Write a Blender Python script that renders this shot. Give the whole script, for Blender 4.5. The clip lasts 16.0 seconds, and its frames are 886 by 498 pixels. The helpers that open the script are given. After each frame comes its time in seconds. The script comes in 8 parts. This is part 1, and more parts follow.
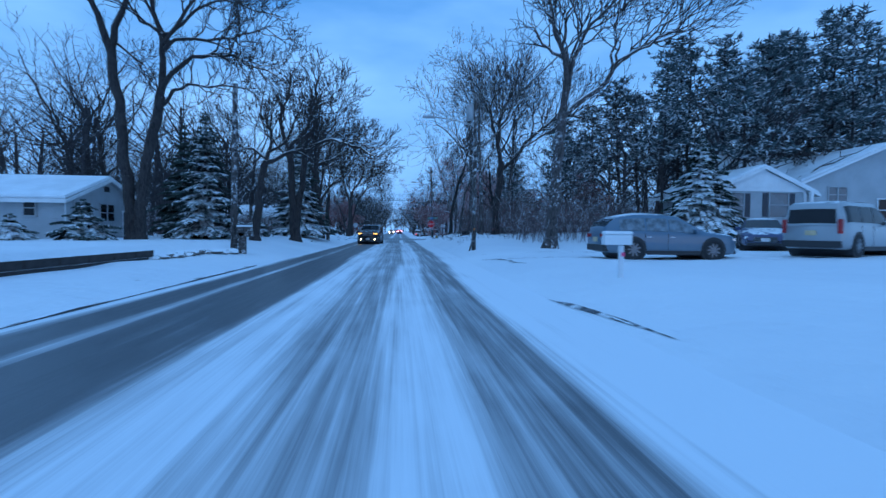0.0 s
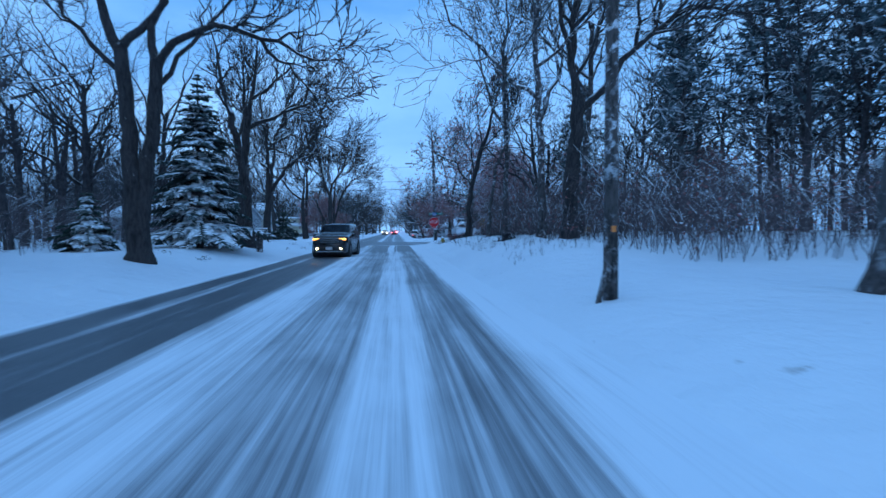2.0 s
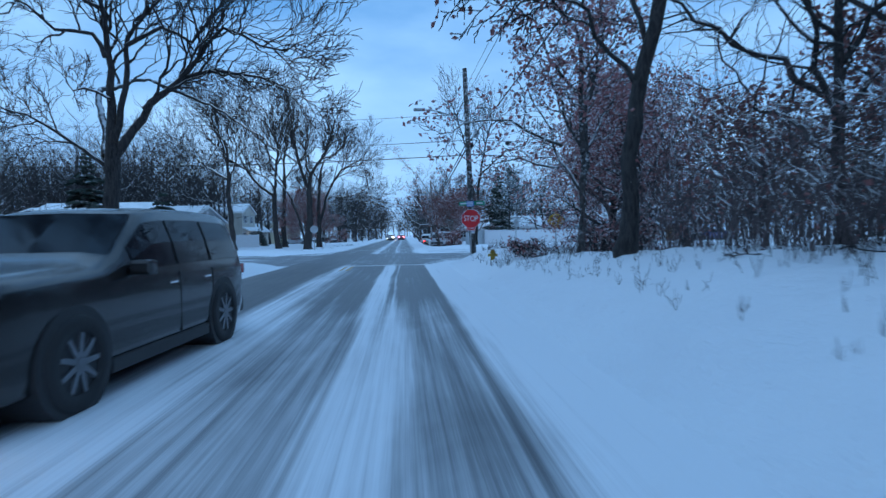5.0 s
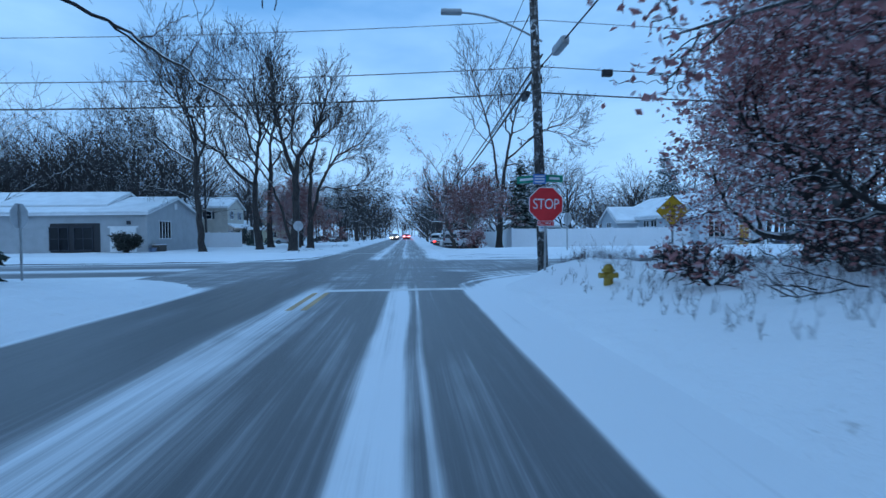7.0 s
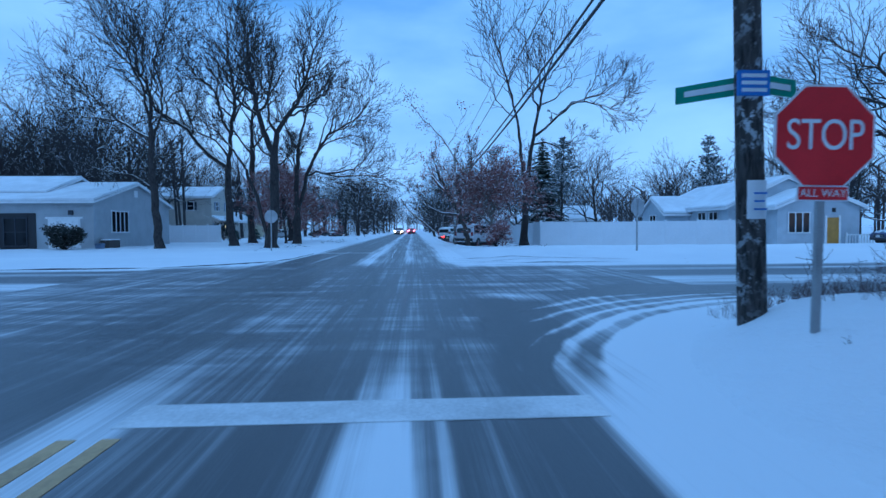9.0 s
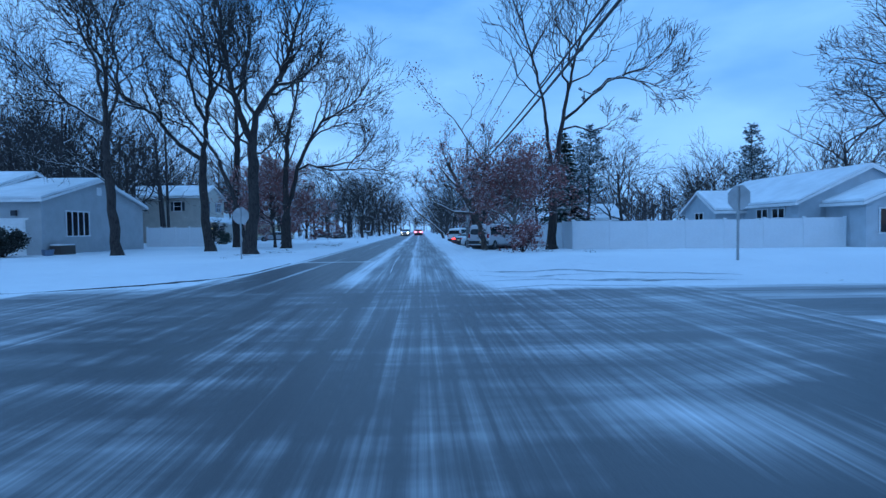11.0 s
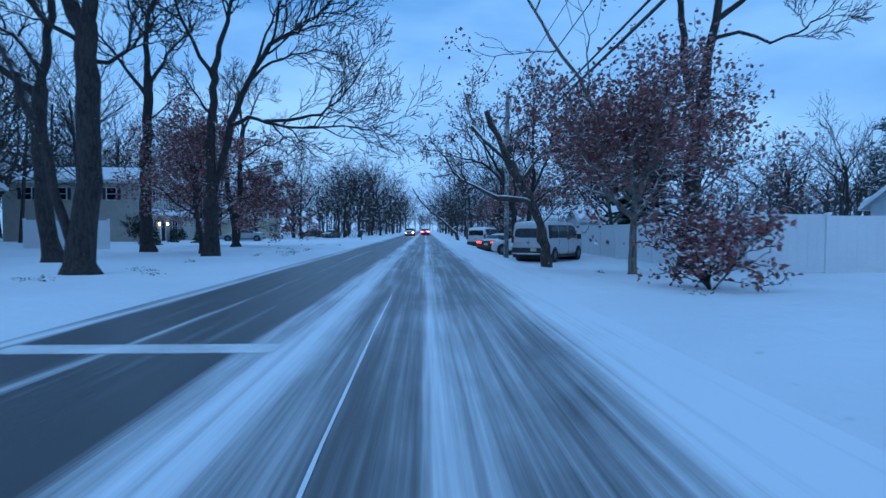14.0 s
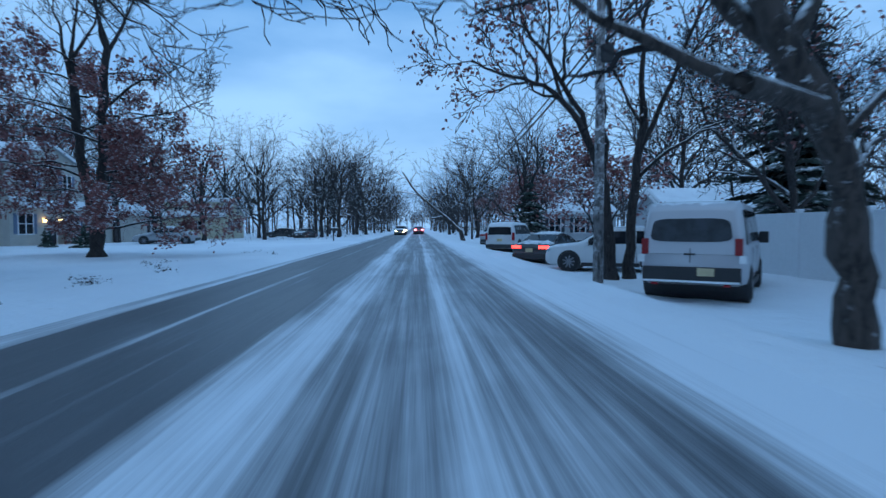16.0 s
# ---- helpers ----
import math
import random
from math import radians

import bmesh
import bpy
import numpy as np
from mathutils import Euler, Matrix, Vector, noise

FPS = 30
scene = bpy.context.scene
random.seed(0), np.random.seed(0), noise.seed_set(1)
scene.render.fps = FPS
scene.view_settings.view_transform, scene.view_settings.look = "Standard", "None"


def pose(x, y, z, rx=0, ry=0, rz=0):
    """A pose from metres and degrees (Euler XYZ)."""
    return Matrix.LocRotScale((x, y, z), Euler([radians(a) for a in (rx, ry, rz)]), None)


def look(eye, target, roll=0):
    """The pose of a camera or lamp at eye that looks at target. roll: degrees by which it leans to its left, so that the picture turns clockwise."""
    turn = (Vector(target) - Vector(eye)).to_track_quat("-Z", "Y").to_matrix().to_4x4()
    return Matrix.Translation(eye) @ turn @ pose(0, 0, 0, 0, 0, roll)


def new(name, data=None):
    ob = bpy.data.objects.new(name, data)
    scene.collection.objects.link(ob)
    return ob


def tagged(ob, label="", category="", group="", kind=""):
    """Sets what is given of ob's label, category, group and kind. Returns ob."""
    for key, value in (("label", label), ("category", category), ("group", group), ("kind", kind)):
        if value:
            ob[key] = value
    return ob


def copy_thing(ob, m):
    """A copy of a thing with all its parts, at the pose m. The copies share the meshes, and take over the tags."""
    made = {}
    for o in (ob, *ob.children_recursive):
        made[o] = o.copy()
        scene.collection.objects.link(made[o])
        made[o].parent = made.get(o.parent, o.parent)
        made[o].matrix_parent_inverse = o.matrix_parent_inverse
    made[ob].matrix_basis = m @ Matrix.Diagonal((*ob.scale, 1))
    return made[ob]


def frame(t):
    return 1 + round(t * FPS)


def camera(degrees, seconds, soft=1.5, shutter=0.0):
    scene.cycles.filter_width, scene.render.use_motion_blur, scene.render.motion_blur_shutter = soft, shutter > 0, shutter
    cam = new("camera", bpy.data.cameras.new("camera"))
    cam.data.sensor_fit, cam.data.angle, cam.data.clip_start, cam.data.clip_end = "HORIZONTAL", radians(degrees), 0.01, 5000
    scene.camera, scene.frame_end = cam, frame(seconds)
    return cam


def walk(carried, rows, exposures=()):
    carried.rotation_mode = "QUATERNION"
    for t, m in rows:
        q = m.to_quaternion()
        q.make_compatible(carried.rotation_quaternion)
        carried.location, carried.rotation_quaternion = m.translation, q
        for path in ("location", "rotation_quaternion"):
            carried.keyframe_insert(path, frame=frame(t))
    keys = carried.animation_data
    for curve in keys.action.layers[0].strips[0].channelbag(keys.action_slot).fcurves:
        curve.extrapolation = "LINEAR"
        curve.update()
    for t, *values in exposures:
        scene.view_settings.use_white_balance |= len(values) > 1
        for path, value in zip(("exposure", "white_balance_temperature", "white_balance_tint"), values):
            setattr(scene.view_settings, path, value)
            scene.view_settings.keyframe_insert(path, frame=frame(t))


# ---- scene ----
cam = camera(77.0, 16.0, shutter=0.3)
PATH = [
    (0, (-0.519, -0.625, 1.294), (-0.361, 1.368, 1.229), 0.7),
    (0.5, (-0.482, 5.422, 1.294), (-0.315, 7.413, 1.231), 0.4),
    (1, (-0.332, 10.708, 1.444), (-0.159, 12.699, 1.372), 0.5),
    (1.5, (-0.138, 15.847, 1.38), (0.035, 17.839, 1.315), 0.5),
    (2, (0.088, 20.729, 1.391), (0.258, 22.721, 1.324), -0.2),
    (2.5, (0.113, 25.459, 1.416), (0.291, 27.451, 1.353), -0.2),
    (3, (0.188, 30.019, 1.34), (0.37, 32.01, 1.283), -0.5),
    (3.5, (0.383, 34.652, 1.388), (0.56, 36.643, 1.332), -0.6),
    (4, (0.454, 38.967, 1.453), (0.619, 40.96, 1.397), -0.8),
    (6.5, (0.149, 54.964, 1.373), (0.268, 56.96, 1.325), -1.0),
    (7, (0.016, 58.307, 1.398), (0.142, 60.302, 1.344), -0.6),
    (7.5, (-0.014, 61.303, 1.365), (0.11, 63.298, 1.306), -0.3),
    (8, (0.06, 63.944, 1.382), (0.175, 65.939, 1.312), -0.3),
    (8.5, (0.042, 66.322, 1.375), (0.155, 68.317, 1.302), -0.3),
    (9, (0.031, 68.213, 1.36), (0.139, 70.208, 1.286), -0.4),
    (11.5, (0.036, 77.869, 1.386), (0.108, 79.866, 1.319), -0.6),
    (12, (-0.043, 80.885, 1.334), (0.016, 82.883, 1.27), -0.4),
    (12.5, (-0.137, 83.856, 1.356), (-0.086, 85.855, 1.289), -0.2),
    (13, (-0.238, 86.766, 1.323), (-0.194, 88.764, 1.255), -0.1),
    (13.5, (-0.353, 90.137, 1.345), (-0.303, 92.135, 1.274), 0.1),
    (14, (-0.364, 93.604, 1.332), (-0.299, 95.602, 1.261), 0.1),
    (14.5, (-0.396, 97.466, 1.327), (-0.324, 99.463, 1.252), -0.1),
    (15, (-0.427, 101.755, 1.301), (-0.345, 103.752, 1.226), -0.3),
    (15.5, (-0.556, 106.43, 1.273), (-0.469, 108.427, 1.195), -0.2),
    (16, (-0.651, 111.053, 1.211), (-0.557, 113.049, 1.134), -0.2),
]
walk(cam, [(t, look(eye, aim, roll)) for t, eye, aim, roll in PATH], [(0, 0.11, 5250, 10), (1, 0.17, 5220, 10), (2.5, 0.3, 5650, 10), (4, 0.35, 6200, 10), (7, 0.35, 6150, 10), (9, 0.25, 5350, 10), (12.5, 0.2, 5350, 10), (15, 0.15, 5950, 10), (16, 0.2, 6200, 10)])

# ---- sky, light and exposure ----
world = bpy.data.worlds.new("dusk_sky")
scene.world = world
world.use_nodes = True
wt = world.node_tree
wt.nodes.clear()
w_out = wt.nodes.new("ShaderNodeOutputWorld")
w_bg = wt.nodes.new("ShaderNodeBackground")
w_sky = wt.nodes.new("ShaderNodeTexSky")
w_sky.sky_type, w_sky.sun_disc = "NISHITA", False
w_sky.sun_elevation, w_sky.sun_rotation = radians(9), radians(150)
w_sky.air_density, w_sky.dust_density, w_sky.ozone_density = 1.0, 1.5, 1.6
w_cloud = wt.nodes.new("ShaderNodeTexNoise")
w_cloud.inputs["Scale"].default_value, w_cloud.inputs["Detail"].default_value = 1.9, 6.0
w_map = wt.nodes.new("ShaderNodeMapping")
w_map.inputs["Scale"].default_value = (1.0, 1.0, 3.0)
w_co = wt.nodes.new("ShaderNodeTexCoord")
w_ramp = wt.nodes.new("ShaderNodeValToRGB")
w_ramp.color_ramp.elements[0].position, w_ramp.color_ramp.elements[0].color = 0.36, (0.15, 0.455, 0.97, 1)
w_ramp.color_ramp.elements[1].position, w_ramp.color_ramp.elements[1].color = 0.67, (0.55, 0.97, 1.5, 1)
w_mix = wt.nodes.new("ShaderNodeMix")
w_mix.data_type, w_mix.blend_type = "RGBA", "MIX"
w_mix.inputs["Factor"].default_value = 0.92
w_gain = wt.nodes.new("ShaderNodeVectorMath")
w_gain.operation = "SCALE"
w_gain.inputs["Scale"].default_value = 6.0
wt.links.new(w_co.outputs["Generated"], w_map.inputs["Vector"])
wt.links.new(w_map.outputs[0], w_cloud.inputs["Vector"])
wt.links.new(w_cloud.outputs["Fac"], w_ramp.inputs["Fac"])
w_sep = wt.nodes.new("ShaderNodeSeparateXYZ")
wt.links.new(w_co.outputs["Generated"], w_sep.inputs[0])
w_low = wt.nodes.new("ShaderNodeMapRange")
w_low.inputs["From Min"].default_value, w_low.inputs["From Max"].default_value = 0.0, 0.45
w_low.inputs["To Min"].default_value, w_low.inputs["To Max"].default_value = 0.55, 0.0
wt.links.new(w_sep.outputs["Z"], w_low.inputs["Value"])
w_pale = wt.nodes.new("ShaderNodeMix")
w_pale.data_type = "RGBA"
w_pale.inputs["B"].default_value = (0.5, 0.88, 1.4, 1)
wt.links.new(w_low.outputs[0], w_pale.inputs["Factor"])
wt.links.new(w_ramp.outputs["Color"], w_pale.inputs["A"])
wt.links.new(w_pale.outputs["Result"], w_gain.inputs[0])
wt.links.new(w_sky.outputs["Color"], w_mix.inputs["A"])
wt.links.new(w_gain.outputs[0], w_mix.inputs["B"])
wt.links.new(w_mix.outputs["Result"], w_bg.inputs["Color"])
w_bg.inputs["Strength"].default_value = 0.112
wt.links.new(w_bg.outputs[0], w_out.inputs["Surface"])
sun = new("sun", bpy.data.lights.new("sun", "SUN"))
sun.data.energy, sun.data.angle, sun.data.color = 0.15, radians(60), (0.8, 0.9, 1.0)
sun.matrix_world = look((0, 0, 50), (20, 35, 0))


# ---- materials ----
class Nodes:
    """A principled material built step by step."""

    def __init__(self, name, rough=0.6, metal=0.0, spec=0.5):
        self.m = bpy.data.materials.new(name)
        self.m.use_nodes = True
        self.t = self.m.node_tree
        self.b = self.t.nodes["Principled BSDF"]
        self.b.inputs["Roughness"].default_value = rough
        self.b.inputs["Metallic"].default_value = metal
        self.b.inputs["Specular IOR Level"].default_value = spec
        self.co = self.t.nodes.new("ShaderNodeTexCoord")

    def put(self, socket, value):
        if isinstance(value, bpy.types.NodeSocket):
            self.t.links.new(value, socket)
        else:
            socket.default_value = value

    def place(self, scale=(1, 1, 1), turn=(0, 0, 0)):
        n = self.t.nodes.new("ShaderNodeMapping")
        n.inputs["Scale"].default_value = scale
        n.inputs["Rotation"].default_value = turn
        self.t.links.new(self.co.outputs["Object"], n.inputs["Vector"])
        return n.outputs[0]

    def noise(self, scale, detail=4.0, at=None, rough=0.55, warp=0.0):
        n = self.t.nodes.new("ShaderNodeTexNoise")
        n.inputs["Scale"].default_value = scale
        n.inputs["Detail"].default_value = detail
        n.inputs["Roughness"].default_value = rough
        n.inputs["Distortion"].default_value = warp
        self.t.links.new(at if at else self.co.outputs["Object"], n.inputs["Vector"])
        return n.outputs["Fac"]

    def math(self, op, a, b=0.0, c=0.0):
        n = self.t.nodes.new("ShaderNodeMath")
        n.operation = op
        self.put(n.inputs[0], a), self.put(n.inputs[1], b), self.put(n.inputs[2], c)
        return n.outputs[0]

    def span(self, v, a, b, lo=0.0, hi=1.0, kind="SMOOTHSTEP"):
        n = self.t.nodes.new("ShaderNodeMapRange")
        n.interpolation_type = kind
        self.put(n.inputs["Value"], v)
        for k, x in (("From Min", a), ("From Max", b), ("To Min", lo), ("To Max", hi)):
            n.inputs[k].default_value = x
        return n.outputs[0]

    def ramp(self, v, stops, kind="LINEAR"):
        n = self.t.nodes.new("ShaderNodeValToRGB")
        r = n.color_ramp
        r.interpolation = kind
        while len(r.elements) < len(stops):
            r.elements.new(0.5)
        for e, (p, c) in zip(r.elements, stops):
            e.position = p
            e.color = (*c, 1) if len(c) == 3 else (c[0], c[0], c[0], 1)
        self.put(n.inputs["Fac"], v)
        return n.outputs["Color"]

    def mix(self, f, a, b, blend="MIX"):
        n = self.t.nodes.new("ShaderNodeMix")
        n.data_type, n.blend_type = "RGBA", blend
        self.put(n.inputs["Factor"], f)
        for s, c in ((n.inputs["A"], a), (n.inputs["B"], b)):
            self.put(s, (*c, 1) if isinstance(c, tuple) and len(c) == 3 else c)
        return n.outputs["Result"]

    def axis(self, k, source="Object"):
        n = self.t.nodes.new("ShaderNodeSeparateXYZ")
        self.t.links.new(self.co.outputs[source], n.inputs[0])
        return n.outputs[k]

    def up(self):
        g = self.t.nodes.new("ShaderNodeNewGeometry")
        n = self.t.nodes.new("ShaderNodeSeparateXYZ")
        self.t.links.new(g.outputs["Normal"], n.inputs[0])
        return n.outputs["Z"]

    def any(self):
        return self.t.nodes.new("ShaderNodeObjectInfo").outputs["Random"]

    def island(self):
        return self.t.nodes.new("ShaderNodeNewGeometry").outputs["Random Per Island"]

    def bump(self, h, strength=0.3, dist=0.02):
        n = self.t.nodes.new("ShaderNodeBump")
        n.inputs["Strength"].default_value, n.inputs["Distance"].default_value = strength, dist
        self.put(n.inputs["Height"], h)
        self.t.links.new(n.outputs[0], self.b.inputs["Normal"])

    def done(self, colour, rough=None):
        self.put(self.b.inputs["Base Color"], (*colour, 1) if isinstance(colour, tuple) else colour)
        if rough is not None:
            self.put(self.b.inputs["Roughness"], rough)
        return self.m


SNOW = (0.82, 0.85, 0.88)


def plain(name, colour, rough=0.6, metal=0.0, wear=0.12, scale=6.0, grain=0.15, spec=0.5):
    """A surface of one colour with two scales of uneven tone and a slight relief."""
    n = Nodes(name, rough, metal, spec)
    big, fine = n.noise(scale * 0.35, 3), n.noise(scale * 9, 3)
    dark = tuple(c * (1 - 2.2 * wear) for c in colour)
    light = tuple(min(1, c * (1 + wear)) for c in colour)
    v = n.math("ADD", n.math("MULTIPLY", big, 0.7), n.math("MULTIPLY", fine, 0.3))
    n.bump(fine, grain, 0.004)
    return n.done(n.mix(n.span(v, 0.3, 0.7), dark, light), n.span(big, 0.2, 0.8, max(rough - 0.08, 0.02), min(rough + 0.1, 1)))


def snowed(name, base, rough=0.9, low=0.25, high=0.65, scale=3.0, patch=0.35, fine=18.0, thin=0.0):
    """A rough surface that carries snow where it faces up."""
    n = Nodes(name, rough)
    tone = n.noise(fine, 4)
    col = n.mix(n.span(tone, 0.3, 0.7), tuple(c * 0.55 for c in base), tuple(c * 1.35 for c in base))
    lie = n.math("ADD", n.up(), n.math("MULTIPLY", n.math("SUBTRACT", n.noise(scale, 3), 0.5), patch * 4))
    n.bump(tone, 0.5, 0.03)
    colour = n.mix(n.span(lie, low, high), col, SNOW)
    n.done(colour)
    if thin:
        out = n.t.nodes["Material Output"]
        lets, both = n.t.nodes.new("ShaderNodeBsdfTranslucent"), n.t.nodes.new("ShaderNodeMixShader")
        both.inputs[0].default_value = thin
        n.put(lets.inputs["Color"], colour)
        n.t.links.new(n.b.outputs[0], both.inputs[1])
        n.t.links.new(lets.outputs[0], both.inputs[2])
        n.t.links.new(both.outputs[0], out.inputs["Surface"])
    return n.m


def snow_ground():
    n = Nodes("snow_ground", 0.75)
    big, mid, fine = n.noise(0.12, 3), n.noise(1.6, 4), n.noise(22, 3)
    col = n.mix(n.span(big, 0.3, 0.7), (0.76, 0.79, 0.83), (0.84, 0.87, 0.9))
    tuft = n.math("MULTIPLY", n.span(n.noise(2.3, 6, rough=0.7), 0.64, 0.72), n.span(n.noise(0.22, 2), 0.46, 0.62))
    col = n.mix(n.math("MULTIPLY", tuft, 0.55), col, (0.23, 0.21, 0.17))
    h = n.math("ADD", n.math("MULTIPLY", mid, 0.8), n.math("MULTIPLY", fine, 0.12))
    n.bump(h, 0.8, 0.2)
    return n.done(col)


def road_surface(along):
    """Asphalt under drifted and driven snow; along: the axis that the wheels follow."""
    n = Nodes("road_snow_" + along, 0.5)
    across = n.axis("X" if along == "y" else "Y")
    streak = n.noise(1.0, 5, n.place((5.0, 0.1, 1) if along == "y" else (0.1, 5.0, 1)), 0.6)
    broad = n.noise(1.0, 3, n.place((0.9, 0.06, 1) if along == "y" else (0.06, 0.9, 1)))
    pat = n.noise(0.7, 5, n.place((1.0, 0.35, 1) if along == "y" else (0.35, 1.0, 1)), 0.6, 0.4)
    off = n.math("MULTIPLY", n.math("SUBTRACT", broad, 0.5), 0.4)
    pos = n.math("ADD", across, off)
    if along == "y":
        yy, xx = n.axis("Y"), n.axis("X")
        k = lambda x: (x + 5.6) / 8.0
        rows = lambda *v: [(0, (1,))] + [(k(x), (c,)) for x, c in v] + [(1, (0.97,))]
        early = n.math("MULTIPLY", n.span(yy, 9, 27, 0.36, 0.0), n.span(xx, -2.3, -1.2))
        late = n.math("MULTIPLY", n.math("MULTIPLY", n.span(yy, 92, 104, 0.36, 0.0), n.span(yy, 80, 88)), n.span(xx, -2.4, -3.2))
        u = n.span(n.math("ADD", pos, n.math("ADD", early, late)), -5.6, 2.4, kind="LINEAR")
        south = n.ramp(u, rows((-5.3, 0.85), (-5.0, 0.12), (-4.5, 0.06), (-4.32, 0.4), (-4.2, 0.42), (-4.05, 0.08), (-2.85, 0.03), (-2.5, 0.6), (-2.2, 0.72), (-1.65, 0.64), (-1.35, 0.44), (-0.45, 0.38), (-0.25, 0.66), (0.3, 0.7), (0.52, 0.38), (1.25, 0.3), (1.55, 0.84)))
        north = n.ramp(u, rows((-5.4, 0.4), (-5.25, 0.42), (-5.1, 0.7), (-5.0, 0.55), (-4.85, 0.08), (-3.8, 0.05), (-3.71, 0.42), (-3.67, 0.42), (-3.58, 0.06), (-2.5, 0.04), (-2.2, 0.5), (-1.75, 0.74), (-1.45, 0.4), (-1.2, 0.3), (-0.45, 0.3), (-0.3, 0.6), (-0.12, 0.52), (0.1, 0.36), (1.0, 0.3), (1.6, 0.8)))
        cover = n.mix(n.span(yy, 78, 88), south, north)
        swept = n.math("MULTIPLY", n.span(yy, 71.5, 75.0), n.span(yy, 91.5, 87.0))
        swept = n.math("MULTIPLY", swept, n.span(xx, 2.6, 1.2, 0.0, 1.0))
        lane = n.math("MULTIPLY", n.span(yy, 78.6, 80.2), n.span(yy, 88.6, 87.4))
        swept = n.math("MAXIMUM", swept, lane)
        worn = n.math("MULTIPLY", n.span(yy, 53, 61), n.span(yy, 77.0, 75.5))
        wear = n.ramp(u, rows((-5.3, 0.9), (-5.1, 0.06), (-3.0, 0.05), (-2.7, 0.2), (-2.5, 0.58), (-2.05, 0.6), (-1.8, 0.25), (-1.2, 0.12), (-0.5, 0.08), (-0.4, 0.78), (-0.04, 0.84), (0.03, 0.25), (0.12, 0.12), (0.17, 0.6), (0.25, 0.1), (1.28, 0.07), (1.42, 0.9)))
        cover = n.mix(n.math("MULTIPLY", worn, 0.88), cover, wear)
        cover = n.mix(n.math("MULTIPLY", swept, 0.85), cover, (0.16, 0.16, 0.16))
        # tracks of vehicles that turned into the side street
        dx, dy = n.math("SUBTRACT", xx, 8.4), n.math("SUBTRACT", yy, 71.4)
        far = n.math("SQRT", n.math("ADD", n.math("MULTIPLY", dx, dx), n.math("MULTIPLY", dy, dy)))
        far = n.math("ADD", far, n.math("MULTIPLY", n.math("SUBTRACT", n.noise(0.4, 2), 0.5), 0.5))
        ring = n.ramp(n.span(far, 6.0, 9.0, kind="LINEAR"), [(0, (0,)), (0.28, (0,)), (0.31, (0.55,)), (0.36, (0.5,)), (0.4, (0.05,)), (0.43, (0.05,)), (0.46, (0.6,)), (0.51, (0.55,)), (0.55, (0.1,)), (0.58, (0.6,)), (0.67, (0.65,)), (0.72, (0.2,)), (0.76, (0.6,)), (0.86, (0.7,)), (0.92, (0.35,)), (1, (0.75,))])
        bend = n.math("MULTIPLY", n.math("MULTIPLY", n.span(yy, 72.3, 74.2), n.span(yy, 81.5, 80)), n.math("MULTIPLY", n.span(xx, 0.9, 1.4), n.span(far, 10.5, 9.0)))
        cover = n.math("SUBTRACT", cover, n.math("MULTIPLY", ring, bend))
        cross = n.noise(1.0, 5, n.place((0.3, 1.6, 1)), 0.6)
        cover = n.math("ADD", cover, n.math("MULTIPLY", n.math("MULTIPLY", n.math("SUBTRACT", cross, 0.5), 0.75), swept))
        gain = n.math("SUBTRACT", 0.85, n.math("MULTIPLY", n.math("MAXIMUM", swept, worn), 0.15))
    else:
        u = n.span(pos, 77.0, 88.8, kind="LINEAR")
        cover = n.ramp(u, [(0, (0.95,)), (0.1, (0.8,)), (0.16, (0.2,)), (0.3, (0.15,)), (0.4, (0.6,)), (0.5, (0.6,)), (0.56, (0.2,)), (0.68, (0.12,)), (0.76, (0.5,)), (0.84, (0.15,)), (0.93, (0.7,)), (1, (1.0,))])
        gain = 0.8
    cover = n.math("ADD", cover, n.math("MULTIPLY", n.math("SUBTRACT", streak, 0.5), gain))
    fine = n.noise(1.0, 4, n.place((17.0, 0.16, 1) if along == "y" else (0.16, 17.0, 1)), 0.65)
    cover = n.math("ADD", cover, n.math("MULTIPLY", n.math("SUBTRACT", fine, 0.5), 0.5))
    cover = n.math("ADD", cover, n.math("MULTIPLY", n.math("SUBTRACT", pat, 0.5), 0.5))
    grit = n.noise(60, 2)
    tar = n.mix(grit, (0.03, 0.032, 0.038), (0.075, 0.076, 0.084))
    col = n.mix(n.span(cover, 0.06, 0.85, 0.03, 1.0, "SMOOTHSTEP"), tar, (0.81, 0.84, 0.875))
    n.bump(n.math("ADD", n.math("MULTIPLY", cover, 0.6), n.math("MULTIPLY", grit, 0.3)), 0.35, 0.02)
    return n.done(col, n.span(cover, 0.0, 0.6, 0.38, 0.8))


M = {}
M["snow"] = snow_ground()
M["road_y"] = road_surface("y")
M["road_x"] = road_surface("x")
M["snow_cap"] = plain("snow_cap", SNOW, 0.8, wear=0.06, scale=2, grain=0.4)


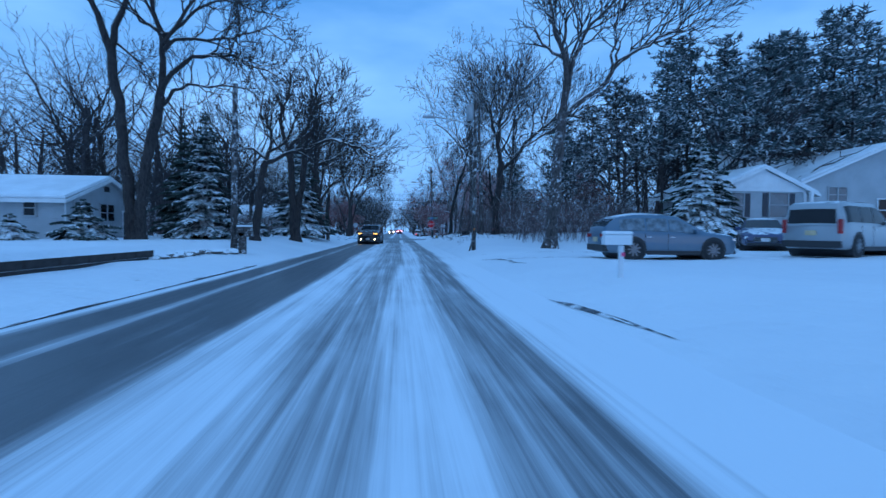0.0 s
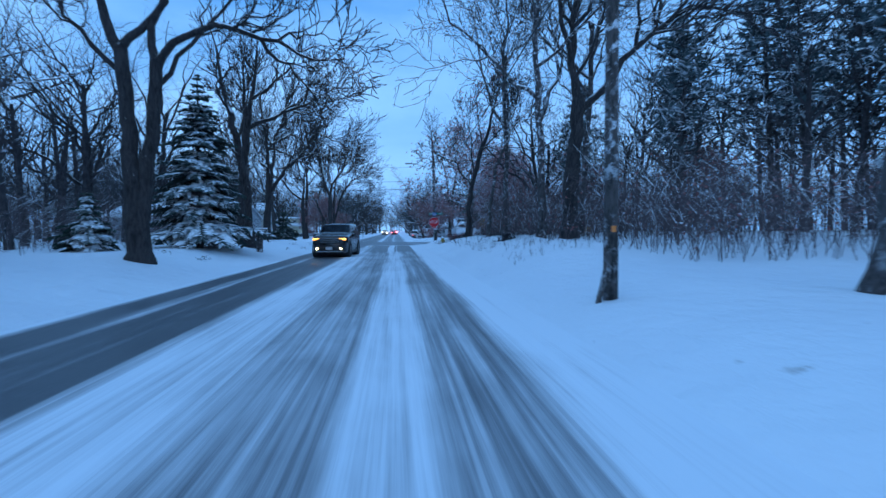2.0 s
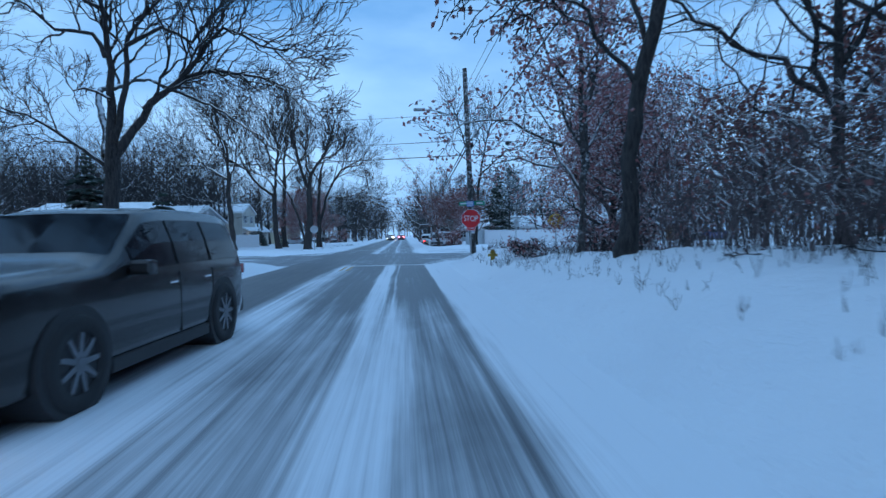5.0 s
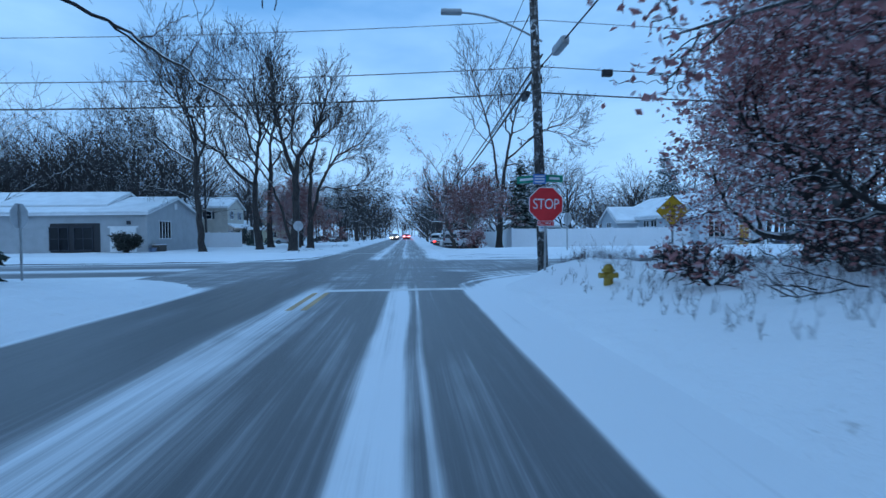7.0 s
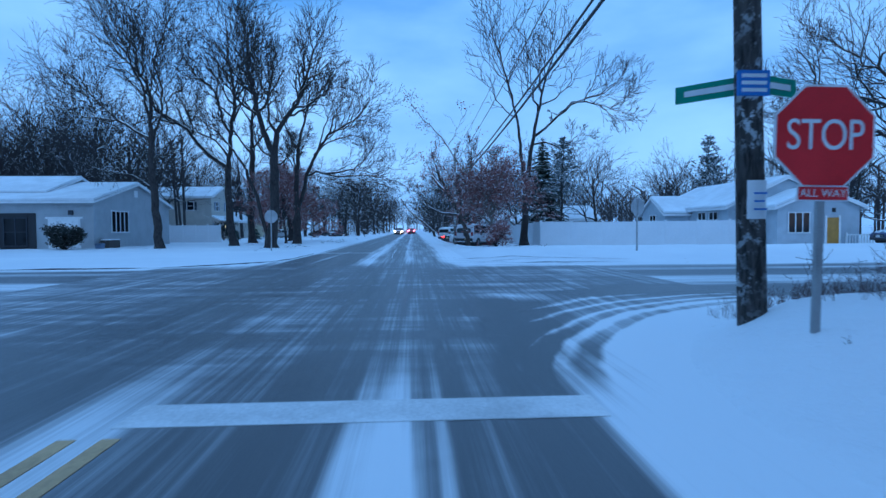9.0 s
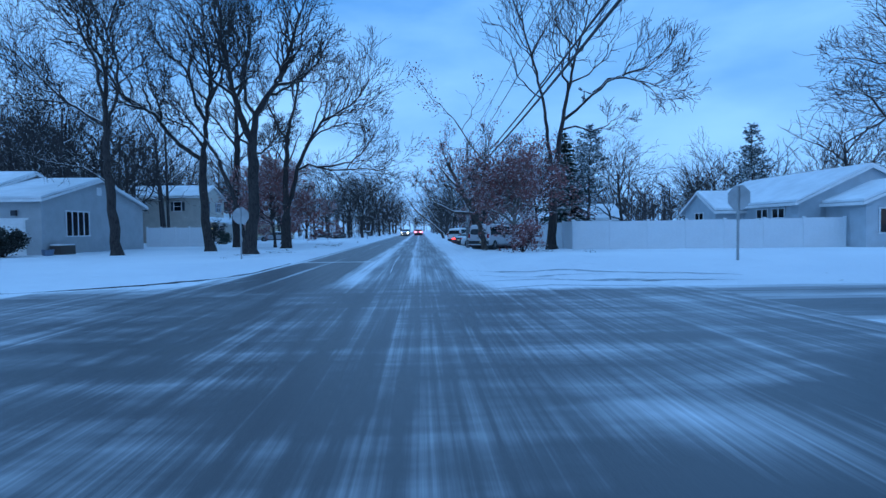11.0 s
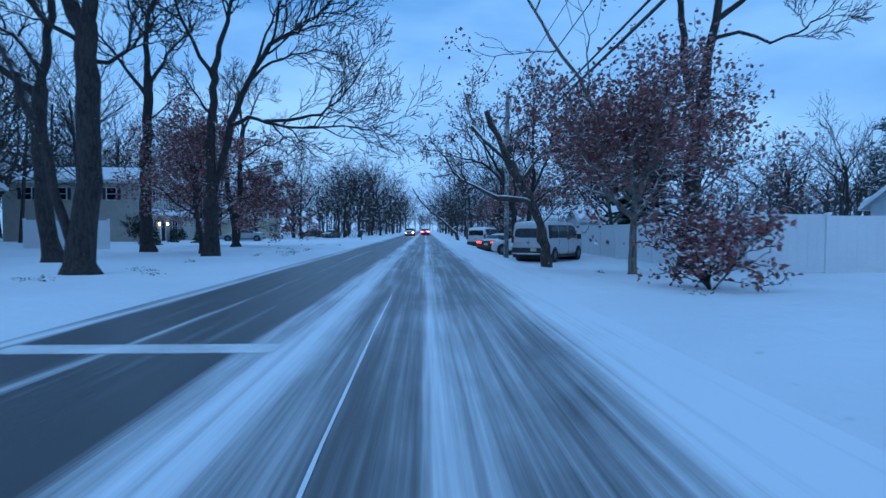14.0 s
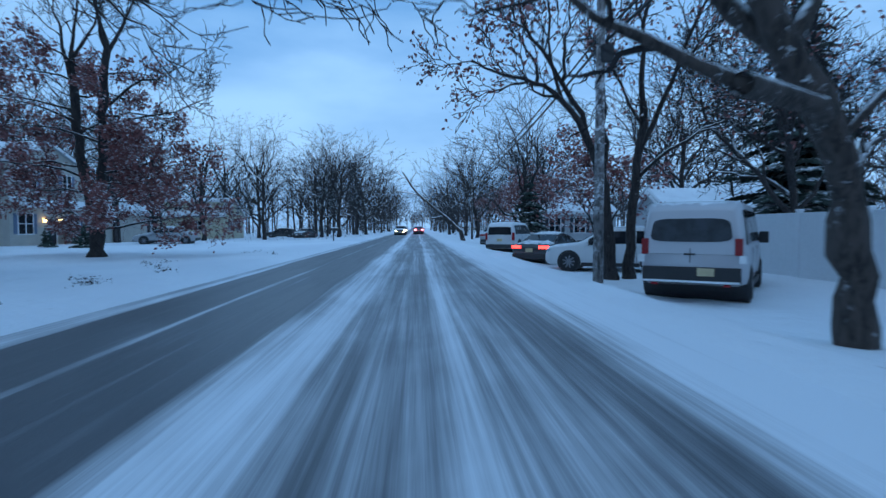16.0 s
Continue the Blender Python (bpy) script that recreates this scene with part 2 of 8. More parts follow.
def bark(name, base, low, high, fleck):
    """Furrowed bark with snow on top of the limbs and flecks blown into the furrows."""
    n = Nodes(name, 0.92)
    fur = n.noise(1.0, 5, n.place((17, 17, 3.2)), 0.6, 0.6)
    tone = n.noise(1.3, 4)
    col = n.mix(n.span(fur, 0.34, 0.62), tuple(c * 0.35 for c in base), tuple(c * 1.4 for c in base))
    col = n.mix(n.math("MULTIPLY", n.span(tone, 0.45, 0.65), 0.35), col, tuple(c * 1.6 + 0.006 for c in base))
    lie = n.math("ADD", n.up(), n.math("MULTIPLY", n.math("SUBTRACT", n.noise(3, 3), 0.5), 1.2))
    side = n.math("MULTIPLY", n.span(n.noise(7, 5, rough=0.7), 0.66 - fleck, 0.74 - fleck), n.span(n.noise(0.8, 2), 0.4, 0.6))
    n.bump(n.math("ADD", n.math("MULTIPLY", fur, 1.0), n.math("MULTIPLY", tone, 0.6)), 0.9, 0.05)
    return n.done(n.mix(n.math("MAXIMUM", n.span(lie, low, high), n.math("MULTIPLY", side, 0.85)), col, SNOW))


M["bark"] = bark("bark_snow", (0.036, 0.03, 0.029), 0.5, 0.85, 0.0)
M["bark_pale"] = bark("bark_pale_snow", (0.15, 0.135, 0.12), 0.4, 0.8, 0.04)
M["bark_plaster"] = bark("bark_plastered", (0.065, 0.055, 0.053), 0.3, 0.75, 0.13)
M["bark_snowy"] = bark("bark_snowy", (0.062, 0.048, 0.042), 0.4, 0.75, 0.06)
M["twig"] = snowed("twig_snow", (0.03, 0.025, 0.026), low=0.78, high=1.1, patch=0.3, fine=5)
M["twig_mid"] = snowed("twig_mid", (0.05, 0.043, 0.045), low=0.45, high=0.95, patch=0.35, fine=5)
M["twig_snowy"] = snowed("twig_snowy", (0.08, 0.066, 0.062), low=0.1, high=0.6, patch=0.35, fine=5)
M["brush"] = snowed("brush_snow", (0.11, 0.08, 0.08), low=0.25, high=0.85, patch=0.4, fine=5)
M["needle"] = snowed("needles_snow", (0.04, 0.06, 0.05), low=0.74, high=1.05, patch=0.3, fine=3)
M["needle_snowy"] = snowed("needles_snowy", (0.04, 0.065, 0.05), low=0.15, high=0.8, patch=0.4, fine=3)
M["leaf"] = snowed("oak_leaf_snow", (0.3, 0.125, 0.118), low=0.4, high=0.9, patch=0.4, fine=4, thin=0.3)
M["leaf_snowy"] = snowed("oak_leaf_snowy", (0.42, 0.185, 0.18), low=0.0, high=0.7, patch=0.4, fine=4, thin=0.5)
M["pole_flecked"] = bark("pole_flecked", (0.2, 0.185, 0.18), 0.9, 1.3, 0.17)
M["pole"] = bark("pole_wood", (0.07, 0.06, 0.056), 0.9, 1.3, 0.15)
M["track"] = snowed("packed_track", (0.34, 0.37, 0.41), 0.6, low=0.7, high=1.6, patch=0.25, scale=1.2, fine=5)
M["bush"] = snowed("dark_bush", (0.028, 0.034, 0.03), low=0.75, high=1.2, patch=0.3, fine=4)
M["slush"] = snowed("slush", (0.07, 0.075, 0.085), low=0.8, high=1.3, patch=0.45, scale=2.5, fine=9)
M["needle_mid"] = snowed("needles_mid", (0.05, 0.075, 0.07), low=0.4, high=0.95, patch=0.4, fine=3)
M["needle_pine"] = snowed("pine_needles", (0.085, 0.115, 0.12), low=0.0, high=0.75, patch=0.4, scale=1.2, fine=3)
M["timber"] = snowed("timber_snow", (0.042, 0.034, 0.032), low=0.75, high=1.0, patch=0.2, fine=6)
M["stone"] = snowed("stone_snow", (0.16, 0.15, 0.14), low=0.3, high=0.6, patch=0.2, fine=6)
M["wire"] = plain("wire_rubber", (0.03, 0.03, 0.032), 0.6)
M["galv"] = plain("galvanised_steel", (0.42, 0.43, 0.44), 0.5, 0.6)
M["vinyl"] = plain("white_vinyl", (0.72, 0.75, 0.78), 0.4, wear=0.04, scale=1)
M["white"] = plain("white_paint", (0.78, 0.79, 0.8), 0.5, wear=0.05)
M["glass"] = plain("window_glass", (0.01, 0.012, 0.016), 0.04, wear=0.1, grain=0.0, spec=0.28)
M["glass_blind"] = plain("window_with_blind", (0.16, 0.18, 0.2), 0.25, wear=0.1, scale=2, grain=0.05)
M["glass_frost"] = snowed("window_frosted", (0.03, 0.034, 0.042), 0.4, low=0.45, high=1.0, patch=0.45, scale=1.6, fine=4)
# pale base paints in the reflected sky and snow; snow dust lies over it
M["glass_dust_reflect"] = snowed("window_dust_reflect", (0.15, 0.18, 0.21), 0.15, low=0.8, high=1.4, patch=0.4, scale=1.5, fine=5)
M["dark"] = plain("dark_opening", (0.03, 0.03, 0.035), 0.7)
M["rubber"] = plain("tyre_rubber", (0.022, 0.022, 0.024), 0.75)
M["rim"] = plain("wheel_rim", (0.24, 0.25, 0.27), 0.35, 0.8)
M["plastic"] = plain("black_plastic", (0.03, 0.03, 0.033), 0.55)
M["chrome"] = plain("chrome", (0.7, 0.71, 0.73), 0.18, 0.95, grain=0.02)
M["plate"] = plain("plate", (0.62, 0.5, 0.3), 0.5)
M["plate_w"] = plain("plate_white", (0.7, 0.7, 0.7), 0.5)
M["sign_red"] = plain("sign_red", (0.72, 0.022, 0.03), 0.45, wear=0.08)
M["sign_white"] = plain("sign_white", (0.75, 0.76, 0.78), 0.45, wear=0.04)
M["sign_green"] = plain("sign_green", (0.015, 0.27, 0.17), 0.4)
M["sign_blue"] = plain("sign_blue", (0.05, 0.19, 0.55), 0.45)
M["sign_yellow"] = plain("sign_yellow", (0.72, 0.4, 0.02), 0.45)
M["sign_black"] = plain("sign_black", (0.015, 0.015, 0.016), 0.5)
M["sign_back"] = plain("sign_aluminium", (0.45, 0.46, 0.48), 0.45, 0.4)
M["hydrant"] = plain("hydrant_yellow", (0.4, 0.26, 0.03), 0.5, wear=0.15)
M["line_white"] = plain("road_paint_white", (0.72, 0.73, 0.74), 0.7, wear=0.15, scale=3)
M["line_yellow"] = plain("road_paint_yellow", (0.56, 0.38, 0.2), 0.7, wear=0.15, scale=3)
M["pink"] = plain("marker_pink", (0.8, 0.08, 0.22), 0.5)
M["door_yellow_lit"] = plain("door_yellow_lit", (0.5, 0.25, 0.05), 0.5)
M["red_lens"] = plain("red_lens", (0.3, 0.01, 0.015), 0.2)


def paint(name, colour, rough=0.32, dust=0.25, snowy=0.82):
    """Car paint with salt dirt low down and snow where it faces up."""
    n = Nodes(name, rough, 0.15)
    n.b.inputs["Coat Weight"].default_value, n.b.inputs["Coat Roughness"].default_value = 0.5, 0.06
    dirt = n.math("MULTIPLY", n.noise(3, 5), n.span(n.axis("Z"), 0.9, 0.2, 0.0, dust * 2))
    lie = n.math("ADD", n.up(), n.math("MULTIPLY", n.math("SUBTRACT", n.noise(4, 3), 0.5), 0.7))
    col = n.mix(n.math("MINIMUM", dirt, 1.0), colour, (0.3, 0.3, 0.3))
    return n.done(n.mix(n.span(lie, snowy, snowy + 0.15), col, SNOW), n.span(lie, snowy - 0.12, snowy + 0.13, rough, 0.8))


def lit(name, colour, power):
    n = Nodes(name, 0.3)
    n.b.inputs["Emission Color"].default_value = (*colour, 1)
    n.b.inputs["Emission Strength"].default_value = power
    return n.done(colour)


M["lamp_warm"] = lit("lamp_warm", (1.0, 0.62, 0.22), 9)
M["lamp_amber"] = lit("lamp_amber", (1.0, 0.42, 0.06), 3.2)
M["lamp_red"] = lit("lamp_red", (1.0, 0.04, 0.03), 5)
M["lamp_white"] = lit("lamp_white", (1.0, 0.66, 0.26), 22)
M["lamp_far"] = lit("lamp_far", (1.0, 0.7, 0.3), 260)
M["lamp_brake"] = lit("lamp_brake", (1.0, 0.05, 0.06), 60)


def siding(name, colour, pitch=0.12):
    n = Nodes(name, 0.55)
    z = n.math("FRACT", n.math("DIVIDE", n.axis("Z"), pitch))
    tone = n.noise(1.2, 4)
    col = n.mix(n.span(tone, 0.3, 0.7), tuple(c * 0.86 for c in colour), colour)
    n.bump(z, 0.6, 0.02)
    # shade at each lap is put into the colour, along the board's foot
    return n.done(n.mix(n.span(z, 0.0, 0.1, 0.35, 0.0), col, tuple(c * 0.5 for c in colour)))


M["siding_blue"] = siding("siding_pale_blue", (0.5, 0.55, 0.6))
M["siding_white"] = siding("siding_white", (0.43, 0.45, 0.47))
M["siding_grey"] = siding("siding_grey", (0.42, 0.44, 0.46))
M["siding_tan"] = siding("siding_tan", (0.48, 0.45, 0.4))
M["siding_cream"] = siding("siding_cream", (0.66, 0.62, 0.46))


# ---- geometry helpers ----
def smooth(a, b, t):
    t = min(1.0, max(0.0, (t - a) / (b - a)))
    return t * t * (3 - 2 * t)


def road_edge(x, y):
    """Distance from the edge of the carriageway, positive on the verge."""
    d1, d2, r = abs(x + 1.475) - 3.875, abs(y - 82.8) - 5.4, 6.0
    if d1 <= 0 or d2 <= 0:
        return min(d1, d2)
    if d1 < r and d2 < r:
        return r - math.hypot(r - d1, r - d2)
    return min(d1, d2)


def gz(x, y):
    """Height of the snow-covered ground."""
    d = road_edge(x, y)
    cross = smooth(72, 77.4, y) * (1 - smooth(88.2, 95, y))
    if x < -1.5:
        walled = 1 - smooth(19, 25, y)
        rise = smooth(5.6, 8.8, -x) * (1 - walled) + (0.16 * smooth(5.6, 8.0, -x) + 0.84 * smooth(8.95, 9.3, -x)) * walled
        lawn = 0.52 * (1 - smooth(66, 78, y)) * rise - 0.15 * smooth(92, 108, y) * smooth(6, 10, -x) - 0.25 * smooth(150, 190, y) * smooth(8, 16, -x)
    else:
        high = 0.28 + 0.6 * smooth(28, 42, y) - 0.5 * smooth(54, 68, y) - 0.55 * smooth(90, 112, y) - 0.18 * smooth(112, 121, y)
        lawn = high * smooth(2.0, 5.4, x) + 0.2 * smooth(8, 16, x) * (1 - smooth(60, 75, y))
    lawn *= 1 - cross
    if x > 0:
        lawn += 0.28 * math.exp(-((x - 5.0) / 1.6) ** 2 - ((y - 73.6) / 2.2) ** 2)
        lawn -= 0.22 * math.exp(-((x - 4.2) / 1.6) ** 2 - ((y - 68.4) / 4.0) ** 2)
    if d > 0:
        lawn += 0.07 * smooth(0.2, 0.65, d) * (1 - cross)
        if x > 0:
            lawn -= 0.2 * smooth(2.9, 4.4, x) * smooth(110, 117, y) * (1 - smooth(136, 150, y)) * (1 - smooth(8.2, 10.0, x))
            wild = smooth(33, 38, y) * (1 - smooth(70, 74, y)) * smooth(2.9, 4.4, x)
            lawn += wild * (0.16 * abs(noise.noise((x * 0.8, y * 0.7, 7.0))) + 0.09 * max(0.0, noise.noise((x * 2.3, y * 2.1, 9.0))))
    step = max(-0.07, min(0.07, d * 0.35))
    bumps = (noise.noise((x * 0.5, y * 0.5, 0.0)) * 0.06 + noise.noise((x * 1.9, y * 1.9, 3.0)) * (0.025 + 0.05 * smooth(3.6, 5.5, x) * smooth(36, 42, y) * (1 - smooth(72, 75, y)))) * smooth(0.1, 1.6, d)
    return step + (lawn * smooth(0.0, 1.0, d) if d > 0 else 0.0) + bumps


def part(name, bm, material, parent=None, label="", flat=True):
    me = bpy.data.meshes.new(name)
    if isinstance(bm, bmesh.types.BMesh):
        bmesh.ops.recalc_face_normals(bm, faces=bm.faces)
        bm.to_mesh(me)
        bm.free()
    else:
        me.from_pydata(*bm)
    me.materials.append(M[material] if isinstance(material, str) else material)
    if not flat:
        me.shade_smooth()
    ob = new(name, me)
    if parent:
        ob.parent = parent
    if label:
        ob["label"] = label
    return ob


def thing(name, m, label, category, group="", kind=""):
    """An Empty at the base of a thing."""
    ob = new(name)
    ob.matrix_world = m
    ob.empty_display_size = 0.2
    return tagged(ob, label, category, group, kind)


def box(bm, x0, x1, y0, y1, z0, z1, bevel=0.0):
    r = bmesh.ops.create_cube(bm, size=1.0)
    for v in r["verts"]:
        v.co = ((x0 + x1) / 2 + v.co.x * (x1 - x0), (y0 + y1) / 2 + v.co.y * (y1 - y0), (z0 + z1) / 2 + v.co.z * (z1 - z0))
    if bevel:
        es = list({e for v in r["verts"] for e in v.link_edges})
        bmesh.ops.bevel(bm, geom=es, offset=bevel, segments=2, affect="EDGES", profile=0.6)
    return bm


def boxed(x0, x1, y0, y1, z0, z1, bevel=0.0):
    return box(bmesh.new(), x0, x1, y0, y1, z0, z1, bevel)


def rod(bm, a, b, r0, r1=None, sides=10, caps=True):
    a, b = Vector(a), Vector(b)
    r1 = r0 if r1 is None else r1
    q = (b - a).to_track_quat("Z", "Y").to_matrix()
    rings = []
    for p, r in ((a, r0), (b, r1)):
        rings.append([bm.verts.new(p + q @ Vector((r * math.cos(k * math.tau / sides), r * math.sin(k * math.tau / sides), 0))) for k in range(sides)])
    for k in range(sides):
        bm.faces.new((rings[0][k], rings[0][(k + 1) % sides], rings[1][(k + 1) % sides], rings[1][k]))
    if caps:
        bm.faces.new(rings[0][::-1]), bm.faces.new(rings[1])
    return bm


def prism(bm, pts, axis, a, b, inset=0.0):
    """A side profile pts, in the two axes other than axis, run from a to b along axis."""
    def co(p, t):
        return {"x": (t, p[0], p[1]), "y": (p[0], t, p[1]), "z": (p[0], p[1], t)}[axis]
    one, two = [bm.verts.new(co(p, a)) for p in pts], [bm.verts.new(co(p, b)) for p in pts]
    n = len(pts)
    for k in range(n):
        bm.faces.new((one[k], one[(k + 1) % n], two[(k + 1) % n], two[k]))
    bm.faces.new(one[::-1]), bm.faces.new(two)
    return bm


def words(name, text, size, m, material, parent, depth=0.002, spread=1.0):
    """Lettering as a mesh, centred on the pose m."""
    cu = bpy.data.curves.new(name, "FONT")
    cu.body, cu.size, cu.extrude, cu.align_x, cu.align_y, cu.space_character = text, size, depth, "CENTER", "CENTER", spread
    tmp = bpy.data.objects.new(name, cu)
    scene.collection.objects.link(tmp)
    dg = bpy.context.evaluated_depsgraph_get()
    me = bpy.data.meshes.new_from_object(tmp.evaluated_get(dg))
    bpy.data.objects.remove(tmp)
    me.materials.clear()
    me.materials.append(M[material])
    ob = new(name, me)
    ob.parent = parent
    ob.matrix_basis = m
    return ob


# ---- ground and roads ----
def steps(*spans):
    out = []
    for a, b, s in spans:
        n = max(1, round((b - a) / s))
        out += [a + (b - a) * k / n for k in range(n)]
    return out + [spans[-1][1]]


def sheet(name, xs, ys, height):
    nx = len(xs)
    verts = [(x, y, height(x, y)) for y in ys for x in xs]
    faces = [(j * nx + i, j * nx + i + 1, (j + 1) * nx + i + 1, (j + 1) * nx + i) for j in range(len(ys) - 1) for i in range(nx - 1)]
    return verts, [], faces


GX = steps((-1500, -200, 325), (-200, -60, 20), (-60, -16, 2.2), (-16, -6, 0.5), (-6, -5, 0.12), (-5, 2, 1.0), (2, 3.2, 0.12), (3.2, 9, 0.29), (9, 14, 0.5), (14, 60, 2.3), (60, 200, 20), (200, 1500, 325))
GY = steps((-400, -40, 60), (-40, -4, 3), (-4, 34, 0.7), (34, 70, 0.36), (70, 96, 0.3), (96, 135, 0.6), (135, 220, 2.5), (220, 400, 15), (400, 2500, 350))
tagged(part("ground", sheet("ground", GX, GY, gz), "snow", flat=False), "lawn and verges under fresh even snow", "ground", kind="structure")
RX, RY = [-9.0, -7.0, -5.4, -3.6, -1.9, -0.5, 1.0, 2.6, 4.0, 6.5], steps((-60, 77, 4), (77, 88.6, 2), (88.6, 300, 6), (300, 1600, 100))
flat_road = lambda x, y: -1.0 if y > 97 and road_edge(x, y) > 0.6 else 0.0
tagged(part("road", sheet("road", RX, RY, flat_road), "road_y"), "asphalt road with packed snow between dark wheel tracks", "road", kind="structure")
for tag, xs in (("west", steps((-140, -9.0, 6))), ("east", steps((6.5, 140, 6)))):
    tagged(part("road_side_" + tag, sheet("road", xs, steps((70, 96, 2)), flat_road), "road_x"), "side street with slushy tyre tracks in snow", "road", kind="structure")
for nm, (x0, x1, y0, y1), mt, lb in (("stop_line", (-2.05, 1.45, 72.1, 72.6), "line_white", "white painted stop line showing through snow"),
                                     ("stop_line_far", (-5.0, -2.0, 99.6, 100.05), "line_white", "white painted stop line across the opposite lane"),
                                     ("centre_line_a", (-2.0, -1.88, 68.8, 71.9), "line_yellow", "worn yellow centre line"),
                                     ("centre_line_b", (-2.28, -2.16, 68.8, 71.9), "line_yellow", "worn yellow centre line")):
    tagged(part(nm, boxed(x0, x1, y0, y1, 0.002, 0.006), mt), lb, "road marking", kind="structure")


# ---- trees ----
class Growth:
    """Branches as polylines with radii, turned into tubes by thickness."""

    def __init__(self, seed):
        self.r = random.Random(seed)
        self.lines = {}
        self.tips = []

    def line(self, level, pts, radii):
        self.lines.setdefault(level, []).append((pts, radii))

    def grow(self, p, d, length, rad, level, last, c):
        r = self.r
        n = (9, 12, 8, 5, 3)[level]
        pts, radii, dirs = [p.copy()], [rad], [d.copy()]
        end = 0.5 if level == 0 and c["open"] else 0.16
        jit = c["wob"] * c.get("kink", (0.3, 1.05, 1.35, 1.45, 1.5))[level]
        drift = jit * 0.4
        for k in range(n):
            d = (d + Vector((r.uniform(-drift, drift), r.uniform(-drift, drift), r.uniform(-drift, drift) * 0.8 + c["lift"] * (0.3, 1.5, 0.9, 0.5, 0.3)[level]))).normalized()
            step = (d + Vector((r.uniform(-jit, jit), r.uniform(-jit, jit), r.uniform(-jit, jit)))).normalized()
            p = p + step * (length / n)
            pts.append(p.copy()), dirs.append(d.copy())
            radii.append(max(rad * (1 - ((k + 1) / n) ** 0.8 * (1 - end)), c.get("thin", 0.009)))
        self.line(level, pts, radii)
        self.bud(pts, radii, dirs, length, level, last, c)

    def bud(self, pts, radii, dirs, length, level, last, c):
        """Side branches along a branch, turning round it."""
        r = self.r
        n = len(pts) - 1
        if level >= last:
            self.tips.append((pts[-1], dirs[-1]))
            self.tips.append((pts[len(pts) // 2], dirs[-1]))
            return
        m = max(2, c["kids"][level] + r.randint(-1, 1))
        bare = c["fork"] if level == 0 else c.get("bare", 0.2) if level == 1 else 0.2
        turn = r.uniform(0, math.tau)
        for k in range(m):
            f = bare + (1 - bare) * (k + r.uniform(0.15, 0.95)) / m
            i = min(int(f * n), n - 1)
            q = pts[i].lerp(pts[i + 1], min(1.0, f * n - i))
            turn += 2.4 + r.uniform(-0.6, 0.6)
            base = dirs[i]
            side = base.cross(Vector((math.cos(turn), math.sin(turn), 0.35))).normalized()
            out = r.uniform(0.7, 1.2) * c["spread"] * (1.15 - 0.5 * f if level == 0 else (1, 0.85, 0.72, 0.65)[level])
            dd = base * math.cos(out) + side * math.sin(out)
            dd.z += 0.08
            ratio = (c["reach"], 0.5, 0.55, 0.6)[level]
            self.grow(q, dd.normalized(), length * ratio * r.uniform(0.7, 1.2) * (1.2 - 0.5 * f), max(radii[i] * (0.8, c.get("stout", 0.66), c.get("stout", 0.58), 0.6)[level] * r.uniform(0.8, 1.1), c.get("thin", 0.009) * 1.35), level + 1, last, c)

    def bough(self, way, r0, r1, last, c, thick=0):
        """One long limb along a given way, with its own side branches."""
        r = self.r
        way = [Vector(w) for w in way]
        pts = [way[0]]
        for a, b in zip(way, way[1:]):
            k = max(2, int((b - a).length / 0.55))
            for j in range(1, k + 1):
                w = 0.09 if j < k else 0.03
                pts.append(a.lerp(b, j / k) + Vector((r.uniform(-w, w), r.uniform(-w, w), r.uniform(-w, w))))
        n = len(pts) - 1
        radii = [r0 + (r1 - r0) * (k / n) ** 0.85 for k in range(n + 1)]
        dirs = [(pts[min(k + 1, n)] - pts[max(k - 1, 0)]).normalized() for k in range(n + 1)]
        self.line(thick, pts, radii)
        self.bud(pts, radii, dirs, sum((b - a).length for a, b in zip(pts, pts[1:])) * c.get("long", 0.62), 1, last, c)

    def tubes(self, levels, sides):
        verts, faces, base = [], [], 0
        for lv in levels:
            sd = sides[lv]
            ang = [(math.cos(k * math.tau / sd), math.sin(k * math.tau / sd)) for k in range(sd)]
            for pts, radii in self.lines.get(lv, ()):
                n = len(pts)
                for k in range(n):
                    t = pts[min(k + 1, n - 1)] - pts[max(k - 1, 0)]
                    a = t.cross(Vector((0.31, 0.95, 0.05))).normalized()
                    b = t.cross(a).normalized()
                    for c, s in ang:
                        verts.append(pts[k] + (a * c + b * s) * radii[k])
                for k in range(n - 1):
                    o = base + k * sd
                    for s in range(sd if sd > 2 else 1):
                        faces.append((o + s, o + (s + 1) % sd, o + sd + (s + 1) % sd, o + sd + s))
                base += n * sd
        return verts, [], faces


def leaves(g, count, size, reach):
    """Small folded leaves near the tips of the twigs."""
    verts, faces = [], []
    r = g.r
    tips = g.tips
    for _ in range(count):
        p, d = r.choice(tips)
        p = p + Vector((r.gauss(0, reach), r.gauss(0, reach), r.gauss(0, reach * 0.8)))
        a = Vector((r.gauss(0, 1), r.gauss(0, 1), r.gauss(-0.3, 0.7))).normalized()
        b = a.cross(Vector((r.gauss(0, 1), r.gauss(0, 1), r.gauss(0, 1)))).normalized()
        c = a.cross(b)
        s = size * r.uniform(0.6, 1.4)
        o = len(verts)
        verts += [p, p + a * s * 0.5 + b * s * 0.34 + c * s * 0.12, p + a * s, p + a * s * 0.5 - b * s * 0.34 + c * s * 0.12]
        faces += [(o, o + 1, o + 2), (o, o + 2, o + 3)]
    return verts, [], faces


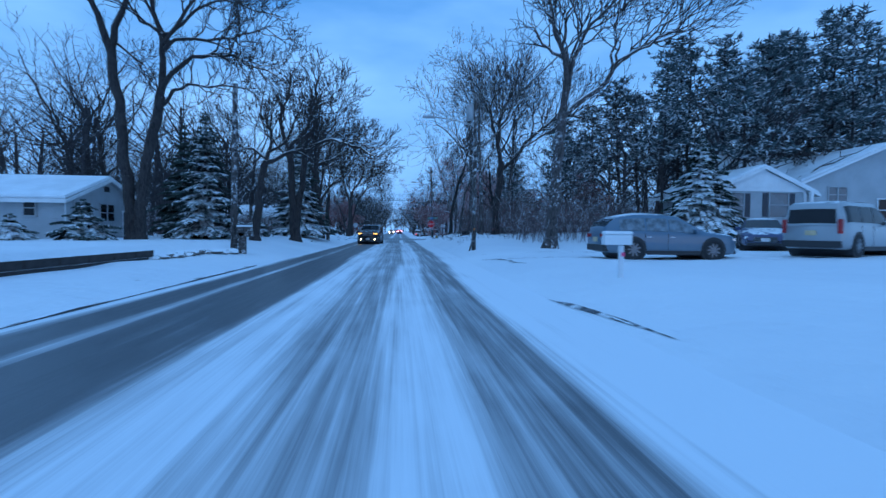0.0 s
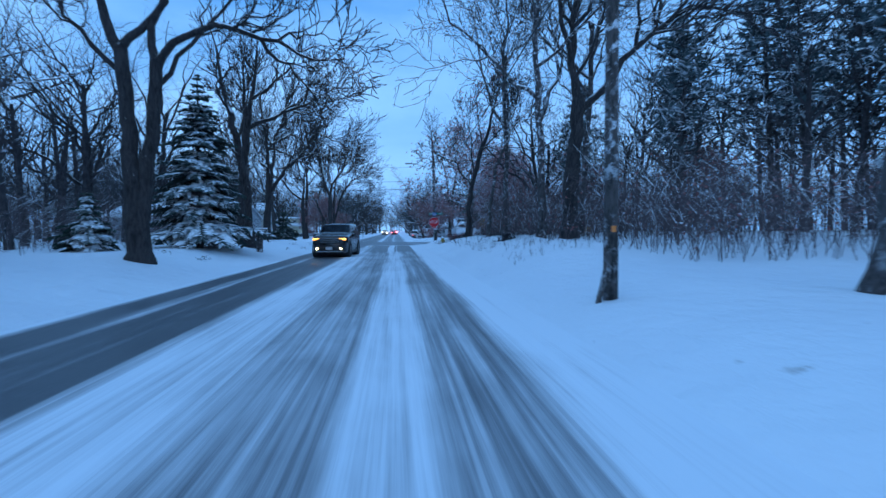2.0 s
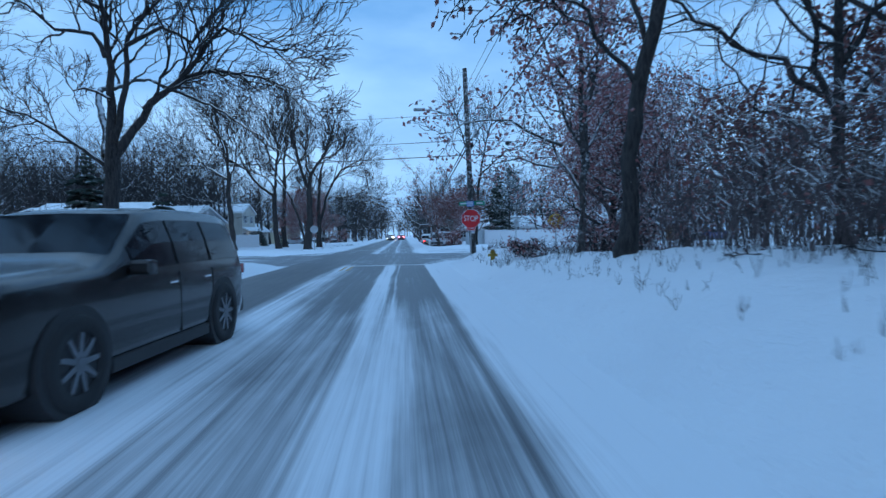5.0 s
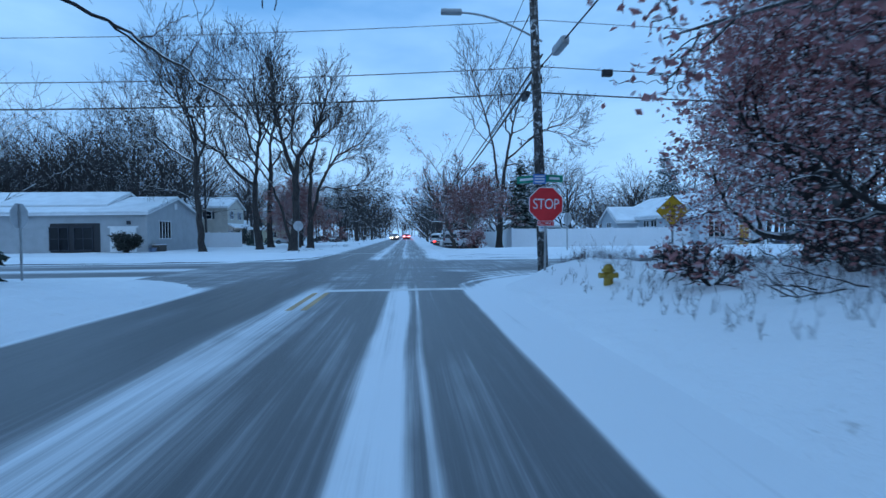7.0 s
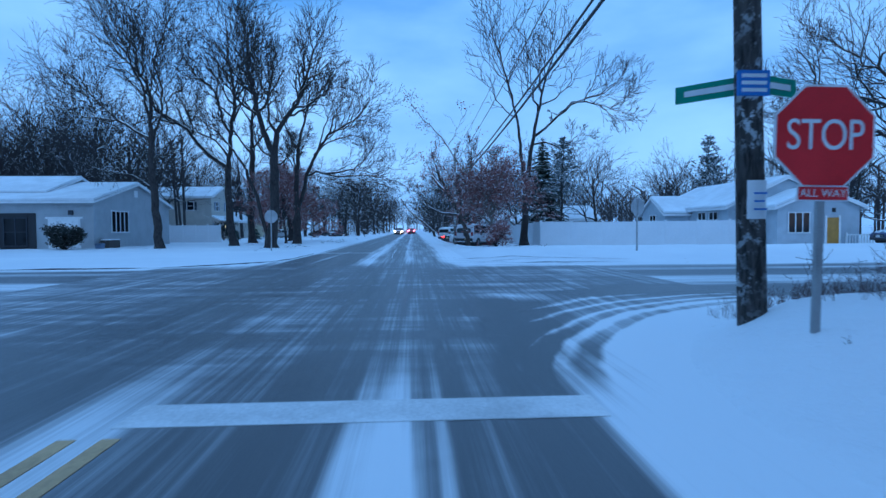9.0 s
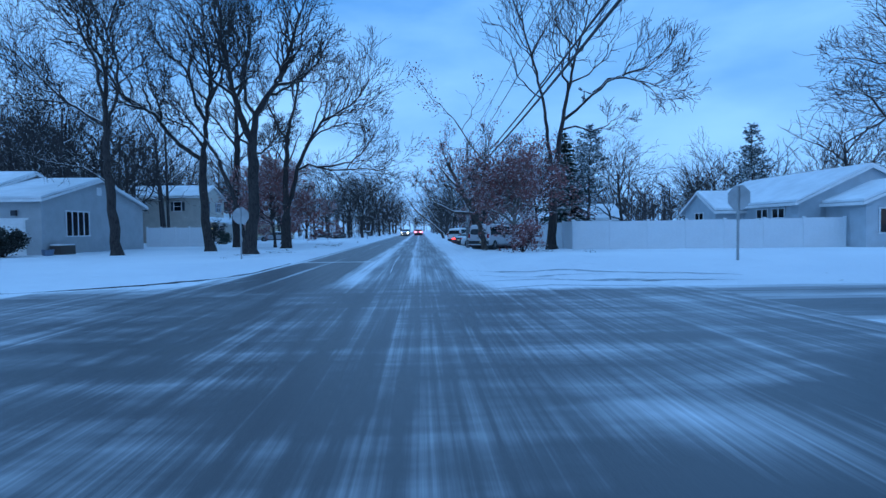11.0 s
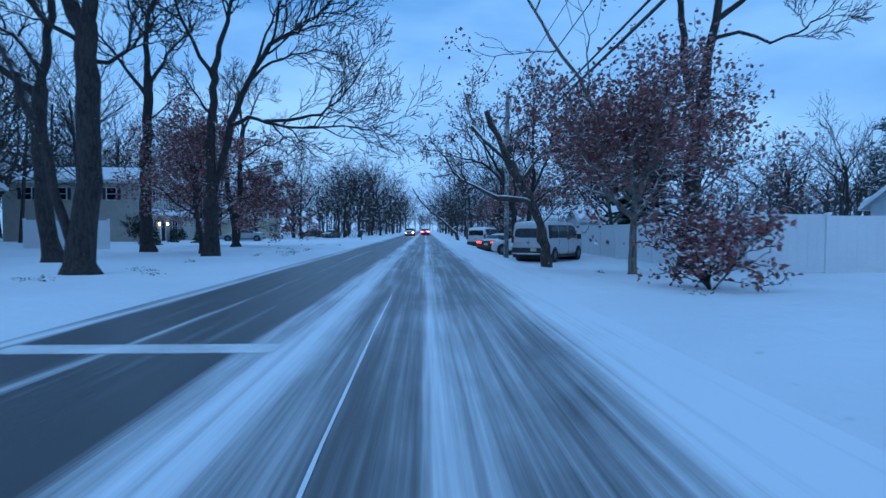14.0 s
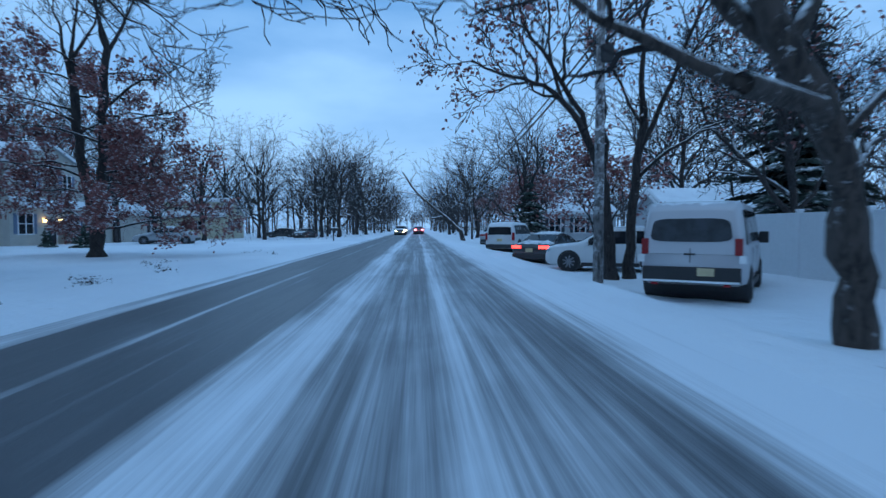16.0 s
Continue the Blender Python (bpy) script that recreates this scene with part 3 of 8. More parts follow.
def bare_tree(seed, h=17.0, rad=0.26, stems=1, lean=(0, 0), fork=0.4, limbs=7, last=4, kids=(7, 8, 6, 5), spread=0.95, wob=0.34, reach=0.85, leaf=0, leaf_size=0.16, bark="bark", twig="twig", label="", loc=(0, 0), turn=0.0, group="bare street trees", name="tree", split=0.35, lift=0.02, sides=None, boughs=(), foliage="leaf", thin=0.009, clump=0.25, keep=0.15):
    g = Growth(seed)
    c = {"wob": wob, "lift": lift, "kids": (limbs, *kids[1:]), "fork": fork, "spread": spread, "reach": reach, "open": True, "thin": thin}
    for s in range(stems):
        a = turn + s * math.tau / stems
        tilt = Vector((math.cos(a), math.sin(a), 0)) * (split * 0.5 if stems > 1 else 0.0)
        off = Vector((math.cos(a), math.sin(a), 0)) * (rad * 0.9 if stems > 1 else 0.0) + Vector((0, 0, -0.25))
        g.grow(off, (Vector((lean[0], lean[1], 1)) + tilt).normalized(), h * 0.62 * (1 - 0.07 * s), rad * (1 - 0.12 * s), 0, last, c)
    ob = thing(name, pose(loc[0], loc[1], gz(*loc)), label or "tall bare deciduous tree with snow along its branches", "tree", group)
    for pts, radii in g.lines[0]:
        radii[0] *= 1.5
    for way, r0, r1, n in boughs:
        had = len(g.tips)
        g.bough([(x - loc[0], y - loc[1], z - gz(*loc)) for x, y, z in way], r0, r1, last, {**c, "kids": (0, n, 5, 3)}, 1)
        g.tips = g.tips[:had] + [q for q in g.tips[had:] if g.r.random() < keep]
    part("trunk", g.tubes((0,), (11,)), bark, ob, flat=False)
    part("limb_frame", g.tubes((1, 2), sides or (11, 7, 4, 3, 2)), bark, ob)
    part("crown", g.tubes((3, 4), sides or (11, 7, 4, 3, 2)), twig, ob)
    if leaf:
        tagged(part("foliage", leaves(g, leaf, leaf_size, clump), foliage, ob, "dry russet leaves dusted with snow"), kind="stuff")
    return ob


def needle_fan(r, verts, faces, p, d, length, width, count, droop):
    """A feathered evergreen bough of narrow slanting blades."""
    side = d.cross(Vector((0, 0, 1))).normalized()
    count *= 2
    for k in range(count):
        f = (k + 0.5) / count
        q = p + d * length * f + Vector((0, 0, -droop * f * f * length))
        s = -1 if k % 2 else 1
        w = width * (1.05 - 0.75 * f) * r.uniform(0.6, 1.25)
        tip = q + (side * s * 0.85 + d * 0.6).normalized() * w + Vector((0, 0, -w * r.uniform(0.05, 0.6)))
        e = d * (0.05 + 0.03 * r.random()) * min(length, 1.6)
        o = len(verts)
        verts.extend((q, q + e, tip + Vector((0, 0, r.uniform(-0.04, 0.04))), q + Vector((0, 0, -0.04 * min(length, 1.5) - 0.02)), q + e * 0.5 + Vector((0, 0, 0.05)) + side * s * w * 0.5))
        faces.extend(((o, o + 4, o + 2), (o + 1, o + 2, o + 4), (o, o + 2, o + 3)))


def spruce(seed, h, wide, loc, label, mat="needle", density=1.0, skirt=0.04, group="evergreens"):
    r = random.Random(seed)
    verts, faces = [], []
    tiers = int(h * 3.6 * density) + 6
    for k in range(tiers):
        f = (k + r.random()) / tiers
        z = h * (skirt + (0.98 - skirt) * f)
        reach = wide * 0.5 * (1 - f) ** 0.8 * r.uniform(0.5, 1.2) + 0.1
        m = max(4, int((9 - 4 * f)))
        for j in range(m):
            a = j * math.tau / m + k * 1.3 + r.uniform(-0.35, 0.35)
            d = Vector((math.cos(a), math.sin(a), r.uniform(-0.15, 0.2) + 0.25 * f)).normalized()
            needle_fan(r, verts, faces, Vector((0, 0, z)), d, reach * r.uniform(0.8, 1.15), reach * 0.42 + 0.06, max(6, int(13 * min(1, reach))), 0.28)
    ob = thing("spruce_tree", pose(loc[0], loc[1], gz(*loc)), label, "evergreen tree", group)
    part("trunk", rod(bmesh.new(), (0, 0, -0.2), (0, 0, h * 0.97), h * 0.018 + 0.03, 0.015, 8), "bark", ob)
    tagged(part("foliage", (verts, [], faces), mat, ob), kind="stuff")
    return ob


def pine(seed, h, loc, label="tall pine with a high ragged crown", rad=0.2, low=0.42):
    """A pitch pine: bare lower trunk with dead stubs, and a broad ragged crown of needle tufts on crooked boughs."""
    r = random.Random(seed)
    g = Growth(seed)
    top = Vector((r.uniform(-0.6, 0.6), r.uniform(-0.6, 0.6), h))
    pts = [Vector((0, 0, -0.2)).lerp(top, k / 8) + Vector((r.uniform(-0.1, 0.1), r.uniform(-0.1, 0.1), 0)) for k in range(9)]
    g.line(0, pts, [rad * (1.05 - k / 8.6) + 0.02 for k in range(9)])
    verts, faces = [], []
    for k in range(52):
        f = 0.22 + 0.78 * (k + r.random()) / 52
        a = k * 2.4 + r.uniform(-0.4, 0.4)
        full = f > low
        ln = (0.7 + 3.6 * (1 - f) ** 0.55) * r.uniform(0.5, 1.15) * (1.0 if full else 0.6)
        p = pts[0].lerp(top, f)
        d = Vector((math.cos(a), math.sin(a), r.uniform(-0.15, 0.45))).normalized()
        e = p + d * ln + Vector((0, 0, 0.12 * ln))
        g.line(1, [p, p.lerp(e, 0.5) - Vector((0, 0, 0.08 * ln)), e], [0.05, 0.032, 0.012])
        if full:
            for c in range(8):
                q = p.lerp(e, 0.3 + 0.75 * c / 8) + Vector((r.gauss(0, 0.13 * ln), r.gauss(0, 0.13 * ln), r.gauss(0.08, 0.13)))
                for b in range(7):
                    w = Vector((r.gauss(0, 1), r.gauss(0, 1), r.gauss(0.3, 0.6))).normalized()
                    u = w.cross(Vector((r.gauss(0, 1), r.gauss(0, 1), r.gauss(0, 1)))).normalized() * 0.075
                    o = len(verts)
                    verts.extend((q - u, q + u, q + w * r.uniform(0.3, 0.6)))
                    faces.append((o, o + 1, o + 2))
    ob = thing("pine_tree", pose(loc[0], loc[1], gz(*loc)), label, "pine tree", "pines of the roadside wood")
    part("trunk", g.tubes((0,), (9,)), "bark", ob, flat=False)
    part("crown", g.tubes((1,), (9, 4)), "twig", ob)
    tagged(part("foliage", (verts, [], faces), "needle_pine", ob), kind="stuff")
    return ob


def far_wood(name, spots, label, seed, tall=(13, 19)):
    """Many distant bare trees as one tangle of stems and branches."""
    g = Growth(seed)
    r = g.r
    for x, y in spots:
        z = gz(x, y) - 0.2
        h = r.uniform(*tall)
        b = Vector((x, y, z))
        d = Vector((r.uniform(-0.08, 0.08), r.uniform(-0.08, 0.08), 1)).normalized()
        g.line(0, [b, b + d * h * 0.35, b + d * h * 0.65], [0.2, 0.15, 0.09])
        for k in range(9):
            f = 0.25 + 0.4 * k / 8 * r.uniform(0.8, 1.1)
            a = r.uniform(0, math.tau)
            q = b + d * h * f
            e = Vector((math.cos(a), math.sin(a), r.uniform(0.5, 1.5))).normalized()
            ln = h * r.uniform(0.25, 0.42)
            pts = [q]
            for j in range(4):
                e = (e + Vector((r.uniform(-0.25, 0.25), r.uniform(-0.25, 0.25), r.uniform(-0.1, 0.25)))).normalized()
                pts.append(pts[-1] + e * ln / 4)
            g.line(1, pts, [0.07, 0.06, 0.045, 0.03, 0.015])
            for t in range(9):
                q2 = pts[1 + t % 4]
                a2 = r.uniform(0, math.tau)
                e2 = (e + Vector((math.cos(a2), math.sin(a2), r.uniform(-0.3, 0.6))) * 0.9).normalized()
                l2 = ln * r.uniform(0.25, 0.5)
                m = q2 + e2 * l2 * 0.5
                g.line(2, [q2, m, m + (e2 + Vector((r.uniform(-0.4, 0.4), r.uniform(-0.4, 0.4), 0.2))).normalized() * l2 * 0.5], [0.028, 0.024, 0.012])
    return tagged(part(name, g.tubes((0, 1, 2), (5, 2, 2)), "twig_mid"), label, "trees", kind="stuff")


def thicket(name, spots, label, seed, tall=(1.0, 3.2), mat="brush"):
    """Undergrowth of thin stems and twigs."""
    g = Growth(seed)
    r = g.r
    for x, y in spots:
        b = Vector((x, y, gz(x, y) - 0.1))
        h = r.uniform(*tall)
        d = Vector((r.uniform(-0.35, 0.35), r.uniform(-0.35, 0.35), 1)).normalized()
        pts = [b]
        for k in range(3):
            d = (d + Vector((r.uniform(-0.25, 0.25), r.uniform(-0.25, 0.25), 0.05))).normalized()
            pts.append(pts[-1] + d * h / 3)
        fine = min(1.0, 0.25 + h * 0.4)
        g.line(0, pts, [0.011 * fine, 0.009 * fine, 0.007 * fine, 0.004 * fine])
        for t in range(7):
            q = pts[1].lerp(pts[3], t / 7)
            a = r.uniform(0, math.tau)
            e = Vector((math.cos(a), math.sin(a), r.uniform(0.1, 0.9))).normalized() * h * r.uniform(0.15, 0.35)
            g.line(1, [q, q + e * 0.5, q + e + Vector((0, 0, r.uniform(-0.1, 0.15)))], [0.007 * fine, 0.006 * fine, 0.004 * fine])
            g.tips.append((q + e, e))
    return tagged(part(name, g.tubes((0, 1), (3, 2)), mat), label, "undergrowth", kind="stuff"), g


def tyre_track(pts, width, mat="slush", label="thin dark tyre track curving through the snow", name="tyre_track"):
    """A narrow ribbon that follows the ground."""
    curve = []
    for a, b in zip(pts, pts[1:]):
        n = max(2, int(math.dist(a, b) / 0.4))
        curve += [(a[0] + (b[0] - a[0]) * k / n, a[1] + (b[1] - a[1]) * k / n) for k in range(n)]
    curve.append(pts[-1])
    verts = []
    for k, (x, y) in enumerate(curve):
        x1, y1 = curve[min(k + 1, len(curve) - 1)]
        x0, y0 = curve[max(k - 1, 0)]
        d = Vector((x1 - x0, y1 - y0, 0)).normalized()
        w = width * 0.5 * (0.75 + 0.5 * noise.noise((x * 1.3, y * 1.3, 8.0)) + 0.15) * min(1, 0.25 + min(k, len(curve) - 1 - k) * 0.3)
        for s in (-1, 1):
            px, py = x - d.y * w * s, y + d.x * w * s
            verts.append((px, py, max(0.0, gz(px, py) if road_edge(px, py) > 0 else 0.0) + 0.007))
    faces = [(2 * k, 2 * k + 1, 2 * k + 3, 2 * k + 2) for k in range(len(curve) - 1)]
    return tagged(part(name, (verts, [], faces), mat), label, "snow" if mat == "snow_cap" else "tyre track", kind="structure")


tyre_track([(1.6, 89.8), (2.4, 90.1), (3.4, 90.3), (4.4, 89.7), (5.8, 89.0), (8, 88.6)], 0.1, "track")
tyre_track([(1.7, 88.0), (2.1, 88.2), (2.7, 88.5), (3.2, 88.7), (4.2, 88.4), (6, 88.1)], 0.14, "track")
tyre_track([(1.5, 93.8), (2.4, 93.1), (3.2, 91.8), (4.1, 91.2), (4.9, 90.5), (6.4, 90.0), (8.5, 89.6)], 0.1, "track")
tyre_track([(1.6, 92.0), (2.5, 91.1), (3.6, 90.8), (5.0, 90.1)], 0.07, "track")
tyre_track([(-7.5, 88.0), (-6.0, 88.8), (-5.7, 89.7), (-5.0, 90.5), (-4.5, 91.7)], 0.09, "track")
tyre_track([(-9, 88.0), (-6.6, 88.6), (-6.0, 89.5), (-5.4, 90.5), (-5.0, 91.7)], 0.07, "track")
tyre_track([(2.9, 21.8), (3.3, 20.5), (3.5, 19.5), (3.4, 18.0), (3.6, 17.2)], 0.16)
tyre_track([(3.6, 20.3), (4.2, 19.3), (4.8, 18.6), (5.8, 18.2)], 0.12)
tyre_track([(4.65, 22.8), (7.16, 23.5), (9, 24.2), (11.2, 24.9)], 0.1)
tyre_track([(2.35, 9.8), (2.45, 9.1), (2.6, 6.9), (2.67, 5.5)], 0.12)
for way, w in (([(-0.92, 93.0), (-1.0, 97), (-1.03, 101), (-1.03, 105.0)], 0.03),):
    tyre_track(way, w, "snow_cap", "strip of packed snow left between wheel tracks", "snow_strip")


# ---- trees of the street ----
RUSSET = "leafy young oaks"


def crooked_tree():
    """A leaning tree with a kinked trunk, sawn-off snowy limbs and one live limb."""
    g = Growth(33)
    c = {"wob": 0.34, "lift": 0.04, "kids": (4, 6, 4, 3), "fork": 0.3, "spread": 0.95, "reach": 0.7, "open": False}
    v = lambda *w: [(x, y, z) for x, y, z in w]
    g.bough(v((0, 0, -0.2), (-0.05, 0.0, 0.6), (-0.25, -0.1, 1.2), (-0.35, -0.2, 1.9), (-0.8, -0.4, 2.75), (-1.15, -0.3, 3.5)), 0.23, 0.17, 0, c)
    g.bough(v((-1.15, -0.3, 3.5), (-1.6, -0.2, 4.5), (-2.2, -0.2, 5.7), (-2.75, -0.25, 6.75)), 0.16, 0.11, 0, c)
    g.bough(v((-1.2, -0.2, 3.7), (-1.8, 0.6, 4.9), (-2.5, 1.5, 5.7), (-3.1, 2.2, 6.55)), 0.13, 0.085, 0, c)
    g.bough(v((-0.8, -0.4, 2.75), (-1.5, -0.9, 2.95), (-2.45, -1.5, 2.95)), 0.13, 0.1, 0, c)
    g.bough(v((-1.2, -0.3, 3.5), (-0.6, -0.1, 4.6), (0.1, 0.1, 5.4), (0.4, 0.1, 6.5)), 0.1, 0.03, 4, c)
    g.bough(v((-2.3, -1.4, 2.95), (-3.3, -1.2, 3.5), (-4.2, -1.0, 4.1), (-5.2, -0.6, 5.6)), 0.08, 0.02, 4, {**c, "kids": (4, 8, 5, 3)})
    g.bough(v((-0.6, -0.3, 2.5), (0.5, -0.6, 3.6), (1.6, -0.5, 4.6), (2.6, -0.2, 6.4)), 0.055, 0.015, 4, {**c, "kids": (4, 9, 6, 5)})
    g.bough(v((-0.3, -0.1, 1.9), (0.9, 0.6, 2.9), (2.3, 1.0, 3.6)), 0.06, 0.02, 4, {**c, "kids": (4, 9, 6, 5)})
    g.bough(v((-1.6, -0.2, 4.5), (-0.9, 0.4, 5.2), (-0.7, 0.6, 6.6)), 0.06, 0.02, 4, c)
    ob = thing("tree", pose(5.0, 117.9, gz(5.0, 117.9)), "crooked leaning tree with sawn stubs and snow on its limbs", "tree", "bare street trees")
    for pts, radii in g.lines[0]:
        for k in range(len(radii)):
            radii[k] *= g.r.uniform(0.88, 1.22)
    part("trunk", g.tubes((0,), (14,)), "bark_snowy", ob, flat=False)
    part("crown", g.tubes((1, 2, 3, 4), (9, 6, 5, 3, 2)), "twig", ob)
    tagged(part("foliage", leaves(g, 130, 0.14, 0.15), "leaf", ob), kind="stuff")


class Oak:
    """A bare tree built limb by limb: stems from the ground, then limbs along given ways with their own side branches."""

    def __init__(self, seed, loc, bark="bark", twig="twig", dense=1.3):
        self.dense = dense
        self.g, self.loc, self.bark, self.twig = Growth(seed), (*loc, gz(*loc)), bark, twig
        self.c = {"wob": 0.36, "lift": 0.06, "fork": 0.2, "spread": 0.85, "reach": 0.7, "open": False, "thin": 0.0115, "long": 0.85, "kink": (0.3, 1.0, 1.2, 1.1, 0.95), "stout": 0.78, "bare": 0.3, "kids": (0, 0, 7, 4)}

    def here(self, way):
        return [(x - self.loc[0], y - self.loc[1], z - self.loc[2]) for x, y, z in way]

    def stem(self, r0, r1, *way):
        way = self.here(way)
        x, y, z = way[0]
        self.g.bough([(x, y, -0.3), (x, y, max(z, 0.3)), *way[1:]], r0, r1, 0, self.c)
        pts, radii = self.g.lines[0][-1]
        for k, p in enumerate(pts):
            radii[k] *= (1 + 0.5 * max(0.0, 1 - max(p.z, 0.0) / 0.7) ** 2) * self.g.r.uniform(0.95, 1.06)

    def limb(self, r0, r1, n, *way):
        self.g.bough(self.here(way), r0, r1, 4, {**self.c, "kids": (0, round(n * self.dense), 7, 4)}, 1)

    def spray(self, r0, r1, n, *way):
        """A long drooping limb with short twigs only."""
        self.g.bough(self.here(way), r0, r1, 3, {**self.c, "long": 0.3, "kids": (0, n, 4, 3)}, 1)

    def done(self, label, leaf=0):
        ob = thing("tree", pose(*self.loc), label, "tree", "bare street trees")
        part("trunk", self.g.tubes((0,), (12,)), self.bark, ob, flat=False)
        part("limb_frame", self.g.tubes((1, 2), (12, 7, 4, 3, 2)), self.bark, ob, flat=False)
        part("crown", self.g.tubes((3, 4), (12, 8, 5, 3, 2)), self.twig, ob)
        if leaf:
            tagged(part("foliage", leaves(self.g, leaf, 0.14, 0.2), "leaf", ob, "dry russet leaves dusted with snow"), kind="stuff")


def tiered_oak():
    """A two-stemmed young oak whose leaves hang in broad flat tiers."""
    o = Oak(31, (-14.6, 136.0), dense=0.6)
    o.stem(0.24, 0.17, (-14.6, 136, 0.0), (-14.65, 136, 1.4), (-14.95, 136, 3.2), (-15.3, 136, 5.6), (-15.5, 136, 8.2))
    o.stem(0.2, 0.16, (-14.5, 136, 0.0), (-14.45, 136, 1.6), (-14.3, 136, 3.6), (-14.2, 136, 6.2), (-13.9, 136, 9.0))
    r = o.g.r
    o.c = {**o.c, "lift": 0.02, "spread": 1.0, "stout": 0.6, "kink": (0.3, 0.7, 0.8, 0.8, 0.8)}
    for k in range(24):
        z = 1.3 + 0.3 * k + r.uniform(-0.12, 0.12)
        a = 2.4 * k + r.uniform(-0.5, 0.5)
        out = (5.6 - 0.32 * max(0.0, z - 2.5)) * r.uniform(0.7, 1.05)
        x, y = (-15.2, 136) if k % 2 else (-14.3, 136)
        dx, dy = math.cos(a) * out, math.sin(a) * out * 0.85
        g = r.uniform(-0.25, 0.5)
        o.g.bough(o.here([(x, y, z), (x + dx * 0.35, y + dy * 0.35, z + 0.35), (x + dx * 0.7, y + dy * 0.7, z + 0.3 + g * 0.5), (x + dx, y + dy, z + 0.1 + g)]), 0.06, 0.012, 3, {**o.c, "kids": (0, 9, 5, 3), "long": 0.5, "lift": -0.01}, 1)
    tiers = [q for q in o.g.tips if r.random() < (1.0 if q[0].z < 5.2 else 0.4)]
    for x, z in ((-15.5, 8.2), (-13.9, 9.0)):
        for k in range(3):
            a = r.uniform(0, math.tau)
            o.limb(0.1, 0.02, 9, (x, 136, z - 0.2), (x + math.cos(a) * 0.7, 136 + math.sin(a) * 0.7, z + 1.5), (x + math.cos(a) * 1.6, 136 + math.sin(a) * 1.6, z + 3.6))
    o.limb(0.07, 0.015, 9, (-14.1, 136, 6.4), (-12.8, 135.7, 7.3), (-11.2, 135.5, 7.8), (-9.6, 135.3, 8.6))
    o.limb(0.07, 0.015, 9, (-14.2, 136, 5.4), (-12.6, 135.9, 6.0), (-11.0, 135.8, 6.2), (-9.4, 135.8, 6.9))
    o.g.tips = tiers
    ob = thing("tree", pose(*o.loc), "two-stemmed oak holding tiers of dry russet leaves on a lawn", "tree", RUSSET)
    part("trunk", o.g.tubes((0,), (12,)), "bark", ob, flat=False)
    part("limb_frame", o.g.tubes((1, 2), (12, 7, 4, 3, 2)), "bark", ob, flat=False)
    part("crown", o.g.tubes((3, 4), (12, 8, 5, 3, 2)), "twig", ob)
    v, e, f = leaves(o.g, 21000, 0.15, 0.16)
    tagged(part("foliage", (v, e, f), "leaf", ob, "dry russet leaves in flat tiers"), kind="stuff")


OAK = "large bare oak with forking snow-dusted limbs"
o = Oak(11, (-13.7, 28.2))
o.stem(0.31, 0.22, (-13.7, 28.2, 0.3), (-13.9, 28.2, 3.3), (-14.2, 28.2, 6.1), (-14.6, 28.2, 8.8), (-14.7, 28.2, 10))
o.stem(0.31, 0.23, (-13.4, 28.2, 0.3), (-13.2, 28.2, 3.3), (-12.8, 28.2, 5.6), (-12.4, 28.2, 7.8))
o.limb(0.2, 0.03, 9, (-14.7, 28.2, 9.9), (-15, 27.9, 11.1), (-15.2, 27.6, 11.9), (-15.4, 27.3, 13.6), (-15.6, 27.1, 16.3))
o.limb(0.2, 0.03, 9, (-14.7, 28.2, 9.9), (-14.5, 28.2, 11.1), (-14, 28.3, 12.3), (-13.7, 28.4, 14.1), (-13, 28.4, 17.2))
o.limb(0.07, 0.02, 5, (-14.4, 28.2, 10.3), (-13.4, 27.9, 9.5), (-12.6, 27.6, 8.7))
o.limb(0.2, 0.03, 11, (-12.4, 28.2, 7.8), (-12.3, 28.3, 9.5), (-12.3, 28.4, 10.9), (-12.8, 28.5, 12), (-13.1, 28.6, 13.7), (-13.4, 28.7, 16.5))
o.limb(0.12, 0.02, 8, (-12.2, 28.2, 10), (-11.7, 28.3, 10.6), (-10.8, 28.4, 10.7), (-9.6, 28.5, 10.8), (-8.5, 28.6, 11.1), (-7.4, 28.7, 11.5), (-6.4, 28.8, 10.8))
o.limb(0.15, 0.02, 9, (-12.4, 28.2, 7.9), (-11.7, 27.9, 8.9), (-10.6, 27.6, 9.6), (-9.5, 27.4, 9.7), (-8.6, 27.1, 9.6), (-7.9, 26.8, 9.1), (-6.8, 26.6, 8.8), (-5.8, 26.3, 8.1))
o.limb(0.11, 0.02, 7, (-12.4, 28.2, 7.2), (-11.6, 27.8, 8), (-10.7, 27.3, 8.2), (-9.6, 26.9, 8), (-8.4, 26.5, 8), (-7.2, 26.1, 7.8))
o.limb(0.12, 0.02, 8, (-12.3, 28.2, 10.8), (-11.7, 28.4, 11.2), (-11.2, 28.7, 11.9), (-10.5, 28.9, 12.6), (-9.5, 29.2, 13), (-8.1, 29.4, 12.6), (-6.8, 29.7, 12.5))
o.limb(0.12, 0.02, 8, (-12.2, 28.2, 10.3), (-11.5, 27.9, 11.1), (-10.5, 27.7, 12.4), (-9.8, 27.4, 13.6), (-8.9, 27.1, 15.7))
o.done("double-trunked bare oak standing beside a house")
o = Oak(12, (-8.4, 30.7), dense=2.0)
o.stem(0.25, 0.17, (-8.4, 30.7, 0.4), (-8.3, 30.7, 1.4), (-8.2, 30.7, 2.4), (-8.1, 30.7, 3.7), (-7.9, 30.7, 4.6), (-7.8, 30.7, 5))
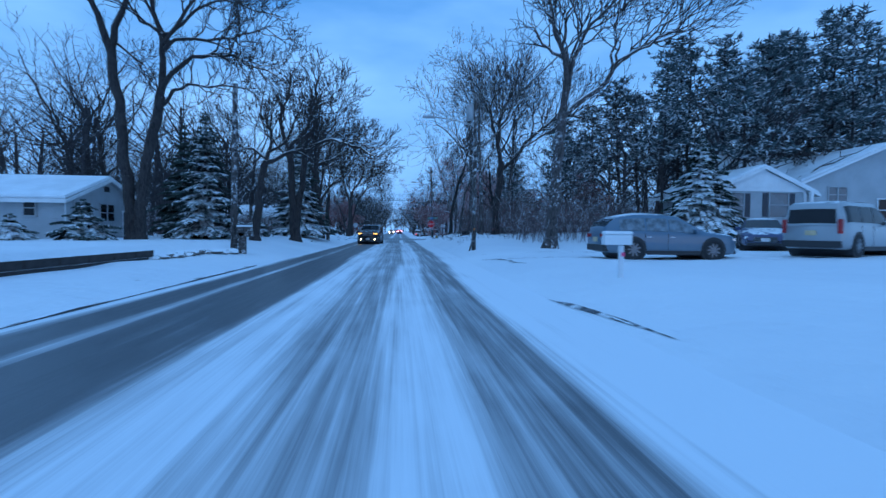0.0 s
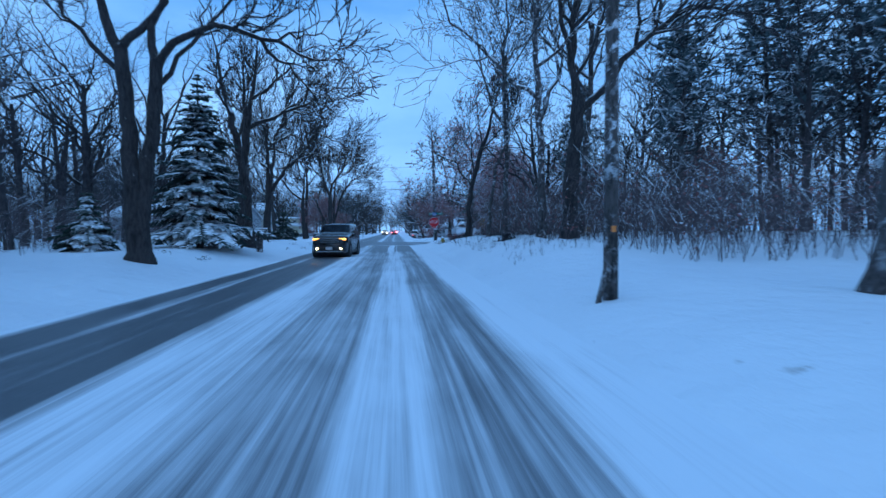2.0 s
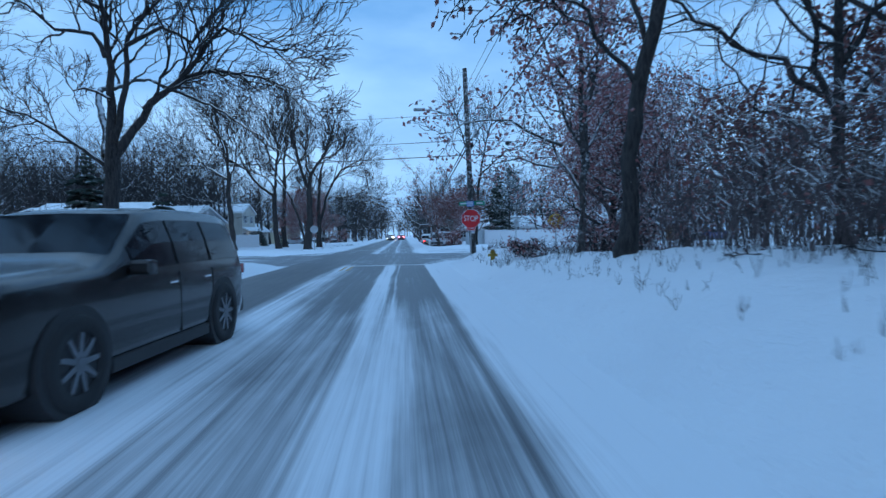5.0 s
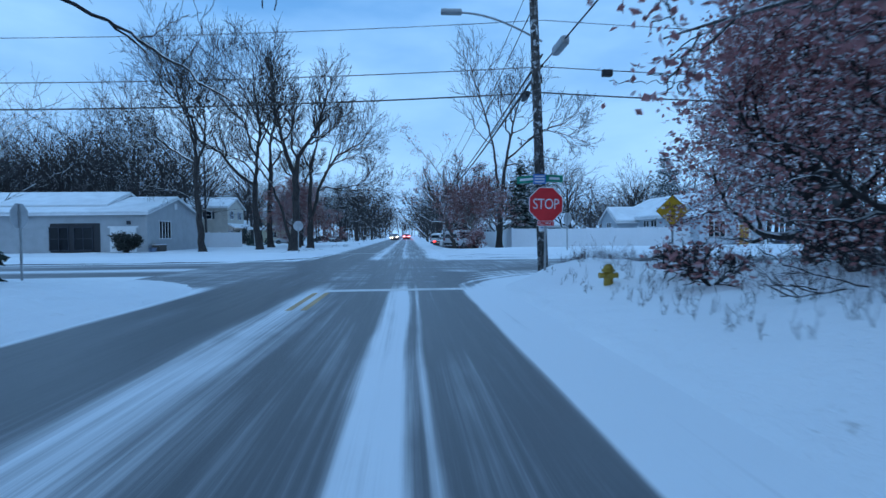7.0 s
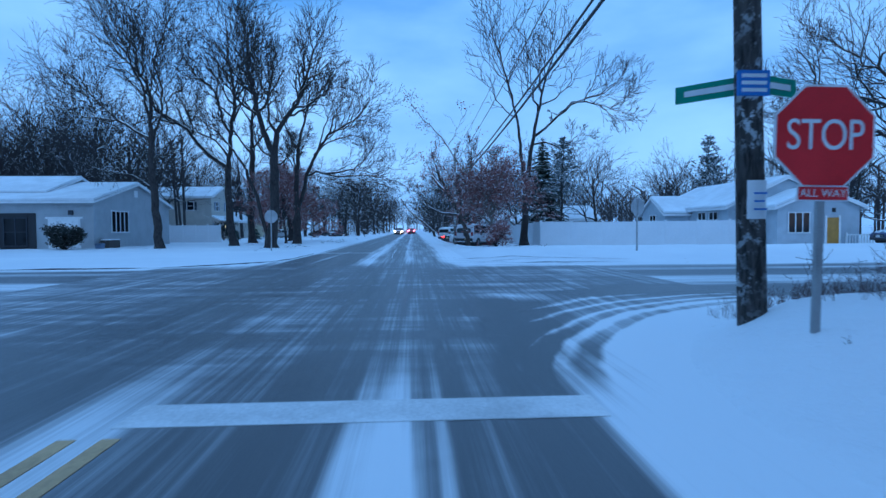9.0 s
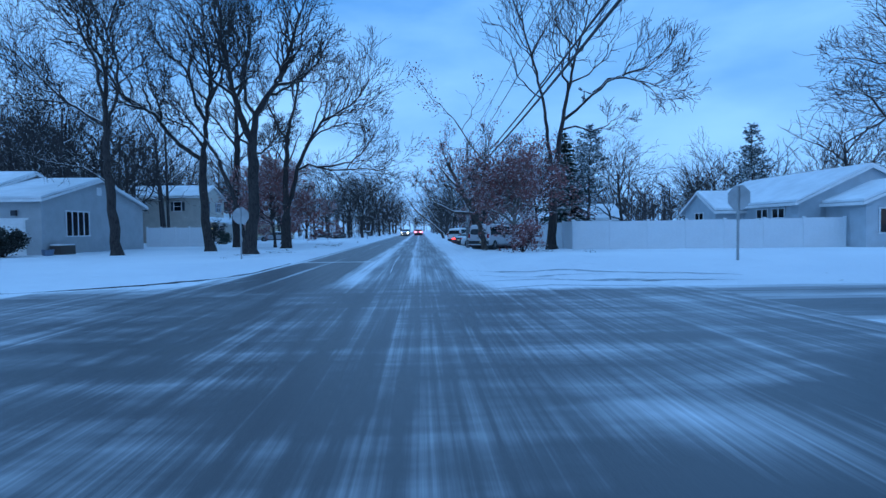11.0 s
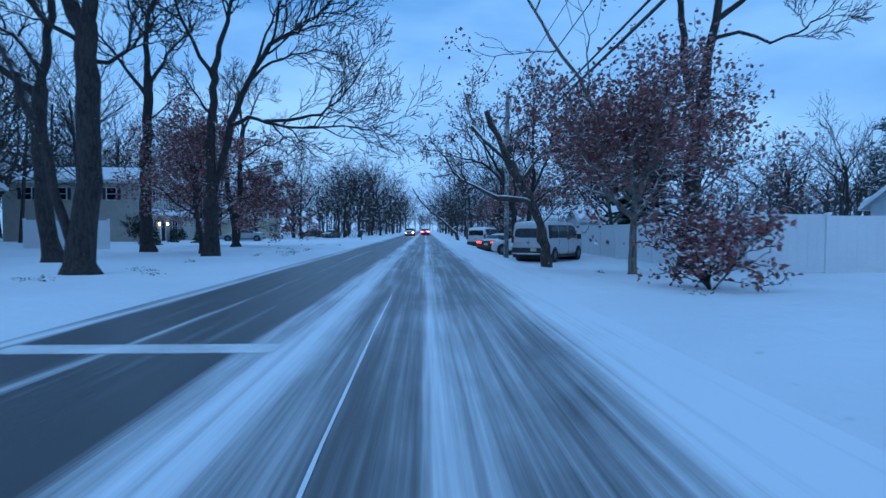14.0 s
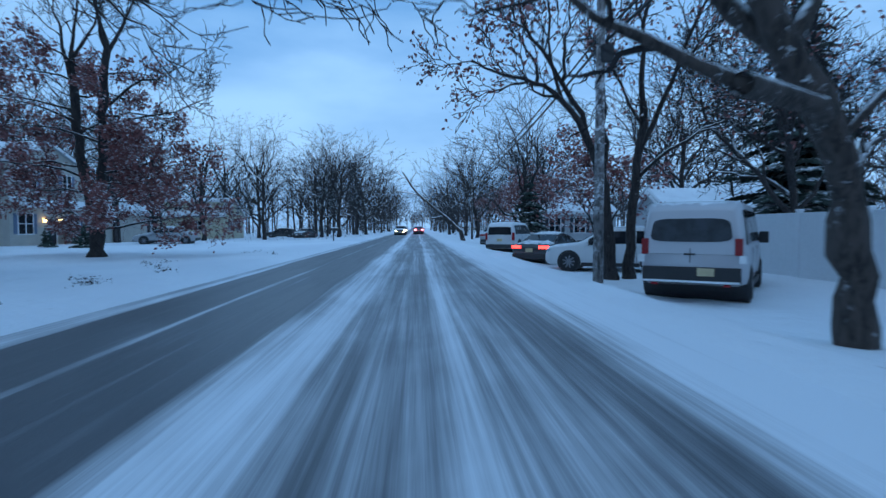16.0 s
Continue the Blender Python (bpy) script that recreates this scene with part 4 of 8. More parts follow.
o.limb(0.14, 0.02, 5, (-7.8, 30.7, 4.9), (-7.1, 30.5, 5.2), (-6.3, 30.2, 5.5), (-5.7, 30, 5.6), (-5.1, 29.8, 6), (-4.5, 29.5, 6.6))
o.limb(0.09, 0.02, 5, (-7.8, 30.7, 5.1), (-8.6, 31.2, 5.7), (-9.5, 31.8, 6), (-10.4, 32.3, 6.7), (-11.3, 32.9, 7.3))
o.limb(0.13, 0.02, 5, (-7.8, 30.7, 5), (-7.6, 30.7, 5.8), (-7.5, 30.6, 6.4), (-7.6, 30.6, 6.9), (-7.5, 30.6, 8))
o.limb(0.1, 0.02, 5, (-7.7, 30.7, 5.5), (-7.1, 31.1, 6), (-6.6, 31.4, 6.7), (-6.4, 31.8, 7.6), (-6.1, 32.2, 9))
o.done("bare oak forking low into wide snowy limbs")
o = Oak(13, (-7.55, 38.2))
o.stem(0.31, 0.2, (-7.6, 38.2, 0.4), (-7.7, 38.2, 2.6), (-7.9, 38.2, 4.8), (-8, 38.2, 6.8))
o.stem(0.27, 0.18, (-7.5, 38.2, 0.4), (-7.3, 38.2, 3.5), (-7.1, 38.2, 5), (-7, 38.2, 6.5))
o.limb(0.17, 0.03, 7, (-8, 38.2, 6.7), (-8.4, 38.2, 7.7), (-8.6, 38.2, 8.5), (-8.5, 38.1, 9.2), (-8.1, 38.1, 10.1), (-7.9, 38.1, 12))
o.limb(0.15, 0.02, 7, (-8, 38.2, 6.8), (-7.5, 38.3, 7.4), (-6.8, 38.4, 8.3), (-6.6, 38.5, 9), (-6.1, 38.6, 9.8), (-5.3, 38.7, 10.1), (-5.1, 38.8, 11.4))
o.limb(0.14, 0.02, 8, (-7, 38.2, 6.3), (-6.4, 38, 7), (-5.6, 37.8, 7.3), (-4.7, 37.5, 7.3), (-3.7, 37.3, 6.9), (-2.9, 37.1, 6.6), (-2.2, 36.9, 6.2), (-1.3, 36.7, 6.2))
o.limb(0.14, 0.03, 7, (-7, 38.2, 6.4), (-7.2, 38.4, 7.6), (-6.7, 38.5, 9), (-6.3, 38.6, 10.4), (-6.2, 38.8, 12.4))
o.limb(0.09, 0.02, 7, (-7, 38.2, 5.7), (-6.1, 38.6, 7.1), (-5.3, 39, 8.3), (-5, 39.4, 9.4), (-4.4, 39.8, 10.9))
o.limb(0.1, 0.02, 6, (-7.9, 38.2, 6), (-8.8, 38.2, 6.9), (-9.6, 38.2, 7.7), (-10, 38.3, 9), (-9.8, 38.3, 10.5))
o.done("twin-trunked bare oak on the snowy verge")
o = Oak(14, (-9.7, 55.0), dense=1.7)
o.stem(0.32, 0.22, (-9.1, 55, 0.3), (-9, 55, 3.1), (-8.9, 55, 5.3), (-8.8, 55, 7), (-8.6, 55, 8.2))
o.limb(0.16, 0.02, 8, (-8.7, 55, 7.5), (-8, 55.1, 7.9), (-7.2, 55.3, 8.2), (-6.5, 55.5, 8.6), (-5.5, 55.6, 9), (-4.6, 55.8, 9.5), (-4, 55.9, 10), (-3, 56.1, 10.4))
o.limb(0.18, 0.03, 5, (-8.6, 55, 8.2), (-8.5, 55.2, 9.3), (-8.3, 55.5, 10.6), (-8.2, 55.8, 12.9))
o.limb(0.15, 0.03, 5, (-8.7, 55, 8.1), (-8.7, 54.4, 8.9), (-8.5, 53.7, 9.9), (-8.3, 53.1, 11.2))
o.limb(0.07, 0.02, 5, (-8.7, 55, 8.2), (-9.8, 55.6, 9.3), (-10.6, 56.1, 10))
o.limb(0.12, 0.02, 5, (-8.4, 55, 9.2), (-7.5, 55.1, 9.8), (-6.4, 55.3, 10.9), (-5.4, 55.4, 12.4))
o.done("tall bare oak with one long limb towards the road")
o = Oak(15, (-8.4, 51.5))
o.stem(0.24, 0.17, (-7.7, 51.5, 0.4), (-7.8, 51.5, 1.7), (-7.8, 51.5, 2.7), (-7.9, 51.5, 4.1), (-8.2, 51.5, 5.4), (-8.4, 51.5, 6.5), (-8.6, 51.5, 7.6))
o.limb(0.16, 0.03, 5, (-8.6, 51.5, 7.6), (-9.1, 52.2, 8.7), (-9.6, 52.9, 10.4), (-10.2, 53.5, 12.8))
o.limb(0.1, 0.02, 5, (-8.6, 51.5, 7.6), (-8.6, 50.8, 7.8), (-8.8, 50.1, 8.4), (-8.6, 49.4, 9))
o.limb(0.1, 0.02, 5, (-8.3, 51.5, 6.2), (-8.1, 51.9, 7.3), (-8, 52.2, 8.4), (-7.9, 52.5, 10.1))
o.limb(0.08, 0.02, 5, (-8.1, 51.5, 5.3), (-8.4, 51, 5.6), (-8.7, 50.5, 6.1), (-8.8, 50, 6.8))
o.done("tall bare oak leaning away from the road")
o = Oak(16, (-10.3, 67.2))
o.stem(0.32, 0.24, (-10.3, 67.2, 0.4), (-10.3, 67.2, 2.4), (-10.2, 67.2, 4.2), (-10.1, 67.2, 5))
o.limb(0.2, 0.02, 10, (-10.1, 67.2, 4.5), (-9.5, 67.4, 5.5), (-8.9, 67.5, 6.5), (-7.8, 67.7, 7.5), (-6.6, 67.8, 7.8), (-5, 68, 7.6), (-3.6, 68.2, 7.2))
o.limb(0.12, 0.02, 10, (-9, 67.2, 6.2), (-8.1, 67.5, 7.1), (-7.2, 67.8, 8.3), (-6.3, 68, 9.5), (-5, 68.3, 8.9), (-4.1, 68.6, 8.8), (-3.3, 68.9, 9.4))
o.limb(0.19, 0.02, 10, (-10.2, 67.2, 4.8), (-10.2, 67.4, 6.4), (-10.4, 67.6, 8.4), (-10.6, 67.8, 10), (-10.9, 68, 11.7), (-10.8, 68.1, 13.3))
o.limb(0.14, 0.02, 10, (-10.1, 67.2, 5), (-9.8, 67.6, 7.1), (-9.8, 67.9, 9.1), (-9.2, 68.3, 10.2), (-8, 68.7, 11.6), (-7.2, 69, 12.8))
o.limb(0.1, 0.02, 6, (-10.3, 67.2, 8.1), (-10.7, 67.1, 8.9), (-11.9, 67, 9), (-12.7, 66.8, 9.8), (-13.7, 66.7, 10.3))
o.limb(0.08, 0.02, 5, (-10.4, 67.2, 9.9), (-11.5, 67.6, 10.6), (-12.6, 68.1, 11.5), (-13.8, 68.5, 11.8))
o.limb(0.09, 0.02, 6, (-10.2, 67.2, 4), (-11.1, 67.1, 4.7), (-12.3, 67.1, 5.6), (-13, 67, 6), (-14, 67, 6.3))
o.limb(0.06, 0.02, 5, (-10.2, 67.2, 6.6), (-11.3, 67.8, 7.1), (-12.2, 68.5, 7.2), (-12.8, 69.1, 8.1))
o.limb(0.09, 0.02, 8, (-9.6, 67.2, 8.5), (-8.4, 67.5, 9.3), (-7.5, 67.9, 8.9), (-6.6, 68.2, 10.2), (-5.7, 68.5, 11.9), (-5.4, 68.9, 12.9))
o.spray(0.15, 0.03, 9, (-10.4, 67.2, 4.5), (-12.2, 70.5, 7.8), (-12.4, 75.5, 9.6), (-10.5, 79, 9.1), (-8.3, 78.2, 7.6), (-6.3, 76.8, 6.2), (-5.2, 76.2, 5.4))
o.done("spreading bare oak with low limbs on a lawn")
o = Oak(18, (7.4, 28.3), bark="bark_plaster")
o.stem(0.36, 0.22, (7.5, 28.3, 0.4), (7.7, 28.3, 3.7), (7.8, 28.3, 6.1), (8.1, 28.3, 7.9))
o.limb(0.2, 0.03, 11, (8.1, 28.3, 7.6), (8, 27.9, 9.8), (7.3, 27.4, 11.3), (6.9, 27, 12.8), (6.3, 26.5, 15.1))
o.limb(0.17, 0.02, 13, (8, 28.3, 7.4), (9.2, 28.1, 8.4), (10.1, 27.8, 9.1), (10.6, 27.6, 10.1), (11.9, 27.4, 10.9), (13.6, 27.2, 11.8), (14.6, 26.9, 12.8), (15.4, 26.7, 13.4))
o.limb(0.15, 0.02, 10, (8.1, 28.3, 8.3), (8.6, 28, 10.7), (9.3, 27.7, 12.1), (10.4, 27.4, 13.2), (11.2, 27.1, 15))
o.limb(0.08, 0.02, 5, (7.8, 28.3, 6.9), (7.1, 29, 6.5), (6.4, 29.7, 6), (5.7, 30.4, 5.4))
o.limb(0.08, 0.02, 9, (8.1, 28.3, 9.6), (8.9, 28.2, 11.7), (11, 28.1, 12.9), (12.4, 28, 14.7))
o.done("thick pale-barked bare tree with snow on its trunk")
o = Oak(23, (6.9, 42.5), twig="twig_mid")
o.stem(0.31, 0.25, (7, 42.5, 0.1), (7.1, 42.5, 3.6), (7.3, 42.5, 5.8), (7.4, 42.5, 6.7))
o.limb(0.2, 0.03, 10, (7.4, 42.5, 6.3), (7.1, 42.6, 8), (7.2, 42.7, 9.7), (7.7, 42.8, 11.1), (8.4, 43, 12.5), (9, 43.1, 14.5))
o.limb(0.17, 0.03, 13, (7.4, 42.5, 6.1), (8.4, 42.6, 7), (9.2, 42.6, 8.2), (10.4, 42.7, 9.2), (11.2, 42.8, 9.8), (12.1, 42.8, 10.5), (13.3, 42.9, 10.5), (14.8, 42.9, 10.3), (16.4, 43, 10.2))
o.limb(0.12, 0.02, 8, (7.1, 42.5, 8), (6.6, 42.3, 9.5), (6.4, 42.1, 10.8), (6.7, 41.8, 11.7), (6.5, 41.6, 13.4))
o.limb(0.08, 0.02, 6, (11, 42.5, 9.7), (12, 42.5, 10.8), (12.5, 42.5, 12.2), (12.8, 42.5, 14.2))
o.limb(0.08, 0.02, 8, (7.2, 42.5, 7.4), (8, 42.3, 9), (8.5, 42.2, 10.9), (8.9, 42, 12.9))
o.done("large dark oak with a long snow-lined limb")
o = Oak(21, (4.9, 56.5))
o.stem(0.18, 0.12, (4.8, 56.5, 0.3), (4.8, 56.5, 2.8), (5.1, 56.5, 4.6), (5.5, 56.5, 6.1), (5.8, 56.5, 7))
o.limb(0.12, 0.02, 6, (5.8, 56.5, 6.9), (6.2, 56.3, 8.1), (6.4, 56.2, 9.1), (6.6, 56, 9.9), (6.9, 55.8, 11.4))
o.limb(0.07, 0.02, 5, (5.5, 56.5, 6.3), (6.2, 56.6, 7.1), (6.8, 56.8, 7.8), (7.4, 56.9, 8.4))
o.limb(0.06, 0.015, 5, (5, 56.5, 4.2), (4.5, 56.6, 4.9), (4.1, 56.6, 5.7), (3.5, 56.7, 6), (2.8, 56.8, 6.3), (2.1, 56.9, 6.8))
o.limb(0.06, 0.015, 5, (5.2, 56.5, 5), (5.1, 57.1, 6.7), (5, 57.7, 8.2), (5.4, 58.3, 9.9))
o.done("slender dark oak leaning over the snowy bank", leaf=700)
o = Oak(40, (4.9, 50.5), bark="bark_plaster", twig="twig_mid")
o.stem(0.11, 0.07, (5.1, 50.5, 0.4), (5.2, 50.5, 1.9), (5.3, 50.5, 3.2), (5.5, 50.5, 4.8), (5.8, 50.5, 5.5), (6.2, 50.5, 6.2))
o.limb(0.06, 0.015, 5, (6.2, 50.5, 6.2), (6.6, 50.8, 7.1), (7.3, 51, 7.8), (8.1, 51.3, 8.7))
o.limb(0.05, 0.015, 5, (5.8, 50.5, 5.4), (6.1, 51.1, 6.7), (6.2, 51.8, 7.9), (6.6, 52.4, 9.4))
o.done("pale leaning stem plastered with snow")
o = Oak(24, (-19.0, 110.9), dense=1.7)
o.stem(0.33, 0.2, (-18.9, 110.9, 0.1), (-19.1, 110.9, 3.4), (-19.4, 110.9, 6.5), (-19.3, 110.9, 8.3))
o.limb(0.13, 0.02, 12, (-19.3, 110.9, 8), (-20.7, 111.2, 8.9), (-22.6, 111.5, 10.2), (-24, 111.8, 11.6), (-25.6, 112.2, 13), (-27.5, 112.5, 13.6))
o.limb(0.17, 0.02, 13, (-19.3, 110.9, 8.2), (-19.4, 111.3, 10.7), (-19.9, 111.8, 12.6), (-21.3, 112.2, 14), (-22.7, 112.6, 15.4), (-23.9, 113.1, 17.7))
o.limb(0.11, 0.02, 13, (-19.3, 110.9, 9.5), (-19.9, 111.1, 12), (-21.4, 111.3, 15.4), (-22.2, 111.5, 17.5), (-22.4, 111.7, 19.6))
o.limb(0.11, 0.02, 14, (-19.3, 110.9, 7.6), (-18.4, 110.6, 9.6), (-18.1, 110.3, 11.6), (-18.6, 110, 13.5), (-17.5, 109.7, 16), (-16.4, 109.4, 17.6))
o.limb(0.06, 0.015, 7, (-19.3, 110.9, 4.5), (-20.9, 111.4, 5.5), (-23.1, 112, 5.9), (-25.4, 112.5, 6.6))
o.limb(0.09, 0.02, 12, (-19.3, 110.9, 8.1), (-21.8, 111.4, 9.6), (-24.6, 111.9, 9.9), (-27.1, 112.4, 10.9), (-29.1, 112.9, 11.3))
o.done("leaning bare oak on the corner lawn")
o = Oak(25, (-15.0, 116.0), dense=1.7)
o.stem(0.34, 0.26, (-15, 116, 0.1), (-15.3, 116, 2.3), (-15.4, 116, 4.9), (-15.3, 116, 6.8))
o.limb(0.2, 0.03, 15, (-15.3, 116, 6.7), (-15.2, 116.3, 8.4), (-15.2, 116.6, 10.4), (-14.9, 116.9, 11.8), (-15.2, 117.2, 13.5), (-15.6, 117.5, 15.9), (-15.9, 117.8, 19.7))
o.limb(0.2, 0.03, 15, (-15.3, 116, 6.5), (-16.5, 116, 7.3), (-17.8, 116.1, 8.5), (-18.7, 116.1, 9.8), (-19.8, 116.2, 10.5), (-21.2, 116.2, 11.4), (-22, 116.2, 12.8), (-21.9, 116.3, 13.8), (-22.5, 116.3, 15.7))
o.limb(0.12, 0.02, 6, (-15.3, 116, 7.4), (-16, 116.2, 8.4), (-17.2, 116.5, 9.3), (-18.3, 116.7, 9.7), (-19.4, 116.9, 10.5))
o.limb(0.13, 0.02, 11, (-15, 116, 9.2), (-15.7, 115.8, 10.5), (-16, 115.5, 12.3), (-16.5, 115.2, 13.3), (-17.5, 115, 13.9), (-18.5, 114.7, 15.6))
o.limb(0.1, 0.02, 9, (-14.9, 116, 10.4), (-14.2, 116.4, 12.1), (-14, 116.7, 13.4), (-13.7, 117.1, 15.5), (-13.6, 117.5, 18.2))
o.done("bare oak with a great limb sweeping to one side")
o = Oak(26, (-10.5, 110.3), dense=1.7)
o.stem(0.4, 0.29, (-10.5, 110.3, 0.1), (-10.3, 110.3, 2.1), (-10.2, 110.3, 4.2), (-10.2, 110.3, 6.3), (-10.2, 110.3, 7.3))
o.stem(0.17, 0.11, (-10.8, 110.3, 0.2), (-10.9, 110.3, 1.6), (-11.3, 110.3, 3.1), (-11.8, 110.3, 4.6), (-12.2, 110.3, 5.8))
o.limb(0.25, 0.03, 12, (-10.2, 110.3, 7), (-10.7, 110.3, 8.2), (-11.1, 110.4, 9.2), (-11.5, 110.5, 10.8), (-11.8, 110.5, 12.2), (-12, 110.6, 14.2), (-12.4, 110.6, 16.9))
o.limb(0.23, 0.03, 12, (-10.2, 110.3, 7.1), (-9.9, 110.1, 8.5), (-9.2, 110, 9.6), (-8.3, 109.8, 10.5), (-7.9, 109.7, 11.6), (-7.4, 109.5, 13), (-6.6, 109.3, 15.2))
o.limb(0.13, 0.02, 8, (-10, 110.3, 8.6), (-10.4, 109.8, 9.3), (-10.3, 109.3, 10.4), (-10, 108.9, 11.5), (-9.5, 108.4, 13.7))
o.limb(0.09, 0.02, 5, (-10.2, 110.3, 6.3), (-9.8, 110.7, 6.3), (-9.3, 111.1, 6.8), (-8.9, 111.5, 7.7), (-8.2, 111.9, 8.6))
o.limb(0.11, 0.02, 8, (-12.2, 110.3, 5.8), (-13.2, 110.8, 7.2), (-14.3, 111.4, 8.4), (-15.6, 111.9, 9.4), (-17.3, 112.5, 11.2))
o.limb(0.09, 0.02, 5, (-10.2, 110.3, 6.6), (-10.8, 109.7, 7), (-11.1, 109.1, 7.6), (-11.2, 108.5, 8.4))
o.limb(0.1, 0.02, 6, (-8.7, 110.3, 10.4), (-7.5, 110.7, 10.7), (-6.3, 111.2, 11.9), (-5.6, 111.6, 13.5))
o.done("big bare oak with a slanting second stem on a front lawn")
o = Oak(27, (-16.4, 126.4))
o.stem(0.38, 0.25, (-16.4, 126.4, 0.1), (-16.5, 126.4, 2.8), (-16.4, 126.4, 5.4), (-16.3, 126.4, 8), (-16.2, 126.4, 10))
o.limb(0.2, 0.03, 9, (-16.2, 126.4, 9.8), (-16.3, 126.3, 11.8), (-16.1, 126.2, 13.4), (-15.6, 126.1, 14.3), (-15.4, 126, 17.1))
o.limb(0.13, 0.02, 8, (-16.3, 126.4, 8.9), (-17.2, 126, 10.3), (-18.1, 125.6, 11.6), (-18.6, 125.2, 12.3), (-19.1, 124.9, 13.7))
o.limb(0.12, 0.02, 7, (-16.2, 126.4, 9.6), (-15.2, 126.2, 10.8), (-14.8, 126, 11.4), (-13.6, 125.7, 12.3), (-12.7, 125.5, 14.1))
o.limb(0.1, 0.02, 5, (-16.3, 126.4, 12.2), (-17.5, 127, 14), (-18.2, 127.6, 16.5))
o.limb(0.07, 0.02, 5, (-16.3, 126.4, 7.5), (-15.4, 127.2, 8.8), (-14.8, 128, 9.5))
o.done("tall straight bare oak on a lawn")
o = Oak(28, (-10.8, 121.3))
o.stem(0.29, 0.16, (-10.9, 121.3, -0.2), (-10.9, 121.3, 1.5), (-10.8, 121.3, 4.2), (-10.7, 121.3, 7), (-10.6, 121.3, 9.2))
o.stem(0.2, 0.16, (-10.7, 121.3, 3), (-10.2, 121.3, 4.9), (-9.8, 121.3, 6.7))
o.limb(0.17, 0.03, 12, (-9.8, 121.3, 6.6), (-8.8, 121, 8.5), (-7.7, 120.6, 10.1), (-6.2, 120.3, 10.8), (-5.4, 120, 11.2), (-4.6, 119.6, 11.8), (-3.7, 119.3, 13.2))
o.limb(0.12, 0.02, 10, (-9.8, 121.3, 6.4), (-9, 121.4, 6.8), (-8.2, 121.6, 6.6), (-7.2, 121.7, 6.4), (-5.8, 121.9, 6.4), (-4.4, 122, 6.5), (-3.3, 122.2, 6.4), (-2, 122.3, 6.8))
o.limb(0.1, 0.02, 8, (-8.2, 121.3, 6.6), (-6.5, 121.5, 6.8), (-5.5, 121.6, 7), (-4.7, 121.8, 7.7), (-4, 122, 8.6), (-3.6, 122.1, 9.5), (-3.2, 122.3, 10.2))
o.limb(0.16, 0.03, 8, (-10.6, 121.3, 9.1), (-10.2, 121.5, 10.8), (-9.8, 121.6, 12.6), (-9.3, 121.8, 15.4))
o.limb(0.12, 0.02, 8, (-10.6, 121.3, 8.5), (-11.1, 120.8, 9.5), (-11.5, 120.3, 10.7), (-11.8, 119.8, 11.8), (-12.3, 119.3, 13.6))
o.limb(0.09, 0.02, 6, (-9.2, 121.3, 8.3), (-7.9, 121.5, 9.5), (-6.9, 121.8, 10), (-5.8, 122, 10.3), (-4.7, 122.3, 10.1))
o.limb(0.07, 0.02, 5, (-10.7, 121.3, 6.8), (-11.3, 121, 7.7), (-11.7, 120.8, 8.5), (-12.4, 120.6, 9.2))
o.limb(0.08, 0.02, 7, (-8.7, 121.3, 9), (-8.3, 121.9, 11), (-7.6, 122.4, 12.9), (-7.1, 123, 15.1))
o.done("spreading bare tree whose long limb reaches over the road")
o = Oak(29, (8.9, 113.3), dense=0.8)
o.c["bare"] = 0.45
o.stem(0.32, 0.25, (9.1, 113.3, 0.1), (9.2, 113.3, 2.2), (9.2, 113.3, 3.7), (9.4, 113.3, 5.5))
o.limb(0.17, 0.03, 16, (9.4, 113.3, 4.8), (8.9, 113.4, 7), (8.7, 113.4, 8.8), (8.5, 113.5, 10.6), (8.2, 113.6, 12.1), (7.8, 113.7, 13.6), (7.3, 113.7, 15.4), (6.4, 113.8, 17.4))
o.limb(0.2, 0.03, 15, (9.4, 113.3, 5.3), (9.6, 113.2, 6.9), (9.9, 113.2, 8.7), (10.2, 113.1, 10.7), (10.6, 113, 12.5), (11, 113, 13.9), (11.7, 112.9, 16.4))
o.limb(0.12, 0.02, 11, (10, 113.3, 8.8), (10.8, 113.2, 9.4), (11.9, 113.1, 10.4), (12.9, 113, 11.3), (14.1, 112.8, 11.5), (15.2, 112.7, 11.2), (16, 112.6, 10.9), (17, 112.5, 11.4))
o.limb(0.09, 0.02, 8, (12, 113.3, 10.6), (13, 113.2, 11.5), (14.2, 113.1, 11.8), (15.6, 112.9, 12.2), (16.4, 112.8, 12.8), (17.1, 112.7, 13.4))
o.limb(0.08, 0.02, 6, (9.8, 113.3, 8.1), (10.7, 113.2, 8.3), (11.8, 113.1, 7.9), (12.7, 113, 8.2), (13.1, 112.9, 8.6), (13.9, 112.8, 9))
o.limb(0.05, 0.03, 5, (12, 113.3, 10.5), (11.4, 113.3, 10.7), (11.4, 113.3, 10.2))
o.done("tall bare tree with two slender stems beside a white fence")
bare_tree(19, 15, 0.18, twig="twig_snowy", loc=(5.85, 42.3), fork=0.45, limbs=6, reach=1.0, bark="bark_plaster", label=OAK)
bare_tree(20, 16, 0.17, twig="twig_snowy", loc=(5.9, 50.6), fork=0.5, limbs=5, reach=0.8, bark="bark_plaster")
bare_tree(22, 16, 0.18, twig="twig_snowy", loc=(8.2, 45.0), fork=0.5, limbs=6, bark="bark_plaster")
